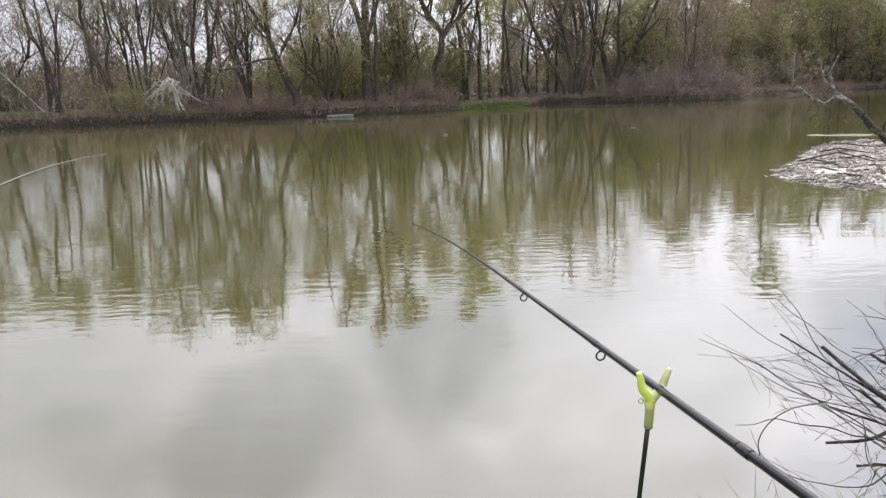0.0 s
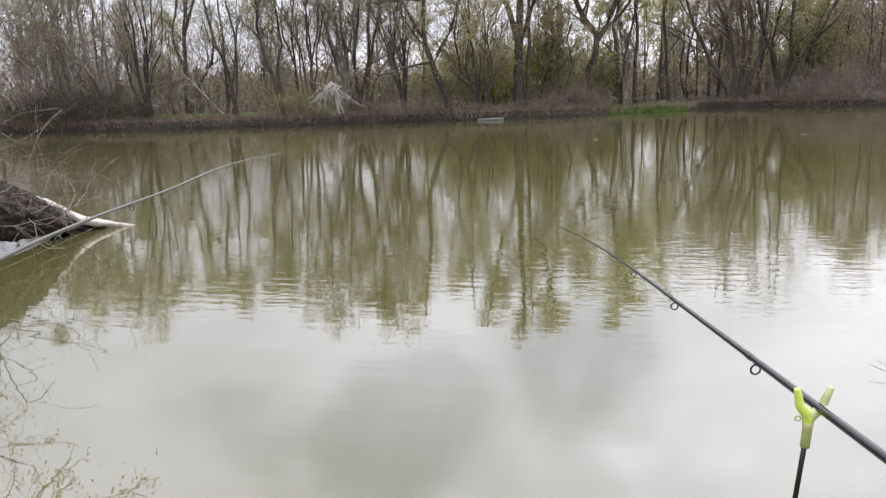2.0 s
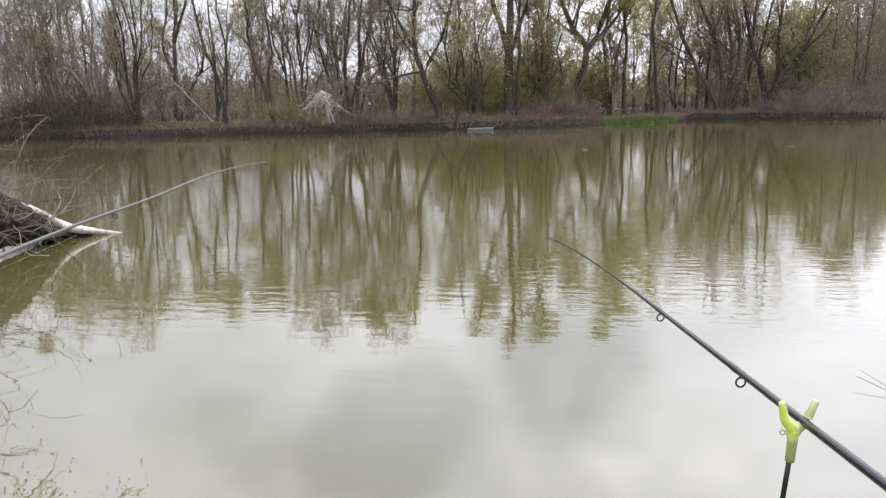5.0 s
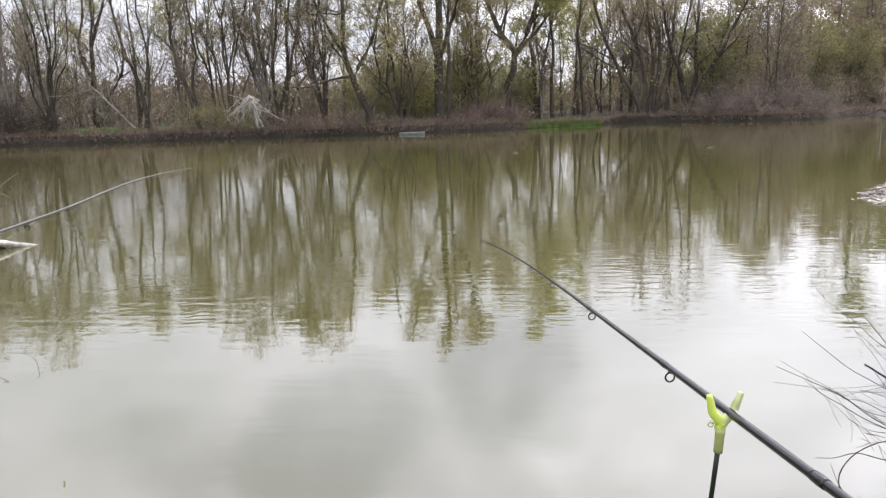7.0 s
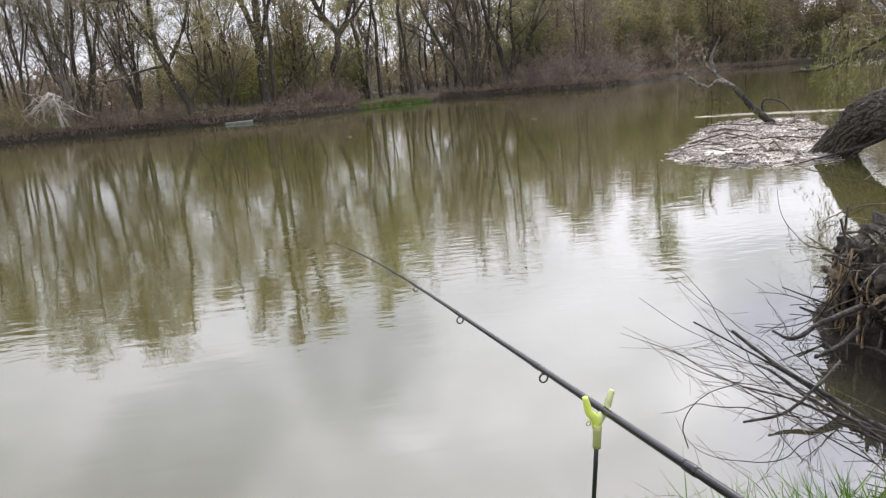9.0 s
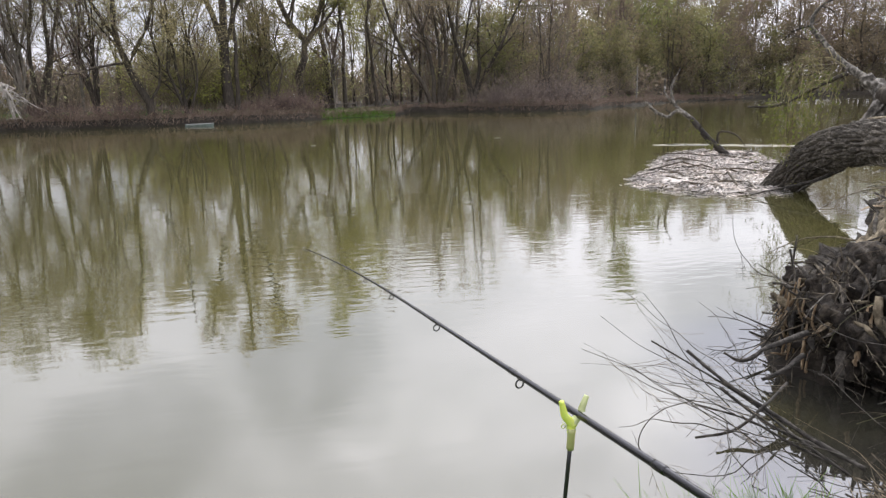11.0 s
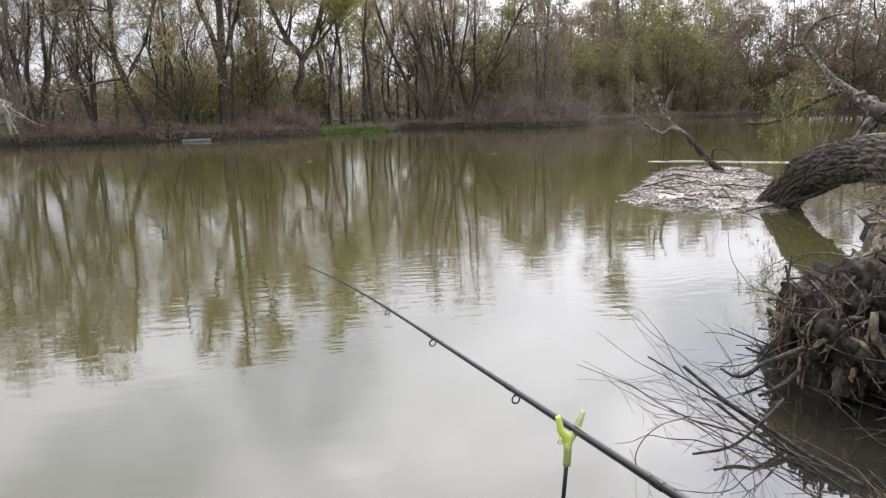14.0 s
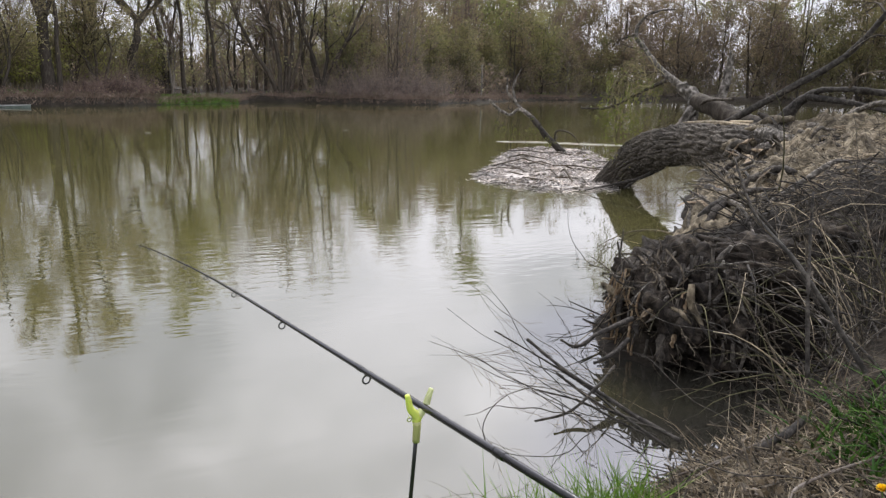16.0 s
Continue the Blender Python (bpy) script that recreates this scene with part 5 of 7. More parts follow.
def second_rod():
    root = new("fishing_rod")
    pts = [(-1.72, 0.2, 0.86), (-1.86, 1.2, 0.915), (-1.92, 1.87, 0.93), (-1.96, 2.05, 0.945), (-2.13, 2.71, 0.965), (-2.22, 3.5, 1.0), (-2.21, 4.09, 1.065), (-2.19, 4.5, 1.085), (-2.18, 4.85, 1.085)]
    line_tube("blank", pts, [0.013, 0.0108, 0.0094, 0.0089, 0.008, 0.0069, 0.0056, 0.0042, 0.0024], 60, 12, M_RODPALE, root, "pale grey carbon blank, bent at the tip")
    for p, s in (((-2.07, 2.47, 0.958), 0.02), ((-2.19, 3.12, 0.98), 0.017), ((-2.222, 3.55, 1.005), 0.014), ((-2.22, 3.9, 1.045), 0.011), ((-2.208, 4.12, 1.067), 0.009), ((-2.195, 4.45, 1.084), 0.007), ((-2.182, 4.82, 1.086), 0.004)):
        rod_ring(root, p, (-0.1, 0.95, 0.05), s * 0.68, s * 0.14 + 0.001, M_RING, 0.012)
    line_tube("line", [(-1.78, 0.3, 0.82), (-2.06, 2.47, 0.918), (-2.19, 3.12, 0.946), (-2.222, 3.55, 0.982), (-2.22, 3.9, 1.026), (-2.195, 4.45, 1.07), (-2.182, 4.82, 1.078)], [0.0004] * 2, 50, 4, M_LINE, root, "pale fishing line running through the guides")
    hold = Vector((0.02, 0.067, 1.452))
    root.matrix_basis = Matrix.Translation(hold * 0.25) @ Matrix.Diagonal((0.75, 0.75, 0.75, 1))
    tagged(root, "grey fishing rod with a bent tip reaching over the water", "fishing rod")


main_rod()
rod_rest()
second_rod()


# ---- rough wood ----
def rough_log(name, pts, radii, rings, sides, amp, mat, parent, label="", seed=0.0, along_scale=5.0, round_scale=2.6, jag=0.0, plates=False):
    """A log with furrowed bark: ridges run along it; jag: broken splinters at the far end; plates: flat bark plates parted by a net of narrow furrows."""
    P = smooth_line(pts, rings)
    R = np.interp(np.linspace(0, 1, rings), np.linspace(0, 1, len(radii)), radii)
    v, q = tubes(P[None], R[None], sides)
    T = unit(np.gradient(P, axis=0))
    s = np.r_[0, np.cumsum(np.linalg.norm(np.diff(P, axis=0), axis=1))]
    v = v.reshape(rings, sides, 3)
    for i in range(rings):
        for j in range(sides):
            a = j / sides * 2 * math.pi
            ca, sa = math.cos(a) * R[i] * round_scale * 6, math.sin(a) * R[i] * round_scale * 6
            n1 = noise.noise(Vector((ca + seed, sa, s[i] * along_scale)))
            n2 = noise.noise(Vector((ca * 2.2, sa * 2.2 + seed, s[i] * along_scale * 2.3)))
            n3 = noise.noise(Vector((ca * 0.25, sa * 0.25, s[i] * 1.3 + seed)))
            if plates:
                w = noise.noise_vector(Vector((ca * 0.6, sa * 0.6, s[i] * 2.5))) * 0.5
                net = min(1.0, abs(noise.noise(Vector((ca + seed + w.x, sa + w.y, s[i] * along_scale + w.z)))) * 3.6)
                chip = min(1.0, abs(noise.noise(Vector((ca * 1.1 + w.y, sa * 1.1, s[i] * along_scale * 3.1 + seed)))) * 5)
                k = amp * (0.75 * net + 0.25 * net * chip - 0.7 + 0.3 * n2) + amp * 0.6 * n3
            else:
                k = amp * (0.5 - abs(n1) * 1.6 + 0.35 * n2) + amp * 1.2 * n3
            v[i, j] += (v[i, j] - P[i]) / max(R[i], 1e-6) * k
            if jag and i > rings - 4:
                v[i, j] += T[i] * jag * (i - rings + 4) / 3 * noise.noise(Vector((ca * 3, sa * 3, seed)))
    v = np.concatenate([v.reshape(-1, 3), P[:1] - T[:1] * R[0] * 0.1, P[-1:] - T[-1:] * R[-1] * 0.3])
    m = rings * sides
    cap = []
    for t in range(0, sides, 2):
        cap.append([m, (t + 2) % sides, t + 1, t])
        cap.append([m + 1, m - sides + t, m - sides + (t + 1) % sides, m - sides + (t + 2) % sides])
    return part(name, np_mesh(name, v, np.concatenate([q, np.array(cap)]), mat), parent, label)


def twig_cloud(rng, lines, r0, per, levels=2, ratio=0.45, up=0.0, droop=0.05, angle=42, rmin=0.0016, wob=0.18):
    P = np.array([smooth_line(p, 8) for p in lines])
    R = np.linspace(1, 0.35, 8)[None] * np.full((len(P), 1), r0)
    pairs, last = [], (P, R)
    for _ in range(levels):
        last = grow(rng, *last, per, 0.15, 1, angle, ratio, 5, up, droop, wob, 0.6, rmin)
        pairs.append(tubes(*last, 3))
    return joined(*pairs), last[0]


# ---- the fallen willow on the right bank ----
SOCKETS = ((6.36, 6.2, 0.84, 0.14), (6.24, 5.68, 0.85, 0.13), (6.1, 5.14, 0.84, 0.14), (6.0, 4.77, 0.96, 0.11), (5.98, 4.64, 0.68, 0.13), (5.9, 4.36, 0.7, 0.14), (6.3, 5.76, 0.55, 0.1))


def burls(root, rng):
    """Gnarled root flare at the torn end, and strips of bark on the trunk."""
    ax = [Vector((6.86, 6.8, 0.86)), Vector((6.72, 5.8, 0.84)), Vector((6.5, 4.9, 0.72))]
    for k in range(26):
        s = rng.uniform(0.1, 1.1)
        c = ax[0].lerp(ax[1], s * 2) if s < 0.5 else ax[1].lerp(ax[2], s * 2 - 1)
        a = rng.uniform(-0.4, 3.3)
        rad = 0.3 + 0.1 * s
        side = Vector((math.cos(a) * -0.95, math.cos(a) * 0.2, math.sin(a)))
        p = c + side * rad
        d = Vector((-0.2, -1.0, rng.normal(-0.1, 0.25))) * rng.uniform(0.15, 0.4)
        w = rng.uniform(0.03, 0.085)
        rough_log("burl", [p - d, p + side * rng.uniform(0, 0.06), p + d], [w * 0.5, w, w * 0.4], 18, 12, w * 0.45, (M_TANEARTH, M_SOIL, M_WEATHER, M_TRUNK)[k % 4], root, "gnarled torn root", float(k), 7, 5)
    for k in range(18):
        t = rng.uniform(0, 1)
        x, y = 3.9 + 2.7 * t + rng.normal(0, 0.3), 4.1 + 1.7 * t + rng.normal(0, 0.4)
        h = math.atan2(1.7, 2.7) + rng.normal(0, 0.7)
        L, w = rng.uniform(0.15, 0.5), rng.uniform(0.012, 0.045)
        pts = []
        for s in (-1, -0.3, 0.4, 1):
            px, py = x + math.cos(h) * L * s + rng.normal(0, 0.03), y + math.sin(h) * L * s + rng.normal(0, 0.03)
            if shore_distance(np.array([px]), np.array([py]))[0] < 0.15:
                break
            pts.append(Vector((px, py, ground_z(px, py) + 0.1 + rng.uniform(-0.02, 0.06) - 0.08 * (abs(s) == 1))))
        if len(pts) == 4:
            rough_log("torn_root", pts, [w * 0.5, w, w * 0.9, w * 0.4], 22, 9, w * 0.45, (M_TRUNK, M_LIMB, M_WEATHER, M_SOIL)[k % 4], root, "", float(k) + 50, 7, 5)
    # arched stumps of snapped roots; a dark lump paints the shade in each hollow
    for k, (x, y, z, r) in enumerate(SOCKETS):
        c = Vector((x, y, z))
        side, out = Vector((0.25, -0.95, 0)), Vector((-0.95, -0.25, 0.1))
        arc = [c + side * math.cos(a) * r * 1.25 + Vector((0, 0, math.sin(a) * r)) + out * 0.05 * math.sin(a * 2 + k) for a in (-0.35, 0.4, 1.1, 1.8, 2.5, 3.4)]
        rough_log("root_socket", arc, [r * 0.16, r * 0.3, r * 0.36, r * 0.34, r * 0.28, r * 0.14], 36, 14, r * 0.16, (M_TRUNK, M_WEATHER, M_TANEARTH)[k % 3], root, "arched stump of a snapped root", k * 1.7, 9, 6)
        rough_log("root_socket", [c - out * 0.22, c - out * 0.1, c - out * 0.02], [r * 0.5, r * 0.95, r * 0.6], 16, 14, r * 0.25, M_SOIL, root, "soil lump coloured dark for the shade in a root hollow", k * 2.9, 8, 6)
        for j in range(4):
            p = c + side * rng.normal(0, r * 1.3) + Vector((0, 0, rng.uniform(-0.1, r * 1.2))) + out * rng.uniform(0, 0.06)
            d = Vector((rng.normal(0, 0.1), rng.normal(-0.2, 0.2), rng.normal(0, 0.12)))
            w = rng.uniform(0.012, 0.03)
            rough_log("splinter", [p - d * 0.5, p, p + d * 0.5], [w * 0.3, w, w * 0.2], 10, 6, w * 0.4, M_SPLINTER, root, "pale torn splinter", k + j * 0.7, 8, 6, 0.03)
    for k in range(6):
        u = rng.uniform(0, 0.6)
        p = Vector((7.0 + rng.uniform(-0.12, 0.15), 8.0 - u, 1.1 + rng.uniform(-0.04, 0.03)))
        q = Vector((6.85 + rng.uniform(-0.15, 0.15), 6.6 - u, 1.17 + rng.uniform(-0.04, 0.04)))
        rough_log("bark_strip", [p, p.lerp(q, 0.5) + Vector((0, 0, 0.02)), q], [0.012, 0.022, 0.014], 40, 8, 0.008, M_WEATHER if k % 2 else M_STRAW, root, "pale peeling bark strip", k * 3.0, 7, 5)


def fallen_willow():
    root = new("fallen_tree")
    rng = np.random.default_rng(101)
    rough_log("trunk", [(7.08, 10.0, -0.45), (7.2, 9.5, 0.16), (7.15, 8.9, 0.56), (7.02, 7.95, 0.8), (6.86, 6.8, 0.86), (6.72, 5.8, 0.84), (6.5, 4.9, 0.72)],
              [0.26, 0.265, 0.275, 0.28, 0.29, 0.34, 0.4], 340, 170, 0.06, M_TRUNK, root, "thick trunk with deeply furrowed grey-brown bark", 3.0, 3.4, 2.5, plates=True)
    burls(root, rng)
    limb = [(7.1, 8.1, 0.85), (7.3, 8.03, 1.2), (7.4, 8.1, 1.42), (7.38, 8.4, 1.62), (7.32, 8.74, 1.83), (7.22, 9.08, 2.16), (7.16, 9.26, 2.39), (7.3, 9.27, 2.65), (7.46, 9.15, 2.75), (7.64, 8.99, 2.77)]
    rough_log("limb", limb[:4], [0.15, 0.115, 0.09, 0.06], 110, 60, 0.05, M_DEADMIX, root, "grey limb rising from the trunk", 7.0)
    rough_log("limb", limb[2:], [0.065, 0.052, 0.042, 0.036, 0.03, 0.024, 0.018, 0.01], 110, 16, 0.019, M_WEATHER, root, "pale peeling dead limb", 8.0)
    rough_log("snag", [(7.5, 7.8, 1.25), (7.53, 7.73, 1.6), (7.57, 7.69, 2.0)], [0.055, 0.048, 0.032], 60, 26, 0.03, M_DEADMIX, root, "broken pale splintered stub", 9.0, 7, 5, jag=0.22)
    rough_log("limb", [(7.38, 8.05, 1.4), (7.36, 7.7, 1.35), (7.33, 7.36, 1.24), (7.01, 6.24, 1.14)], [0.13, 0.13, 0.11, 0.07], 40, 18, 0.014, M_BARK, root, "dark limb lying along the trunk", 10.0)
    for pts, r, mat in (
        ([(6.89, 7.1, 1.1), (7.15, 6.83, 1.34), (7.36, 6.45, 1.61), (7.63, 5.96, 2.02), (7.74, 5.64, 2.45), (7.85, 5.45, 2.95)], (0.042, 0.04, 0.037, 0.032, 0.025, 0.016), M_LIMB),
        ([(6.88, 6.24, 1.1), (7.0, 6.1, 1.36), (7.06, 5.87, 1.56), (7.1, 5.49, 1.6), (7.24, 4.95, 1.55)], (0.065, 0.052, 0.038, 0.026, 0.018), M_LIMB),
        ([(7.02, 5.91, 1.52), (7.08, 5.52, 1.48), (7.26, 4.92, 1.35)], (0.035, 0.03, 0.02), M_LIMB),
        ([(6.72, 5.4, 1.15), (6.89, 5.11, 1.43), (7.0, 4.77, 1.5), (7.1, 4.4, 1.5)], (0.034, 0.028, 0.022, 0.014), M_WEATHER),
        ([(7.38, 8.0, 1.3), (7.2, 7.7, 1.42), (7.1, 7.1, 1.46)], (0.03, 0.025, 0.012), M_BARK),
        ([(7.26, 8.6, 1.7), (7.0, 8.9, 1.5), (6.7, 9.2, 1.28), (6.4, 9.5, 1.25)], (0.03, 0.022, 0.015, 0.008), M_BARK),
        ([(7.3, 8.5, 0.42), (6.95, 8.6, 0.25), (6.59, 8.7, 0.16), (6.22, 9.0, 0.03)], (0.028, 0.024, 0.018, 0.01), M_LIMB),
        ([(7.3, 8.6, 0.4), (7.0, 8.75, 0.2), (6.8, 8.8, 0.06)], (0.022, 0.018, 0.01), M_LIMB),
    ):
        rough_log("branch", pts, r, 50, 10, r[0] * 0.35, mat, root, "", r[0] * 900, 6, 5)
    lines = [[(7.22, 9.08, 2.16), (7.0, 9.2, 2.2), (6.8, 9.3, 2.3)], [(7.32, 8.74, 1.83), (7.0, 9.0, 1.8), (6.75, 9.2, 1.7)], [(7.16, 9.26, 2.39), (6.95, 9.4, 2.3), (6.9, 9.5, 2.2)],
             [(7.3, 9.27, 2.65), (7.5, 9.3, 2.6), (7.6, 9.3, 2.5)], [(7.74, 5.64, 2.45), (7.9, 5.9, 2.6), (8.0, 6.2, 2.6)], [(7.63, 5.96, 2.02), (7.5, 5.5, 2.2), (7.5, 5.2, 2.1)], [(7.1, 5.49, 1.6), (7.0, 5.3, 1.75), (7.0, 5.0, 1.8)]]
    pair, ends = twig_cloud(rng, lines, 0.014, 5, 2, 0.5, 0.1, 0.03)
    P = np.array([smooth_line(p, 8) for p in lines]); R = np.linspace(0.016, 0.006, 8)[None] * np.ones((len(P), 1))
    tagged(part("twigwork", np_mesh("twigwork", *joined(tubes(P, R, 5), pair), M_DRYTWIG, False), root), kind="stuff")
    # living withes that hang from the limb, in young leaf
    withes = []
    for k in range(22):
        s = rng.uniform(0, 1)
        a = np.array((7.36, 8.5, 1.72)) * (1 - s) + np.array((6.98, 8.95, 1.75)) * s + rng.normal(0, 0.12, 3)
        ln = rng.uniform(0.5, 1.3)
        withes.append([a, a + rng.normal(0, 0.1, 3) + [-0.1, 0.12, 0.12], a + rng.normal(0, 0.12, 3) + [-0.2, 0.25, -ln * 0.5], a + rng.normal(0, 0.1, 3) + [-0.22, 0.3, -ln]])
    pair, ends = twig_cloud(rng, withes, 0.006, 4, 1, 0.4, -0.1, 0.2)
    P = np.array([smooth_line(p, 8) for p in withes]); R = np.linspace(0.005, 0.002, 8)[None] * np.ones((len(P), 1))
    tagged(part("hanging_growth", np_mesh("hanging_growth", *joined(tubes(P, R, 4), pair), M_TWIG_OLIVE, False), root), kind="stuff")
    tagged(part("foliage", np_mesh("foliage", *leaves_on(rng, ends, 1200, 0.02, 0.06, 0.8, 2.2), M_LEAF_NEAR, False), root), kind="stuff")
    tagged(root, "huge fallen willow with furrowed bark arching into the pond", "fallen tree")


def drowned_branch():
    root = new("drowned_branch")
    rng = np.random.default_rng(102)
    rough_log("stem", [(9.75, 14.6, -0.25), (9.57, 14.67, -0.04), (9.03, 14.77, 0.44), (8.67, 14.87, 0.87)], [0.085, 0.08, 0.068, 0.055], 50, 18, 0.016, M_LIMB, root, "dark leaning stem")
    for pts, r in (([(8.67, 14.87, 0.87), (8.4, 14.98, 0.99), (8.21, 15.02, 1.01), (7.92, 15.07, 1.06), (7.64, 15.1, 1.25)], (0.05, 0.036, 0.032, 0.026, 0.01)),
                   ([(8.65, 14.89, 0.9), (8.33, 15.07, 1.22), (8.1, 15.2, 1.42), (8.06, 15.22, 1.61), (8.14, 15.17, 1.75)], (0.038, 0.032, 0.025, 0.02, 0.008)),
                   ([(8.33, 15.07, 1.22), (8.27, 15.1, 1.55), (8.42, 15.02, 1.99)], (0.025, 0.02, 0.007))):
        kink = [Vector(p) + Vector(rng.normal(0, 0.055, 3)) * (0 < i < len(pts) - 1) for i, p in enumerate(pts)]
        rough_log("bough", kink, [q * 0.95 + 0.006 for q in r], 44, 10, r[0] * 0.35, M_DEADMIX, root, "weathered grey-brown bough", r[0] * 700, 5, 4)
    for p, q in (((8.21, 15.02, 1.01), (8.1, 14.96, 1.16)), ((7.92, 15.07, 1.06), (7.86, 15.0, 0.9)), ((8.1, 15.2, 1.42), (8.0, 15.18, 1.5)), ((8.27, 15.1, 1.55), (8.36, 15.06, 1.66)), ((8.9, 14.8, 0.6), (8.82, 14.7, 0.78)), ((9.2, 14.74, 0.3), (9.34, 14.66, 0.44))):
        line_tube("spur", [Vector(p), Vector(p).lerp(Vector(q), 0.5) + Vector(rng.normal(0, 0.02, 3)), Vector(q)], [0.018, 0.013, 0.006], 8, 6, M_WEATHER, root, "short broken spur")
    line_tube("bough", [(9.3, 14.72, 0.14), (9.26, 14.63, 0.55), (9.5, 14.36, 0.5), (9.65, 14.2, 0.25)], (0.03, 0.025, 0.02, 0.008), 20, 6, M_BARK, root)
    lines = [[(8.4, 14.98, 0.99), (8.3, 14.9, 0.7), (8.25, 14.85, 0.4)], [(7.9, 15.07, 1.06), (7.85, 15.0, 0.8), (7.8, 14.95, 0.5)], [(8.67, 14.87, 0.87), (8.5, 14.7, 0.7), (8.4, 14.6, 0.35)], [(9.26, 14.63, 0.55), (9.0, 14.5, 0.5), (8.9, 14.4, 0.3)],
             [(8.1, 15.05, 1.02), (8.0, 14.95, 0.75), (8.05, 14.9, 0.45)]]
    pair, ends = twig_cloud(rng, lines, 0.012, 5, 2, 0.5, -0.1, 0.12, rmin=0.003)
    tagged(part("twigwork", np_mesh("twigwork", *pair, M_DRYTWIG, False), root), kind="stuff")
    tagged(part("foliage", np_mesh("foliage", *leaves_on(rng, ends, 200, 0.022, 0.05, 0.8, 2.2), M_LEAF_NEAR, False), root), kind="stuff")
    tagged(root, "weathered dead branch standing out of the water", "branch")


fallen_willow()
drowned_branch()


# ---- floating debris ----
MAT = np.array([(5.25, 10.75), (5.55, 9.7), (5.95, 9.1), (6.7, 9.15), (7.3, 9.6), (8.4, 11.2), (9.4, 12.8), (10.4, 15.2), (9.8, 16.2), (8.6, 15.5), (7.4, 13.9), (6.6, 12.6), (6.0, 11.9)])


def in_mat(xy, grow_by=1.0):
    c = MAT.mean(0)
    p = (xy - c) / grow_by + c
    inside = np.zeros(len(p), bool)
    for a, b in zip(MAT, np.roll(MAT, -1, 0)):
        inside ^= ((a[1] > p[:, 1]) != (b[1] > p[:, 1])) & (p[:, 0] < (b[0] - a[0]) * (p[:, 1] - a[1]) / (b[1] - a[1] + 1e-9) + a[0])
    return inside


def sticks(rng, xy, z, lengths, radius, tilt=0.08, sides=4, head=None):
    n = len(xy)
    a = rng.uniform(0, 6.28, n) if head is None else rng.normal(head, 0.6, n)
    d = unit(np.c_[np.cos(a), np.sin(a), rng.normal(0, tilt, n)])
    ln = rng.uniform(*lengths, n)[:, None]
    c = np.c_[xy, z]
    bend = rng.normal(0, 0.06, (n, 3)) * ln
    P = np.stack([c - d * ln / 2, c + bend, c + d * ln / 2], 1)
    R = (rng.uniform(0.5, 1.3, n) * radius)[:, None] * np.array([[1, 0.9, 0.5]])
    return tubes(P, R, sides)


def debris_raft():
    rng = np.random.default_rng(111)
    root = new("debris_raft")
    xy = scatter(rng, 5, 10.8, 8.8, 16.4, 9000)
    keep = in_mat(xy) & (lumps(xy[:, 0], xy[:, 1], 2.5, 9) > -0.75)
    xy = xy[keep]
    z = 0.012 + 0.05 * rng.random(len(xy)) * (0.5 + 0.5 * lumps(xy[:, 0], xy[:, 1], 1.8, 8))
    patch = lumps(xy[:, 0], xy[:, 1], 4.5, 19) + rng.normal(0, 0.5, len(xy))
    for pick, mat, label in ((patch > -0.3, M_REED, "bleached broken reeds"), ((patch <= -0.3) & (patch > -0.7), M_LITTER, "tan broken reeds"), (patch <= -0.7, M_DRYTWIG, "dark rotting twigs")):
        v, q = sticks(rng, xy[pick], np.abs(z[pick]), (0.06, 0.36), 0.0075, 0.05, 4, 0.35)
        tagged(part("reeds", np_mesh("reeds", v, q, mat, False), root, label), kind="stuff")
    fl = xy[rng.random(len(xy)) < 0.6]
    base = np.c_[fl, 0.02 + 0.05 * rng.random(len(fl))]
    v, q = leaves_on(rng, np.stack([base, base + 0.02], 1), 5200, 0.038, 0.02, 0.0, 1.8)
    v[:, 2] = 0.01 + np.abs(v[:, 2]) * 0.5
    tagged(part("bark_litter", np_mesh("bark_litter", v, q, M_REED, False), root, "curled bark flakes and dead leaves"), kind="stuff")
    edge = scatter(rng, 4.8, 11, 8.6, 16.6, 5000)
    edge = edge[in_mat(edge, 1.1) & ~in_mat(edge, 0.97)][:500]
    tagged(part("reeds", np_mesh("reeds", *sticks(rng, edge, np.full(len(edge), 0.006), (0.1, 0.4), 0.006, 0.01), M_REED, False), root, "stray reeds at the rim"), kind="stuff")
    big = scatter(rng, 5.4, 10, 9.2, 15.5, 200); big = big[in_mat(big, 0.9)][:34]
    for p in big:
        part("drift_stick", np_mesh("drift_stick", *sticks(rng, p[None], np.array([0.05]), (0.5, 1.4), 0.016, 0.06, 6), M_DRYTWIG, False), root, "dark drift stick")
    # matted base just over the water
    gx, gy = np.arange(5, 10.9, 0.12), np.arange(8.8, 16.5, 0.12)
    X, Y = np.meshgrid(gx, gy, indexing="ij")
    ins = in_mat(np.c_[X.ravel(), Y.ravel()], 0.97).reshape(X.shape)
    Z = 0.006 + 0.03 * np.abs(lumps(X, Y, 2.4, 10))
    idx = np.arange(X.size).reshape(X.shape)
    ok = ins[:-1, :-1] & ins[1:, :-1] & ins[1:, 1:] & ins[:-1, 1:]
    q = np.stack([idx[:-1, :-1], idx[1:, :-1], idx[1:, 1:], idx[:-1, 1:]], -1)[ok]
    part("mat", np_mesh("mat", np.stack([X, Y, Z], -1).reshape(-1, 3), q, M_REED), root, "matted drift of rotting stalks")
    tagged(root, "floating raft of bleached broken reeds and sticks", "debris")


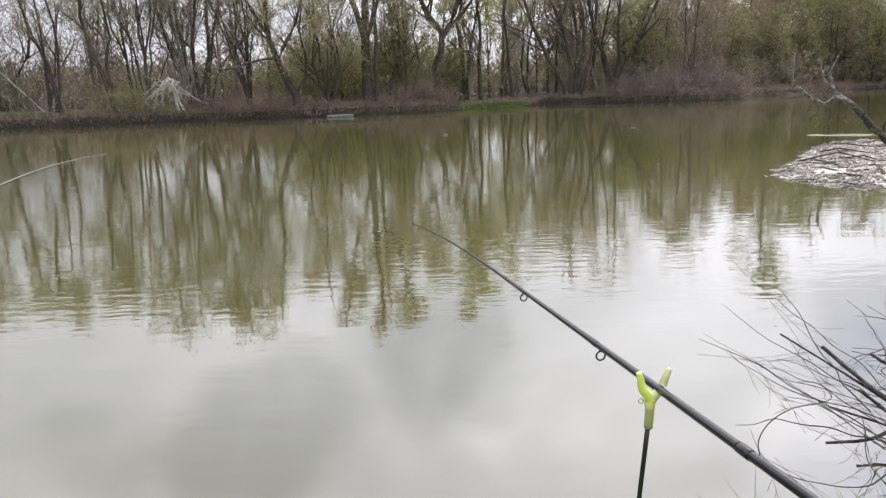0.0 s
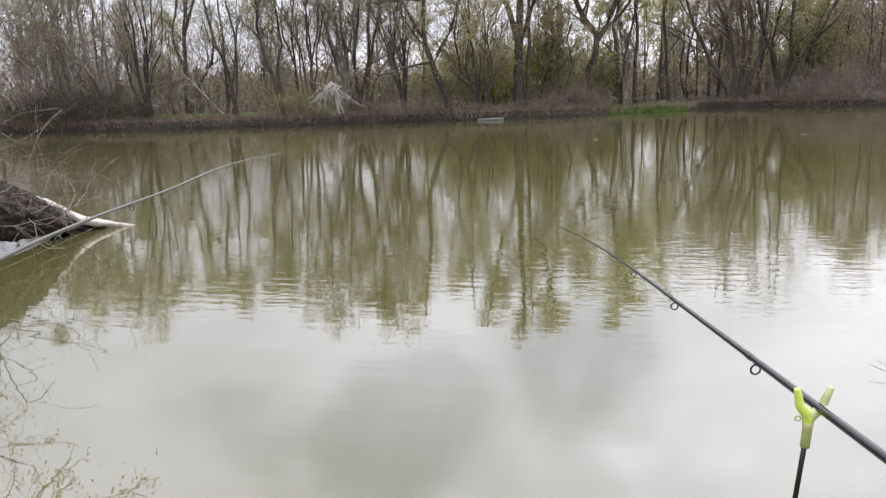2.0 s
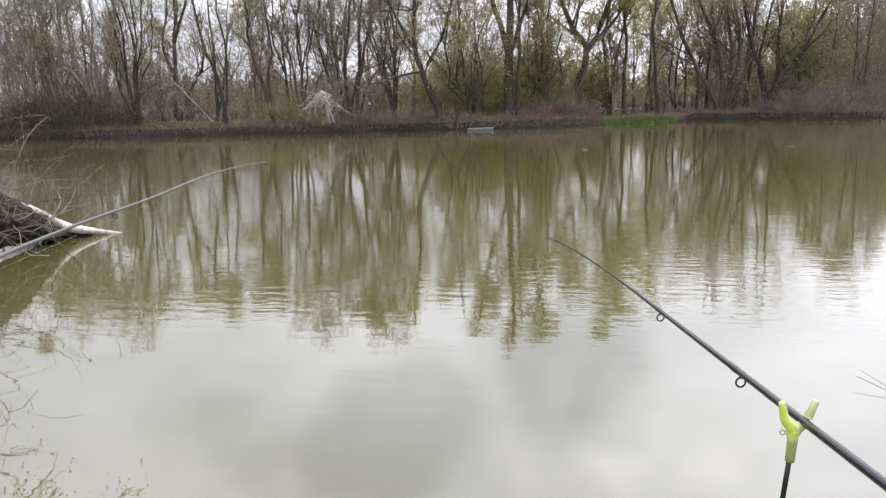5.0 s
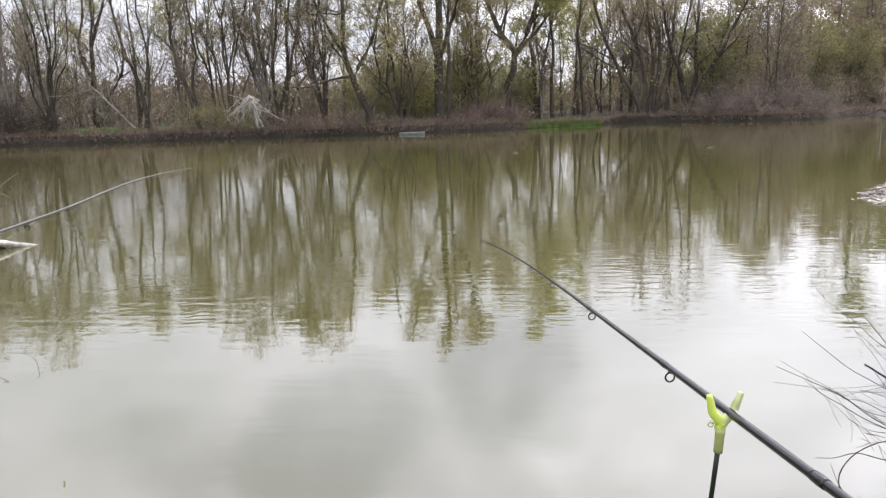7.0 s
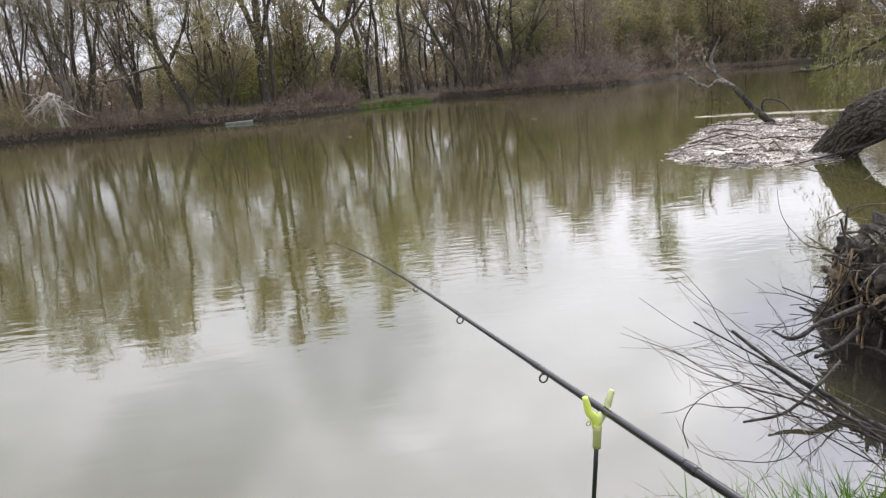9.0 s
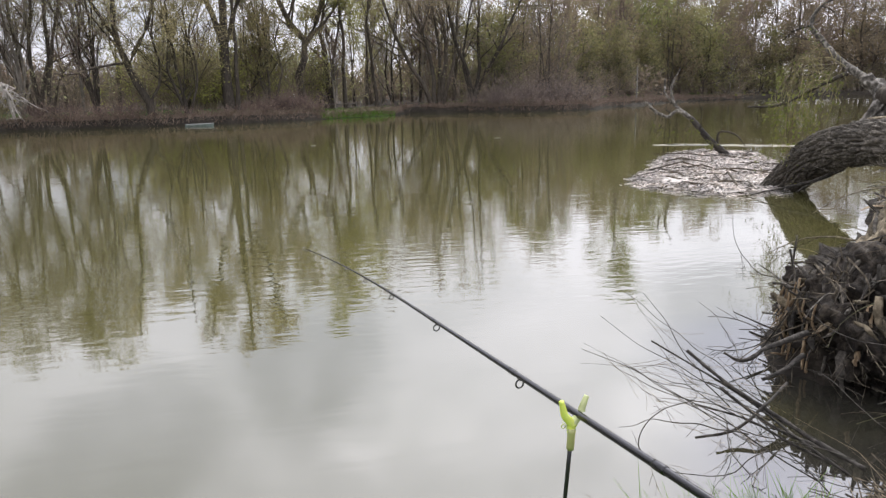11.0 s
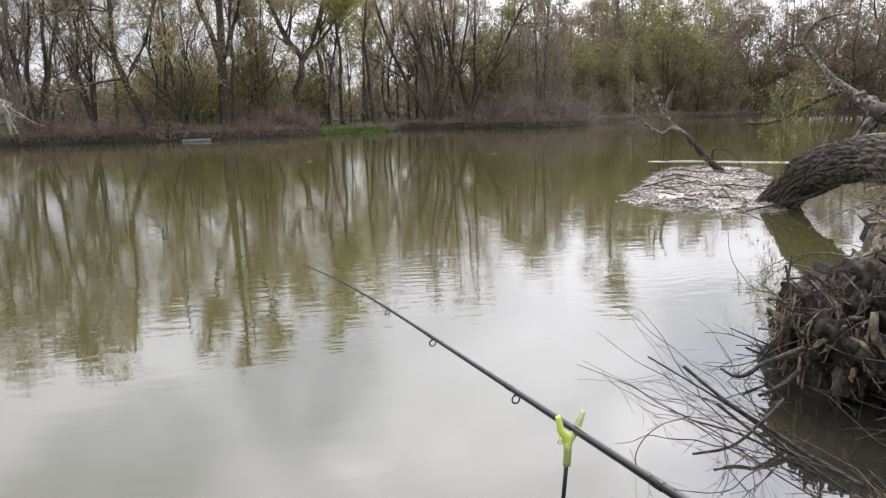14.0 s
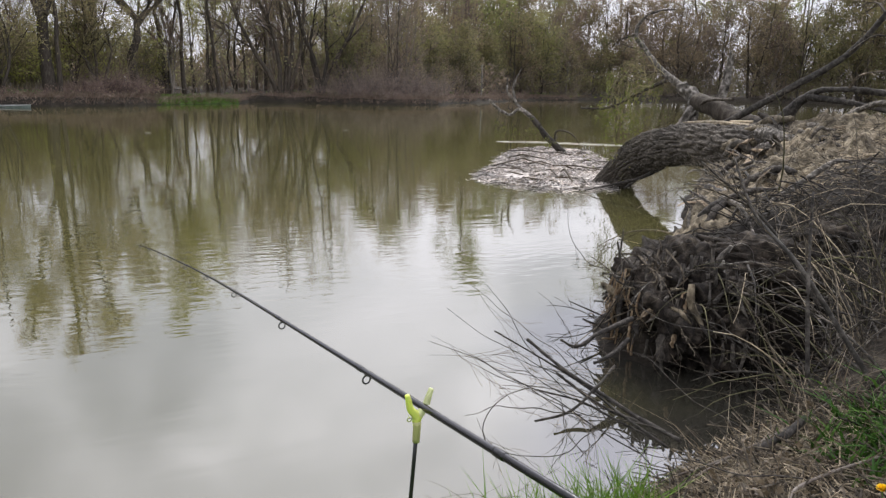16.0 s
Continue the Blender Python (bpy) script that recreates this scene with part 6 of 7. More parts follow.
def scum_streak():
    rng = np.random.default_rng(112)
    P = smooth_line([(9.9, 18.3), (10.9, 17.8), (12.0, 17.0), (13.2, 16.4), (15, 16.2)], 200)
    n = 420
    c = P[rng.integers(0, 200, n)] + np.c_[rng.normal(0, 0.12, n), rng.normal(0, 0.1, n)]
    a0 = np.arange(8) / 8 * 2 * math.pi
    v, q = [], []
    for k, (x, y) in enumerate(c):
        s = rng.uniform(0.02, 0.13)
        rad = s * rng.uniform(0.6, 1.3, 8)
        o = len(v)
        v += [(x + math.cos(t) * r_ * 1.7, y + math.sin(t) * r_ * 0.8, 0.003) for t, r_ in zip(a0, rad)]
        v += [(x + math.cos(t) * r_ * 1.2, y + math.sin(t) * r_ * 0.55, 0.012) for t, r_ in zip(a0, rad)]
        q += [(o + t, o + (t + 1) % 8, o + 8 + (t + 1) % 8, o + 8 + t) for t in range(8)]
        q += [(o + 8, o + 9, o + 10, o + 11), (o + 8, o + 11, o + 12, o + 15), (o + 12, o + 13, o + 14, o + 15)]
    root = new("scum_streak", np_mesh("scum_streak", np.array(v), np.array(q), M_FOAM))
    tagged(root, "pale streak of floating scum on the water", "scum")


def floating_fleck(x, y, s):
    rng = np.random.default_rng(int(x * 100) + 900)
    root = new("floating_scrap")
    L = np.array([[(x, y, 0.006), (x + s * 0.3, y, 0.006)]])
    part("scrap", np_mesh("scrap", *sticks(rng, np.array([[x, y], [x + s * 0.4, y + s * 0.2], [x - s * 0.3, y]]), np.full(3, 0.01), (s * 0.7, s), s * 0.1, 0.02, 6, 0.0), M_FOAM, False), root)
    tagged(root, "small pale scrap floating on the open water", "floating scrap")


debris_raft()
scum_streak()
floating_fleck(6.5, 23.5, 0.15)
floating_fleck(0.25, 22.7, 0.12)


# ---- the torn root mass and the brush on the right bank ----
def rugged_lump(size, place, seed, fine=6):
    """A crumbling clod: deep pits and sharp crests at several scales, some overhanging."""
    bm = bmesh.new()
    bmesh.ops.create_icosphere(bm, subdivisions=fine, radius=1)
    o = Vector((seed * 3.1, seed * 1.7, seed * 5.3))
    for v in bm.verts:
        p = v.co.copy()
        n = p + o
        rough = noise.fractal(n * 2.6, 0.7, 2.1, 7)
        pits = abs(noise.noise(Vector((n.x * 7, n.y * 7, n.z * 3.2))))
        k = 0.98 + 0.2 * noise.noise(n * 1.7) + 0.17 * rough - 0.22 * pits
        slip = noise.noise_vector(n * 9) * 0.07
        v.co = Vector(((p.x * k + slip.x) * size[0], (p.y * k + slip.y) * size[1], (p.z * k + slip.z) * size[2]))
    bmesh.ops.transform(bm, matrix=place, verts=bm.verts)
    return bm


def shard(c, down, wide, out, length, width, thick, rng):
    """A flat torn slab of wood: thick at the top, ragged and tapering at the foot."""
    bm = bmesh.new()
    rows = []
    for i in range(5):
        u = i / 4
        w = width * (0.75 + 0.35 * math.sin(u * 2.6)) * (1 - 0.6 * u * u) * rng.uniform(0.8, 1.2)
        t = thick * (1 - 0.7 * u)
        m = c + down * length * u + out * (0.25 * length * math.sin(u * 1.6) * rng.uniform(0.5, 1.2)) + wide * rng.normal(0, width * 0.1)
        rows.append([bm.verts.new(m + wide * x * w + out * y * t) for x, y in ((-0.5, -0.5), (-0.2, 0.4), (0.25, 0.5), (0.5, -0.3))])
    for r0, r1 in zip(rows, rows[1:]):
        for j in range(4):
            bm.faces.new((r0[j], r0[(j + 1) % 4], r1[(j + 1) % 4], r1[j]))
    bm.faces.new(rows[0][::-1]); bm.faces.new(rows[-1])
    return bm


def root_mass():
    root = new("root_mass")
    rng = np.random.default_rng(121)
    part("earth", bm_mesh("earth", rugged_lump((0.44, 0.7, 0.42), pose(3.06, 3.36, 0.22, 0, 8, -35), 0), M_SOIL), root, "dark crumbling earth")
    part("ledge", bm_mesh("ledge", rugged_lump((0.62, 0.36, 0.2), pose(3.58, 3.12, 0.46, 0, 6, -20), 2, 5), M_SOIL), root, "overhanging ledge of earth and roots")
    for x, y, z, k in ((4.15, 2.95, 0.6, 7), (4.7, 2.68, 0.68, 8), (5.2, 2.5, 0.75, 9)):
        part("ledge", bm_mesh("ledge", rugged_lump((0.46, 0.32, 0.22), pose(x, y, z, 0, 5, -28), k, 5), M_SOIL), root, "overhanging ledge of earth and roots")
    # torn slabs of wood on the face towards the pond
    for k in range(40):
        base = math.atan2(-3.3, -2.9)
        a, e = base + rng.uniform(-1.25, 0.3), rng.uniform(0.0, 0.9)
        w = Vector((math.cos(a), math.sin(a), 0))
        tilt = pose(3.06, 3.36, 0.2, 0, 8, -35)
        dl = tilt.inverted().to_3x3() @ Vector((w.x * math.cos(e), w.y * math.cos(e), math.sin(e)))
        q = tilt @ (dl * (rng.uniform(0.94, 1.04) / math.sqrt((dl.x / 0.44) ** 2 + (dl.y / 0.7) ** 2 + (dl.z / 0.42) ** 2)))
        side = Vector((-w.y, w.x, 0))
        down = (Vector((0, 0, -1)) + side * rng.normal(0, 0.9) + w * rng.uniform(-0.1, 0.35)).normalized()
        bm = shard(q, down, side, w, rng.uniform(0.05, 0.15), rng.uniform(0.02, 0.06), rng.uniform(0.008, 0.02), rng)
        part("slab", bm_mesh("slab", bm, (M_SPLINTER, M_TRUNK, M_ROT, M_LIMB, M_TRUNK)[k % 5], False), root, "torn slab of rotten wood")
    # slabs of torn wood and bark on the face
    place = pose(3.06, 3.36, 0.2, 0, 8, -35)
    inv = place.inverted().to_3x3()
    for k in range(84):
        rotten = k % 3 == 0
        base = math.atan2(-3.3, -2.9)
        a, e = base + (rng.uniform(-1.15, -0.45) if rotten else rng.uniform(-1.3, 0.9)), rng.uniform(-0.35, 0.4) if rotten else rng.uniform(-0.3, 0.85)
        dl = inv @ Vector((math.cos(a) * math.cos(e), math.sin(a) * math.cos(e), math.sin(e)))
        q = dl * (1 / math.sqrt((dl.x / 0.44) ** 2 + (dl.y / 0.7) ** 2 + (dl.z / 0.42) ** 2)) * (rng.uniform(1.04, 1.12) if rotten else rng.uniform(0.96, 1.06))
        x, y, z = place @ q
        L, w = rng.uniform(0.08, 0.26), rng.uniform(0.004, 0.009) if rotten else rng.uniform(0.006, 0.018)
        o = Vector((math.cos(a), math.sin(a), 0)) * rng.uniform(0.0, 0.03)
        s = Vector(rng.normal(0, 0.045, 3))
        pts = [Vector((x, y, z + L * 0.5)), Vector((x, y, z)) + o, Vector((x, y, z - L * 0.5)) + o * 0.4 + s]
        rough_log("root", pts, [w * 0.6, w, w * 0.2], 10, 7, w * 0.4, M_ROT if rotten else (M_TRUNK, M_LIMB)[k % 2], root, "", float(k), 9, 6, 0.03)
    for pts, r in (([(2.4, 3.05, 0.3), (2.1, 2.95, 0.28), (1.93, 2.93, 0.24), (1.88, 2.97, 0.27)], (0.015, 0.012, 0.01, 0.005)), ([(2.35, 3.0, 0.2), (2.1, 2.85, 0.19), (1.98, 2.8, 0.19)], (0.013, 0.01, 0.006)),
                   ([(2.79, 3.7, 0.37), (2.8, 3.7, 0.52), (2.81, 3.7, 0.66)], (0.007, 0.006, 0.004))):
        rough_log("root", pts, r, 24, 10, r[0] * 0.3, M_LIMB, root, "snapped dark root", 40.0, 14, 8)
    for k in range(30):
        a, e = math.atan2(-3.3, -2.9) + rng.uniform(-1.2, 0.7), rng.uniform(0.05, 1.0)
        dl = inv @ Vector((math.cos(a) * math.cos(e), math.sin(a) * math.cos(e), math.sin(e)))
        q = place @ (dl * (1 / math.sqrt((dl.x / 0.44) ** 2 + (dl.y / 0.7) ** 2 + (dl.z / 0.42) ** 2)) * rng.uniform(0.95, 1.06))
        h = Vector(rng.normal(0, 1, 3)).normalized() * rng.uniform(0.05, 0.13)
        w = rng.uniform(0.009, 0.022)
        rough_log("root_stump", [q - h, q + Vector(rng.normal(0, 0.015, 3)), q + h], [w * 0.6, w, w * 0.5], 14, 11, w * 0.6, (M_TRUNK, M_WEATHER, M_LIMB, M_TANEARTH)[k % 4], root, "broken lump of rotten root", k * 2.3, 8, 6, 0.05)
    lines = []
    for k in range(18):
        a = rng.uniform(0, 1)
        p = np.array((2.55 + 0.4 * a, 3.45 - 0.55 * a, rng.uniform(0.25, 0.65)))
        lines.append([p, p + rng.normal(0, 0.08, 3) + [-0.1, -0.1, -0.03], p + rng.normal(0, 0.12, 3) + [-0.12, -0.12, -0.2]])
    pair, _ = twig_cloud(rng, lines, 0.005, 3, 2, 0.6, -0.05, 0.1)
    P = np.array([smooth_line(p, 8) for p in lines]); R = np.linspace(0.007, 0.002, 8)[None] * np.ones((len(P), 1))
    tagged(part("root_fringe", np_mesh("root_fringe", *joined(tubes(P, R, 4), pair), M_DRYTWIG, False), root), kind="stuff")
    tagged(root, "torn-up root mass of dark earth and rotten wood", "root mass")


def fallen_twigs():
    root = new("fallen_branch")
    rng = np.random.default_rng(122)
    for pts, r in (([(1.45, 2.59, 0.46), (1.51, 2.37, 0.39), (1.57, 2.21, 0.35), (1.63, 2.03, 0.31), (1.67, 1.85, 0.3)], 0.0085),
                   ([(1.41, 2.44, 0.29), (1.52, 2.24, 0.3), (1.58, 2.07, 0.28), (1.64, 1.9, 0.27)], 0.005),
                   ([(1.28, 2.22, 0.27), (1.42, 2.19, 0.3), (1.55, 2.22, 0.36), (1.73, 2.33, 0.39)], 0.006),
                   ([(1.35, 2.71, 0.47), (1.44, 2.54, 0.42), (1.54, 2.29, 0.36), (1.58, 2.0, 0.31), (1.62, 1.86, 0.28)], 0.005),
                   ([(1.5, 2.42, 0.36), (1.6, 2.2, 0.28), (1.72, 2.0, 0.26)], 0.007)):
        rough_log("bough", [Vector(p) for p in pts], [r * 0.7, r, r], 34, 9, r * 0.4, M_LIMB, root, "dark snapped bough", r * 1000, 14, 8, 0.02)
    thin = [[(1.32, 3.16, 0.68), (1.43, 2.89, 0.54), (1.51, 2.61, 0.45), (1.58, 2.26, 0.36)], [(1.23, 2.98, 0.51), (1.34, 2.82, 0.42), (1.44, 2.53, 0.38), (1.54, 2.16, 0.34)],
            [(1.17, 2.8, 0.4), (1.27, 2.63, 0.32), (1.38, 2.46, 0.31), (1.5, 2.19, 0.34)], [(1.4, 2.9, 0.63), (1.46, 2.76, 0.5), (1.49, 2.62, 0.39), (1.49, 2.33, 0.32)],
            [(1.37, 2.69, 0.46), (1.41, 2.55, 0.36), (1.41, 2.44, 0.33), (1.25, 2.42, 0.3), (1.13, 2.37, 0.22), (1.1, 2.27, 0.17)], [(1.77, 2.92, 0.5), (1.85, 2.87, 0.37), (1.91, 2.89, 0.25)],
            [(2.2, 3.45, 0.84), (2.24, 3.45, 0.69), (2.35, 3.45, 0.55), (2.55, 3.45, 0.45)], [(1.06, 2.29, 0.29), (1.09, 2.22, 0.21), (1.19, 2.1, 0.2), (1.33, 2.01, 0.26), (1.42, 2.0, 0.32)],
            [(1.06, 2.4, 0.25), (1.18, 2.34, 0.29), (1.31, 2.21, 0.32), (1.4, 2.08, 0.34)], [(1.23, 2.2, 0.29), (1.38, 2.22, 0.36), (1.35, 2.12, 0.27), (1.35, 1.99, 0.24)],
            [(1.53, 2.23, 0.36), (1.49, 2.14, 0.28), (1.37, 1.98, 0.24)], [(1.92, 2.69, 0.31), (1.98, 2.52, 0.36), (1.86, 2.08, 0.37), (1.8, 1.71, 0.4)], [(1.44, 1.92, 0.26), (1.53, 1.8, 0.3), (1.6, 1.6, 0.34), (1.75, 1.4, 0.38)],
            [(2.03, 2.86, 0.46), (2.05, 2.72, 0.55), (2.08, 2.42, 0.52), (2.11, 2.12, 0.56), (2.2, 1.95, 0.5)]]
    for k in range(7):
        foot = np.array((1.62, 1.93, 0.29)) + rng.normal(0, 0.05, 3)
        tip = np.array((rng.uniform(1.02, 1.62), rng.uniform(2.35, 3.1), rng.uniform(0.15, 0.62)))
        mid = (foot + tip) / 2 + rng.normal(0, 0.04, 3) + [0, 0, 0.03]
        thin.append([tuple(tip), tuple((tip + mid) / 2 + rng.normal(0, 0.015, 3)), tuple(mid), tuple((foot + mid) / 2 + rng.normal(0, 0.015, 3)), tuple(foot)])
    for p in thin:
        r = rng.uniform(0.0013, 0.0023)
        fine = smooth_line(p, 9)
        fine[1:-1] += rng.normal(0, 0.006, (7, 3))
        line_tube("twig", [Vector(q) for q in fine], [r * 0.45, r, r * 1.3], 30, 5, M_LIMB, root)
    pair, _ = twig_cloud(rng, [p[:4] if len(p) > 3 else p for p in thin], 0.002, 3, 2, 0.42, 0.04, 0.02, 26, 0.0008, 0.08)
    tagged(part("twigwork", np_mesh("twigwork", *pair, M_DRYTWIG, False), root), kind="stuff")
    tagged(root, "dead branch with bare twigs lying over the water's edge", "branch")


BRUSH_TONES = (M_STRAW, M_STEMGREEN, M_DRYTWIG, M_LIMB, M_WEATHER)


def brush_pile():
    rng = np.random.default_rng(123)
    root = new("brush_pile")
    n = 760
    xy = np.c_[rng.uniform(1.9, 5.6, n), rng.uniform(1.7, 4.6, n)]
    z, d = land_height(xy[:, 0], xy[:, 1])
    ok = (d > 0.03) & (d < 1.5) & ((xy[:, 1] > 2.2) | (xy[:, 0] > 2.75)) & ((xy[:, 1] < 2.95) | (rng.random(n) < 0.06))
    xy, z, d = xy[ok][:290], z[ok][:290], d[ok][:290]
    # more stems root along the ledge over the hollow and at its foot, and arch towards the pond
    u = rng.uniform(0, 1, 100)
    rim = np.c_[2.75 + 1.7 * u + rng.normal(0, 0.1, 100), 3.0 - 0.25 * u + rng.normal(0, 0.14, 100)]
    v = rng.uniform(0.1, 1, 70)
    foot = np.c_[2.35 + 1.2 * v, 2.12 + 0.34 * v * v - rng.uniform(0, 0.12, 70)]
    xy = np.concatenate([xy, rim, foot])
    z = np.concatenate([z, rng.uniform(0.35, 0.62, 100), land_height(foot[:, 0], foot[:, 1])[0]])
    d = np.concatenate([d, np.full(170, 0.6)])
    n = len(xy)
    dirn = unit(np.c_[rng.normal(-0.5, 0.6, n), rng.normal(-0.15, 0.55, n), rng.uniform(0.15, 1.2, n)])
    ln = rng.uniform(0.5, 1.5, n) * (0.45 + 0.55 * smoothstep(0.15, 0.7, d))
    ln[-170:] *= 0.62
    dirn[-170:] = unit(dirn[-170:] + rng.normal(0, 0.5, (170, 3)))
    dirn[-170:-70] = unit(np.c_[rng.normal(-0.4, 0.5, 100), rng.normal(-0.4, 0.4, 100), rng.uniform(-0.5, 0.6, 100)])
    dirn[-70:] = unit(np.c_[rng.normal(-0.15, 0.4, 70), rng.normal(0.25, 0.3, 70), rng.uniform(0.5, 1.2, 70)])
    pts = [np.c_[xy, z - 0.03]]
    for s in range(7):
        pts.append(pts[-1] + dirn * (ln / 7)[:, None])
        dirn = unit(dirn + rng.normal(0, 0.09, (n, 3)) + [-0.02, -0.01, -0.15])
    P = np.stack(pts, 1)
    R = np.linspace(1, 0.35, 8)[None] * (0.0022 + 0.006 * rng.random(n) ** 2.5)[:, None]
    for p, r in zip(P, R):
        part("stem", np_mesh("stem", *tubes(p[None], r[None], 5), BRUSH_TONES[int(rng.choice(5, p=(0.14, 0.18, 0.3, 0.26, 0.12)))]), root)
    L = grow(rng, P[::2], R[::2], 3, 0.2, 1, 38, 0.5, 4, 0.1, 0.05, 0.15, 0.6, 0.0011)
    tagged(part("twigwork", np_mesh("twigwork", *tubes(*L, 3), M_DRYTWIG, False), root), kind="stuff")
    tagged(root, "tangle of dry grey-brown stems and twigs on the bank", "brush pile")
    # saplings
    for pts, r in (([(2.3, 1.85, 0.45), (2.33, 1.92, 0.74), (2.44, 2.04, 1.0), (2.5, 2.1, 1.15)], 0.009), ([(2.45, 1.72, 0.5), (2.42, 2.07, 0.86), (2.52, 2.4, 1.0), (2.66, 2.7, 1.23)], 0.011), ([(2.9, 2.3, 0.55), (2.75, 2.5, 0.9), (2.55, 2.8, 1.2)], 0.009)):
        root = new("sapling")
        line_tube("stem", [Vector(p) for p in pts], [r, r * 0.8, r * 0.5], 24, 8, M_LIMB, root)
        pair, _ = twig_cloud(rng, [pts[1:]], 0.005, 7, 2, 0.5, 0.3, 0, 40, 0.0012)
        tagged(part("twigwork", np_mesh("twigwork", *pair, M_DRYTWIG, False), root), kind="stuff")
        tagged(root, "thin bare grey sapling leaning on the bank", "sapling")


def bank_litter():
    rng = np.random.default_rng(124)
    far = np.c_[rng.uniform(2.4, 7.5, 7000), rng.uniform(1.5, 7.0, 7000)]
    near = np.c_[rng.uniform(1.3, 2.6, 9000), rng.uniform(0.9, 2.3, 9000)]
    xy = np.concatenate([near, far])
    z, d = land_height(xy[:, 0], xy[:, 1])
    flat = (xy[:, 1] < 2.2) & (xy[:, 0] < 2.5) & (xy[:, 0] + 0.4 * xy[:, 1] > 2.05)
    top = (d > 0.75) & (xy[:, 1] > 3.2)
    ok = (d > 0.02) & (d < 2.6)
    z = z + 0.05 * top
    straw = ok & (flat & (rng.random(len(xy)) < 0.42) | top & (rng.random(len(xy)) < 0.7))
    v, q = sticks(rng, xy[straw], z[straw] + 0.012, (0.03, 0.2), 0.0026, 0.3)
    tagged(new("litter", np_mesh("litter", v, q, M_STRAW, False)), "pale dry stalks and straw on the bank", "litter", kind="stuff")
    dark = ok & ~straw & (rng.random(len(xy)) < np.where(xy[:, 1] > 3.3, 0.22, np.where(flat, 0.2, 0.6))) & (xy[:, 0] + 0.4 * xy[:, 1] > 2.1)
    v, q = sticks(rng, xy[dark], z[dark] + 0.015, (0.06, 0.4), 0.0034, 0.35)
    tagged(new("litter", np_mesh("litter", v, q, M_DRYTWIG, False)), "dark fallen twigs on the bank", "litter", kind="stuff")
    low = np.c_[rng.uniform(2.5, 6.2, 1200), rng.uniform(2.0, 3.7, 1200)]
    zl, dl = land_height(low[:, 0], low[:, 1])
    low, zl = low[dl > 0.05], zl[dl > 0.05]
    v, q = sticks(rng, low, zl + 0.02 + 0.12 * rng.random(len(low)) ** 2, (0.15, 0.6), 0.005, 0.45)
    tagged(new("litter", np_mesh("litter", v, q, M_LIMB, False)), "dark rotting sticks heaped under the brush", "litter", kind="stuff")
    pick = ok & (flat | top) & (rng.random(len(xy)) < 0.3)
    base = np.c_[xy[pick], z[pick] + 0.008]
    L = np.stack([base, base + rng.normal(0, 0.01, base.shape)], 1)
    v, q = leaves_on(rng, L, len(base), 0.022, 0.01, 0.0, 1.5)
    tagged(new("dead_leaves", np_mesh("dead_leaves", v, q, M_DRY, False)), "curled dry brown leaves on the bank", "leaves", kind="stuff")
    chip = ok & flat & (rng.random(len(xy)) < 0.3)
    base = np.c_[xy[chip], z[chip] + 0.014]
    v, q = leaves_on(rng, np.stack([base, base + rng.normal(0, 0.01, base.shape)], 1), len(base), 0.011, 0.01, 0.0, 2.4)
    tagged(new("wood_chips", np_mesh("wood_chips", v, q, M_LITTER, False)), "pale splinters and bark chips on the bank", "litter", kind="stuff")
    for pts, r, mat in (([(1.74, 1.42), (1.86, 1.51), (2.03, 1.53), (2.26, 1.5)], 0.006, M_PLANK), ([(2.01, 1.8), (2.13, 1.79), (2.3, 1.83)], 0.017, M_LIMB), ([(1.8, 1.97), (1.99, 1.9), (2.2, 1.87), (2.6, 1.86)], 0.007, M_PLANK), ([(1.72, 1.86), (1.86, 1.88), (2.05, 1.93)], 0.005, M_PLANK)):
        st = new("fallen_stick")
        line_tube("stick", [Vector((a, b, ground_z(a, b) + 0.035 + r)) for a, b in pts], [r * 0.7, r, r * 0.8], 24, 9, mat, st)
        tagged(st, "weathered grey stick lying on the litter", "stick")


def near_grass():
    rng = np.random.default_rng(125)
    a = np.c_[rng.uniform(0.8, 1.5, 6000), rng.uniform(1.6, 2.25, 6000)]
    z, d = land_height(a[:, 0], a[:, 1])
    a = a[(d > 0.03) & (d < 0.22)][:1100]
    blades("grass", 126, a, (0.12, 0.3), 0.006, M_GRASS, "fresh green grass at the water's edge", "grass", 0.25)
    b = np.c_[rng.normal(2.47, 0.17, 1100), rng.normal(1.5, 0.15, 1100)]
    b = b[b[:, 0] > 2.1]
    blades("grass", 127, b, (0.05, 0.15), 0.014, M_TURF, "lush green grass clump on the bank", "grass", 0.5)
    c = np.c_[rng.uniform(-6, 1.15, 4000), rng.uniform(-1.5, 1.9, 4000)]
    blades("grass", 128, c, (0.04, 0.1), 0.006, M_GRASS, "short grass on the near bank", "grass", 0.4)
    e = np.c_[rng.uniform(1.3, 2.6, 260), rng.uniform(1.2, 2.4, 260)]
    blades("grass", 129, e, (0.1, 0.3), 0.005, M_DRY, "dry straw-coloured grass on the bank", "grass", 0.6)


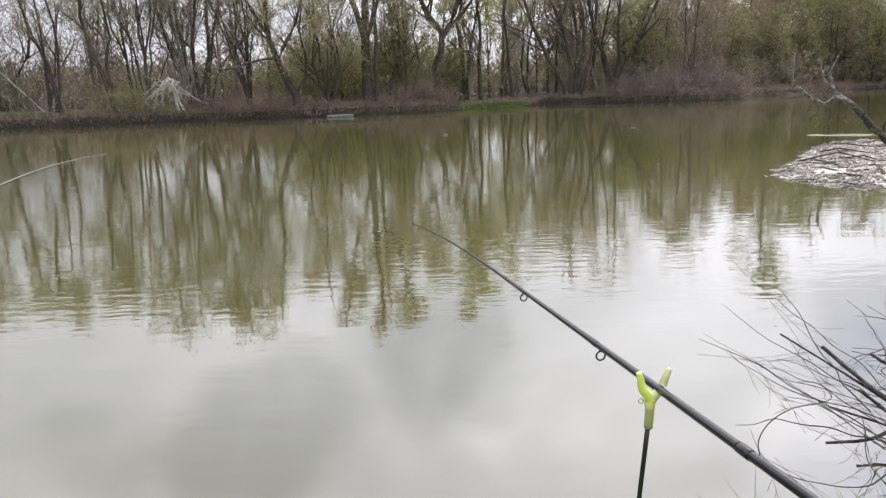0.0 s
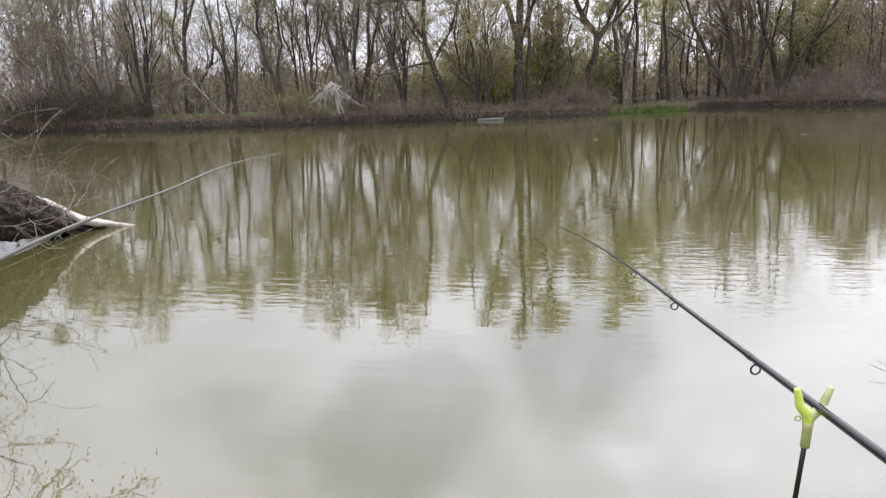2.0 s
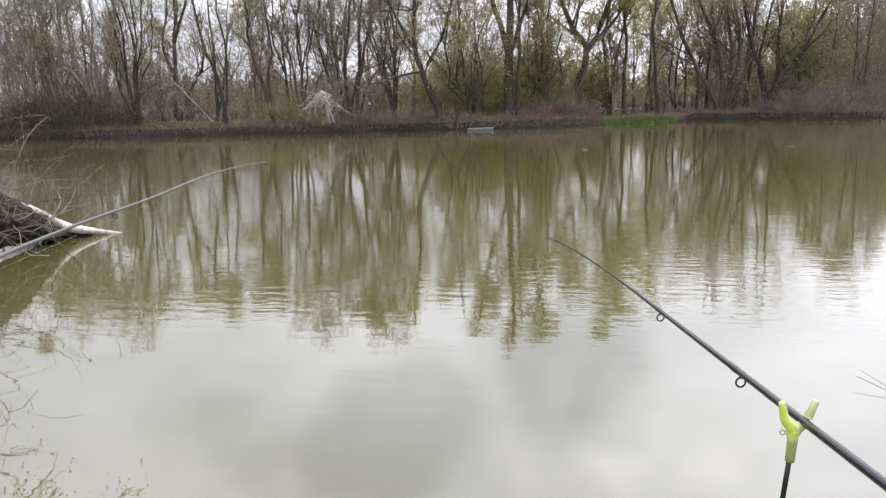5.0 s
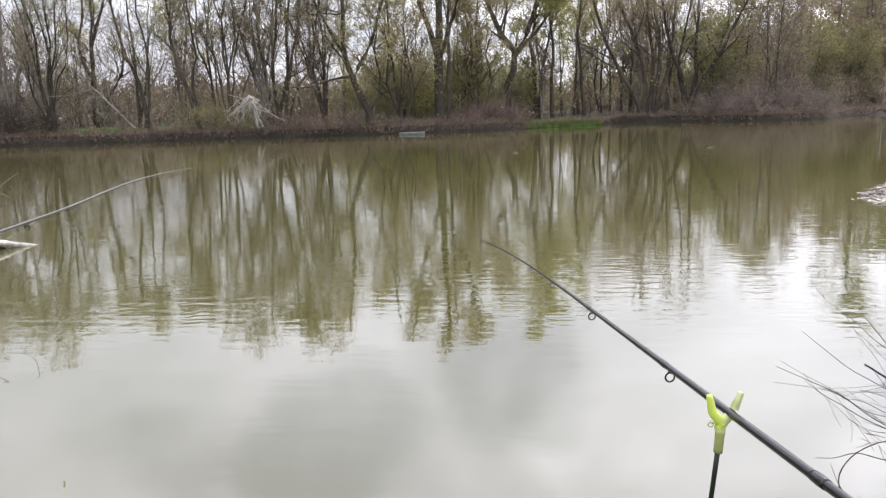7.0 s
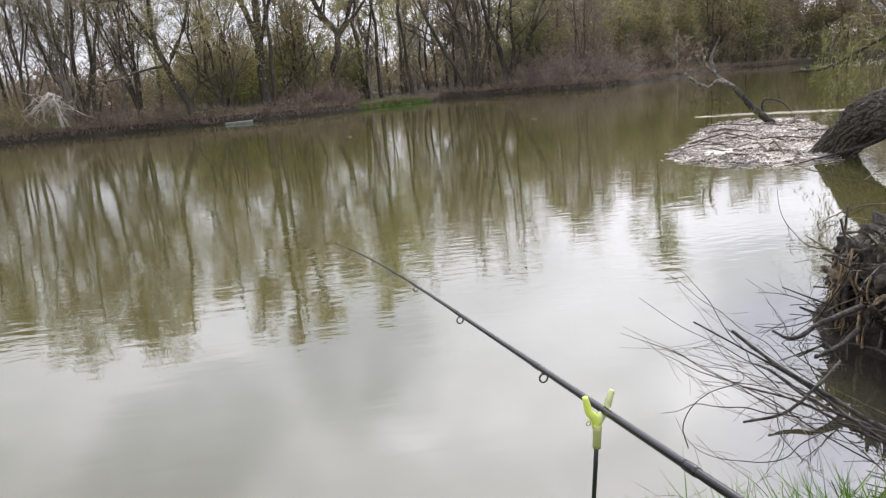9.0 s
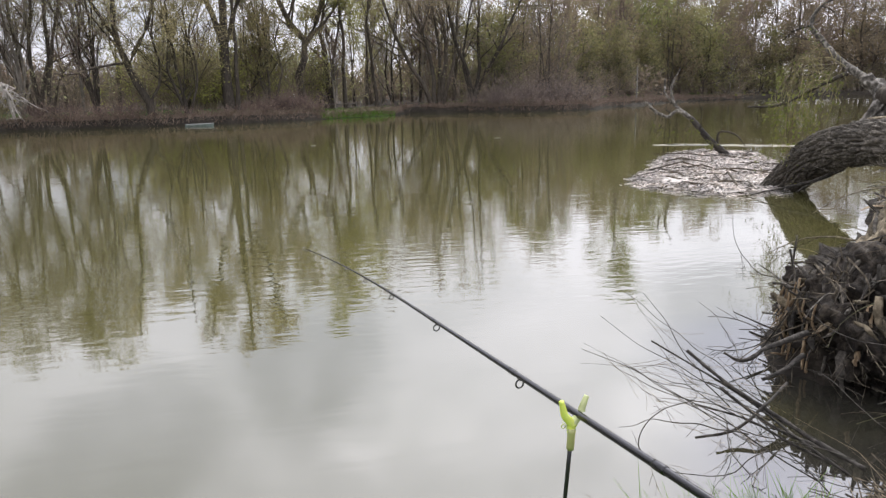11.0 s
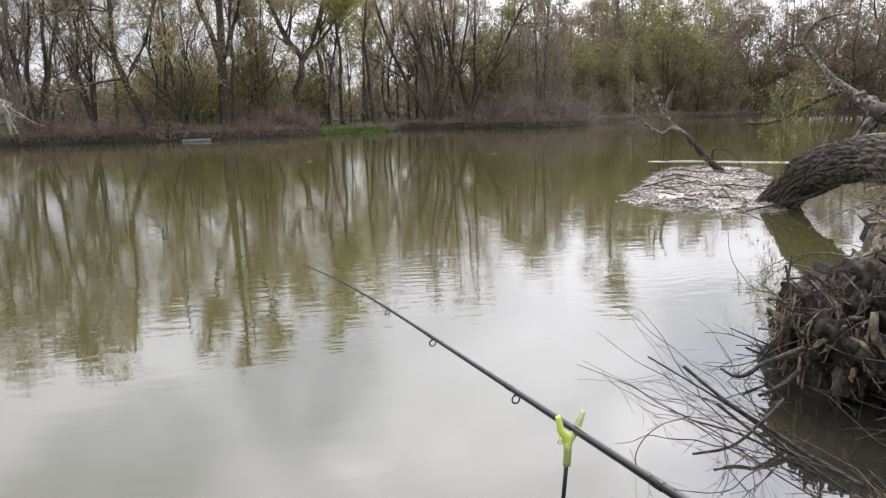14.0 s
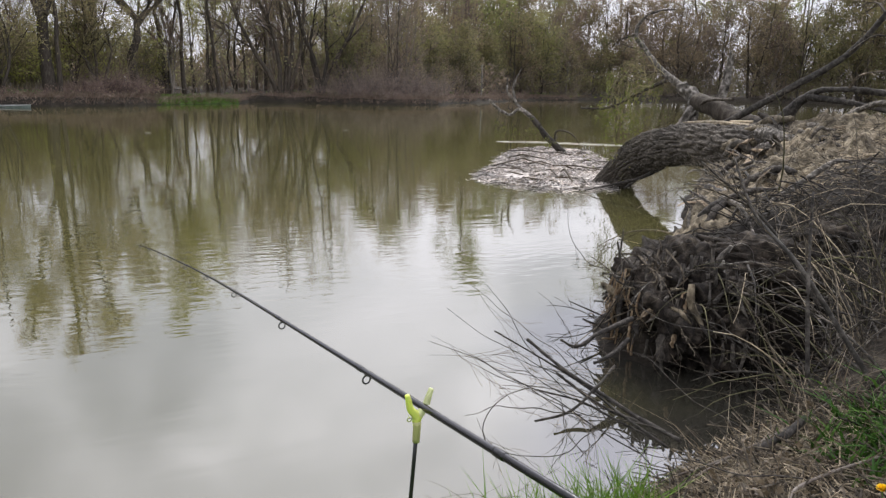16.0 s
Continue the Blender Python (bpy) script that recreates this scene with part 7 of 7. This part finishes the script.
def dandelions():
    rng = np.random.default_rng(131)
    for x, y in ((2.015, 1.315),):
        root = new("dandelion")
        z = ground_z(x, y)
        line_tube("stalk", [(x, y, z - 0.01), (x + 0.005, y, z + 0.06), (x, y + 0.005, z + 0.11)], [0.002, 0.0018], 8, 6, M_GRASS, root)
        n = 150
        a, e = rng.uniform(0, 6.28, n), rng.uniform(0.15, 1.4, n)
        d = np.c_[np.cos(a) * np.cos(e), np.sin(a) * np.cos(e), np.sin(e)]
        s = unit(np.cross(d, [0, 0, 1.0])) * 0.0022
        o = np.array((x, y + 0.005, z + 0.108))
        v = np.stack([o + d * 0.002 - s, o + d * 0.002 + s, o + d * 0.02 + s, o + d * 0.02 - s], 1).reshape(-1, 3)
        part("flower", np_mesh("flower", v, np.arange(4 * n).reshape(-1, 4), M_YELLOW, False), root, "round yellow flower head")
        tagged(root, "yellow dandelion in bloom on the bank", "flower")


def earth_mound():
    """Tan crumbling earth heaped between the root mass and the trunk."""
    xs, ys = np.arange(2.9, 7.7, 0.02), np.arange(3.2, 8.0, 0.02)
    X, Y = np.meshgrid(xs, ys)
    Z, D = land_height(X, Y)
    V = np.zeros(X.shape + (3,))
    for i in range(X.shape[0]):
        for j in range(X.shape[1]):
            if D[i, j] < -0.14:
                V[i, j] = X[i, j], Y[i, j], -0.3
                continue
            p = Vector((X[i, j], Y[i, j], 0))
            # broad beds of earth run down towards the pond, broken by pits and clods
            bed = noise.noise(Vector(((p.x + p.y) * 1.1, (p.y - p.x) * 3.4, 3)))
            ridge = 0.13 * (0.35 - abs(bed)) + 0.075 * noise.fractal(p * 3.4, 0.6, 2.1, 7) - 0.12 * max(0.0, abs(noise.noise(p * 4.6)) - 0.28)
            edge = min(1.0, max(0.0, (p.y - 3.62 - 0.12 * (p.x - 3.5) + 0.25 * noise.noise(p * 2.5)) / 0.25), max(0.0, (D[i, j] - 0.02) / 0.14), max(0.0, (7.6 - p.x) / 0.4), max(0.0, (7.9 - p.y) / 0.5))
            slip = noise.noise_vector(Vector((p.x * 6, p.y * 6, 7))) * 0.05
            V[i, j] = p.x + slip.x * edge, p.y + slip.y * edge, Z[i, j] + (0.03 + ridge * 1.35) * edge - 0.12 * (1 - edge)
    idx = np.arange(X.size).reshape(X.shape)
    q = np.stack([idx[:-1, :-1], idx[:-1, 1:], idx[1:, 1:], idx[1:, :-1]], -1).reshape(-1, 4)
    keep = (D[:-1, :-1] > -0.12).reshape(-1)
    mound = tagged(new("earth_mound", np_mesh("earth_mound", V.reshape(-1, 3), q[keep], M_TANEARTH)), "mound of tan crumbling earth and rotted wood", "earth", kind="structure")
    # clods and slabs of rotted wood lying on it
    rng = np.random.default_rng(161)
    for k in range(110):
        t = rng.uniform(0, 1)
        x, y = 3.7 + 2.6 * t + rng.normal(0, 0.25), 4.2 + 1.7 * t + rng.normal(0, 0.35)
        if shore_distance(np.array([x]), np.array([y]))[0] < 0.12:
            continue
        z = ground_z(x, y) + rng.uniform(0.0, 0.1)
        h = rng.uniform(0, 6.28)
        down = Vector((math.cos(h), math.sin(h), rng.normal(-0.1, 0.35))).normalized()
        side = down.cross(Vector((0, 0, 1))).normalized()
        bm = shard(Vector((x, y, z)), down, side, side.cross(down), rng.uniform(0.1, 0.34), rng.uniform(0.02, 0.08), rng.uniform(0.012, 0.035), rng)
        part("slab", bm_mesh("slab", bm, (M_SPLINTER, M_TRUNK, M_LIMB, M_WEATHER)[k % 4], False), mound, "broken slab of rotted wood")


root_mass()
earth_mound()
fallen_twigs()
brush_pile()
bank_litter()
near_grass()
dandelions()


# ---- the left bank ----
def left_log():
    root = new("fallen_log")
    rng = np.random.default_rng(141)
    rough_log("trunk", [(-6.6, 4.2, 0.86), (-6.2, 5.6, 0.58), (-6.02, 6.3, 0.38), (-6.0, 6.85, 0.22), (-5.95, 7.35, 0.03), (-5.8, 7.6, -0.12)], [0.46, 0.42, 0.34, 0.27, 0.17, 0.08], 150, 70, 0.055, M_SOIL, root, "dark rotting trunk with loose bark", 20.0, 3.3, 2.9)
    rough_log("splinter", [(-5.98, 6.1, 0.7), (-5.93, 6.75, 0.44), (-5.88, 7.2, 0.16), (-5.68, 7.55, 0.035), (-5.5, 7.75, -0.02)], [0.01, 0.028, 0.058, 0.048, 0.01], 60, 18, 0.012, M_BLEACH, root, "bleached barkless wood")
    lines = []
    for k in range(52):
        p = np.array((-6.1 + rng.normal(0, 0.22), rng.uniform(5.2, 7.1), 0)); p[2] = 0.45 + (6.3 - p[1]) * 0.33 + rng.normal(0, 0.1)
        d = np.array((rng.normal(0.3, 0.4), rng.normal(0.1, 0.4), rng.normal(0.4, 0.35)))
        lines.append([p, p + d * 0.35 + rng.normal(0, 0.06, 3), p + d * 0.75 + rng.normal(0, 0.08, 3), p + d * 0.8 + rng.normal(0, 0.12, 3)])
    pair, _ = twig_cloud(rng, lines, 0.005, 4, 1, 0.6, 0.1, 0.06, 40, 0.002)
    P = np.array([smooth_line(p, 8) for p in lines]); R = np.linspace(0.007, 0.003, 8)[None] * np.ones((len(P), 1))
    tagged(part("twigwork", np_mesh("twigwork", *joined(tubes(P, R, 5), pair), M_TWIG_PALE, False), root, "tangled dry twigs"), kind="stuff")
    for pts in ([(-6.6, 6.0, 0.7), (-6.0, 6.5, 1.0), (-5.8, 7.0, 1.35), (-5.7, 7.2, 1.5)], [(-6.5, 6.2, 0.9), (-5.9, 6.6, 0.95), (-5.5, 7.1, 1.05), (-5.4, 7.3, 1.35), (-5.45, 7.3, 1.5)], [(-6.4, 6.4, 0.4), (-5.8, 6.7, 0.5), (-5.0, 7.0, 0.75), (-4.8, 7.1, 1.15)]):
        line_tube("branch", [Vector(p) + Vector(rng.normal(0, 0.05, 3)) * (0 < i < len(pts) - 1) for i, p in enumerate(pts)], [0.007, 0.005, 0.0025], 26, 6, M_WEATHER, root)
    tagged(root, "rotting fallen log with bleached broken end in the pond", "fallen log")


def left_willow():
    t = make_tree("tree", 151, [(2.6, 0.4, 9.5, 0.2, 0.4), (-1.0, 0.5, 9.0, 0.16, 0.4), (1.4, -1.2, 8.5, 0.14, 0.4)], (M_BARK, M_TWIG_OLIVE, M_LEAF), 9, 7, 7, 0, 15000, 0.035, 52, 0.42, 0.42, 0.15, 0.1, 0.6, leaf_spread=0.2)
    x, y = -12.2, 8.8
    t.matrix_basis = pose(x, y, ground_z(x, y))
    tagged(t, "leafy willow overhanging the bank by a rotting log", "tree")


left_log()
left_willow()
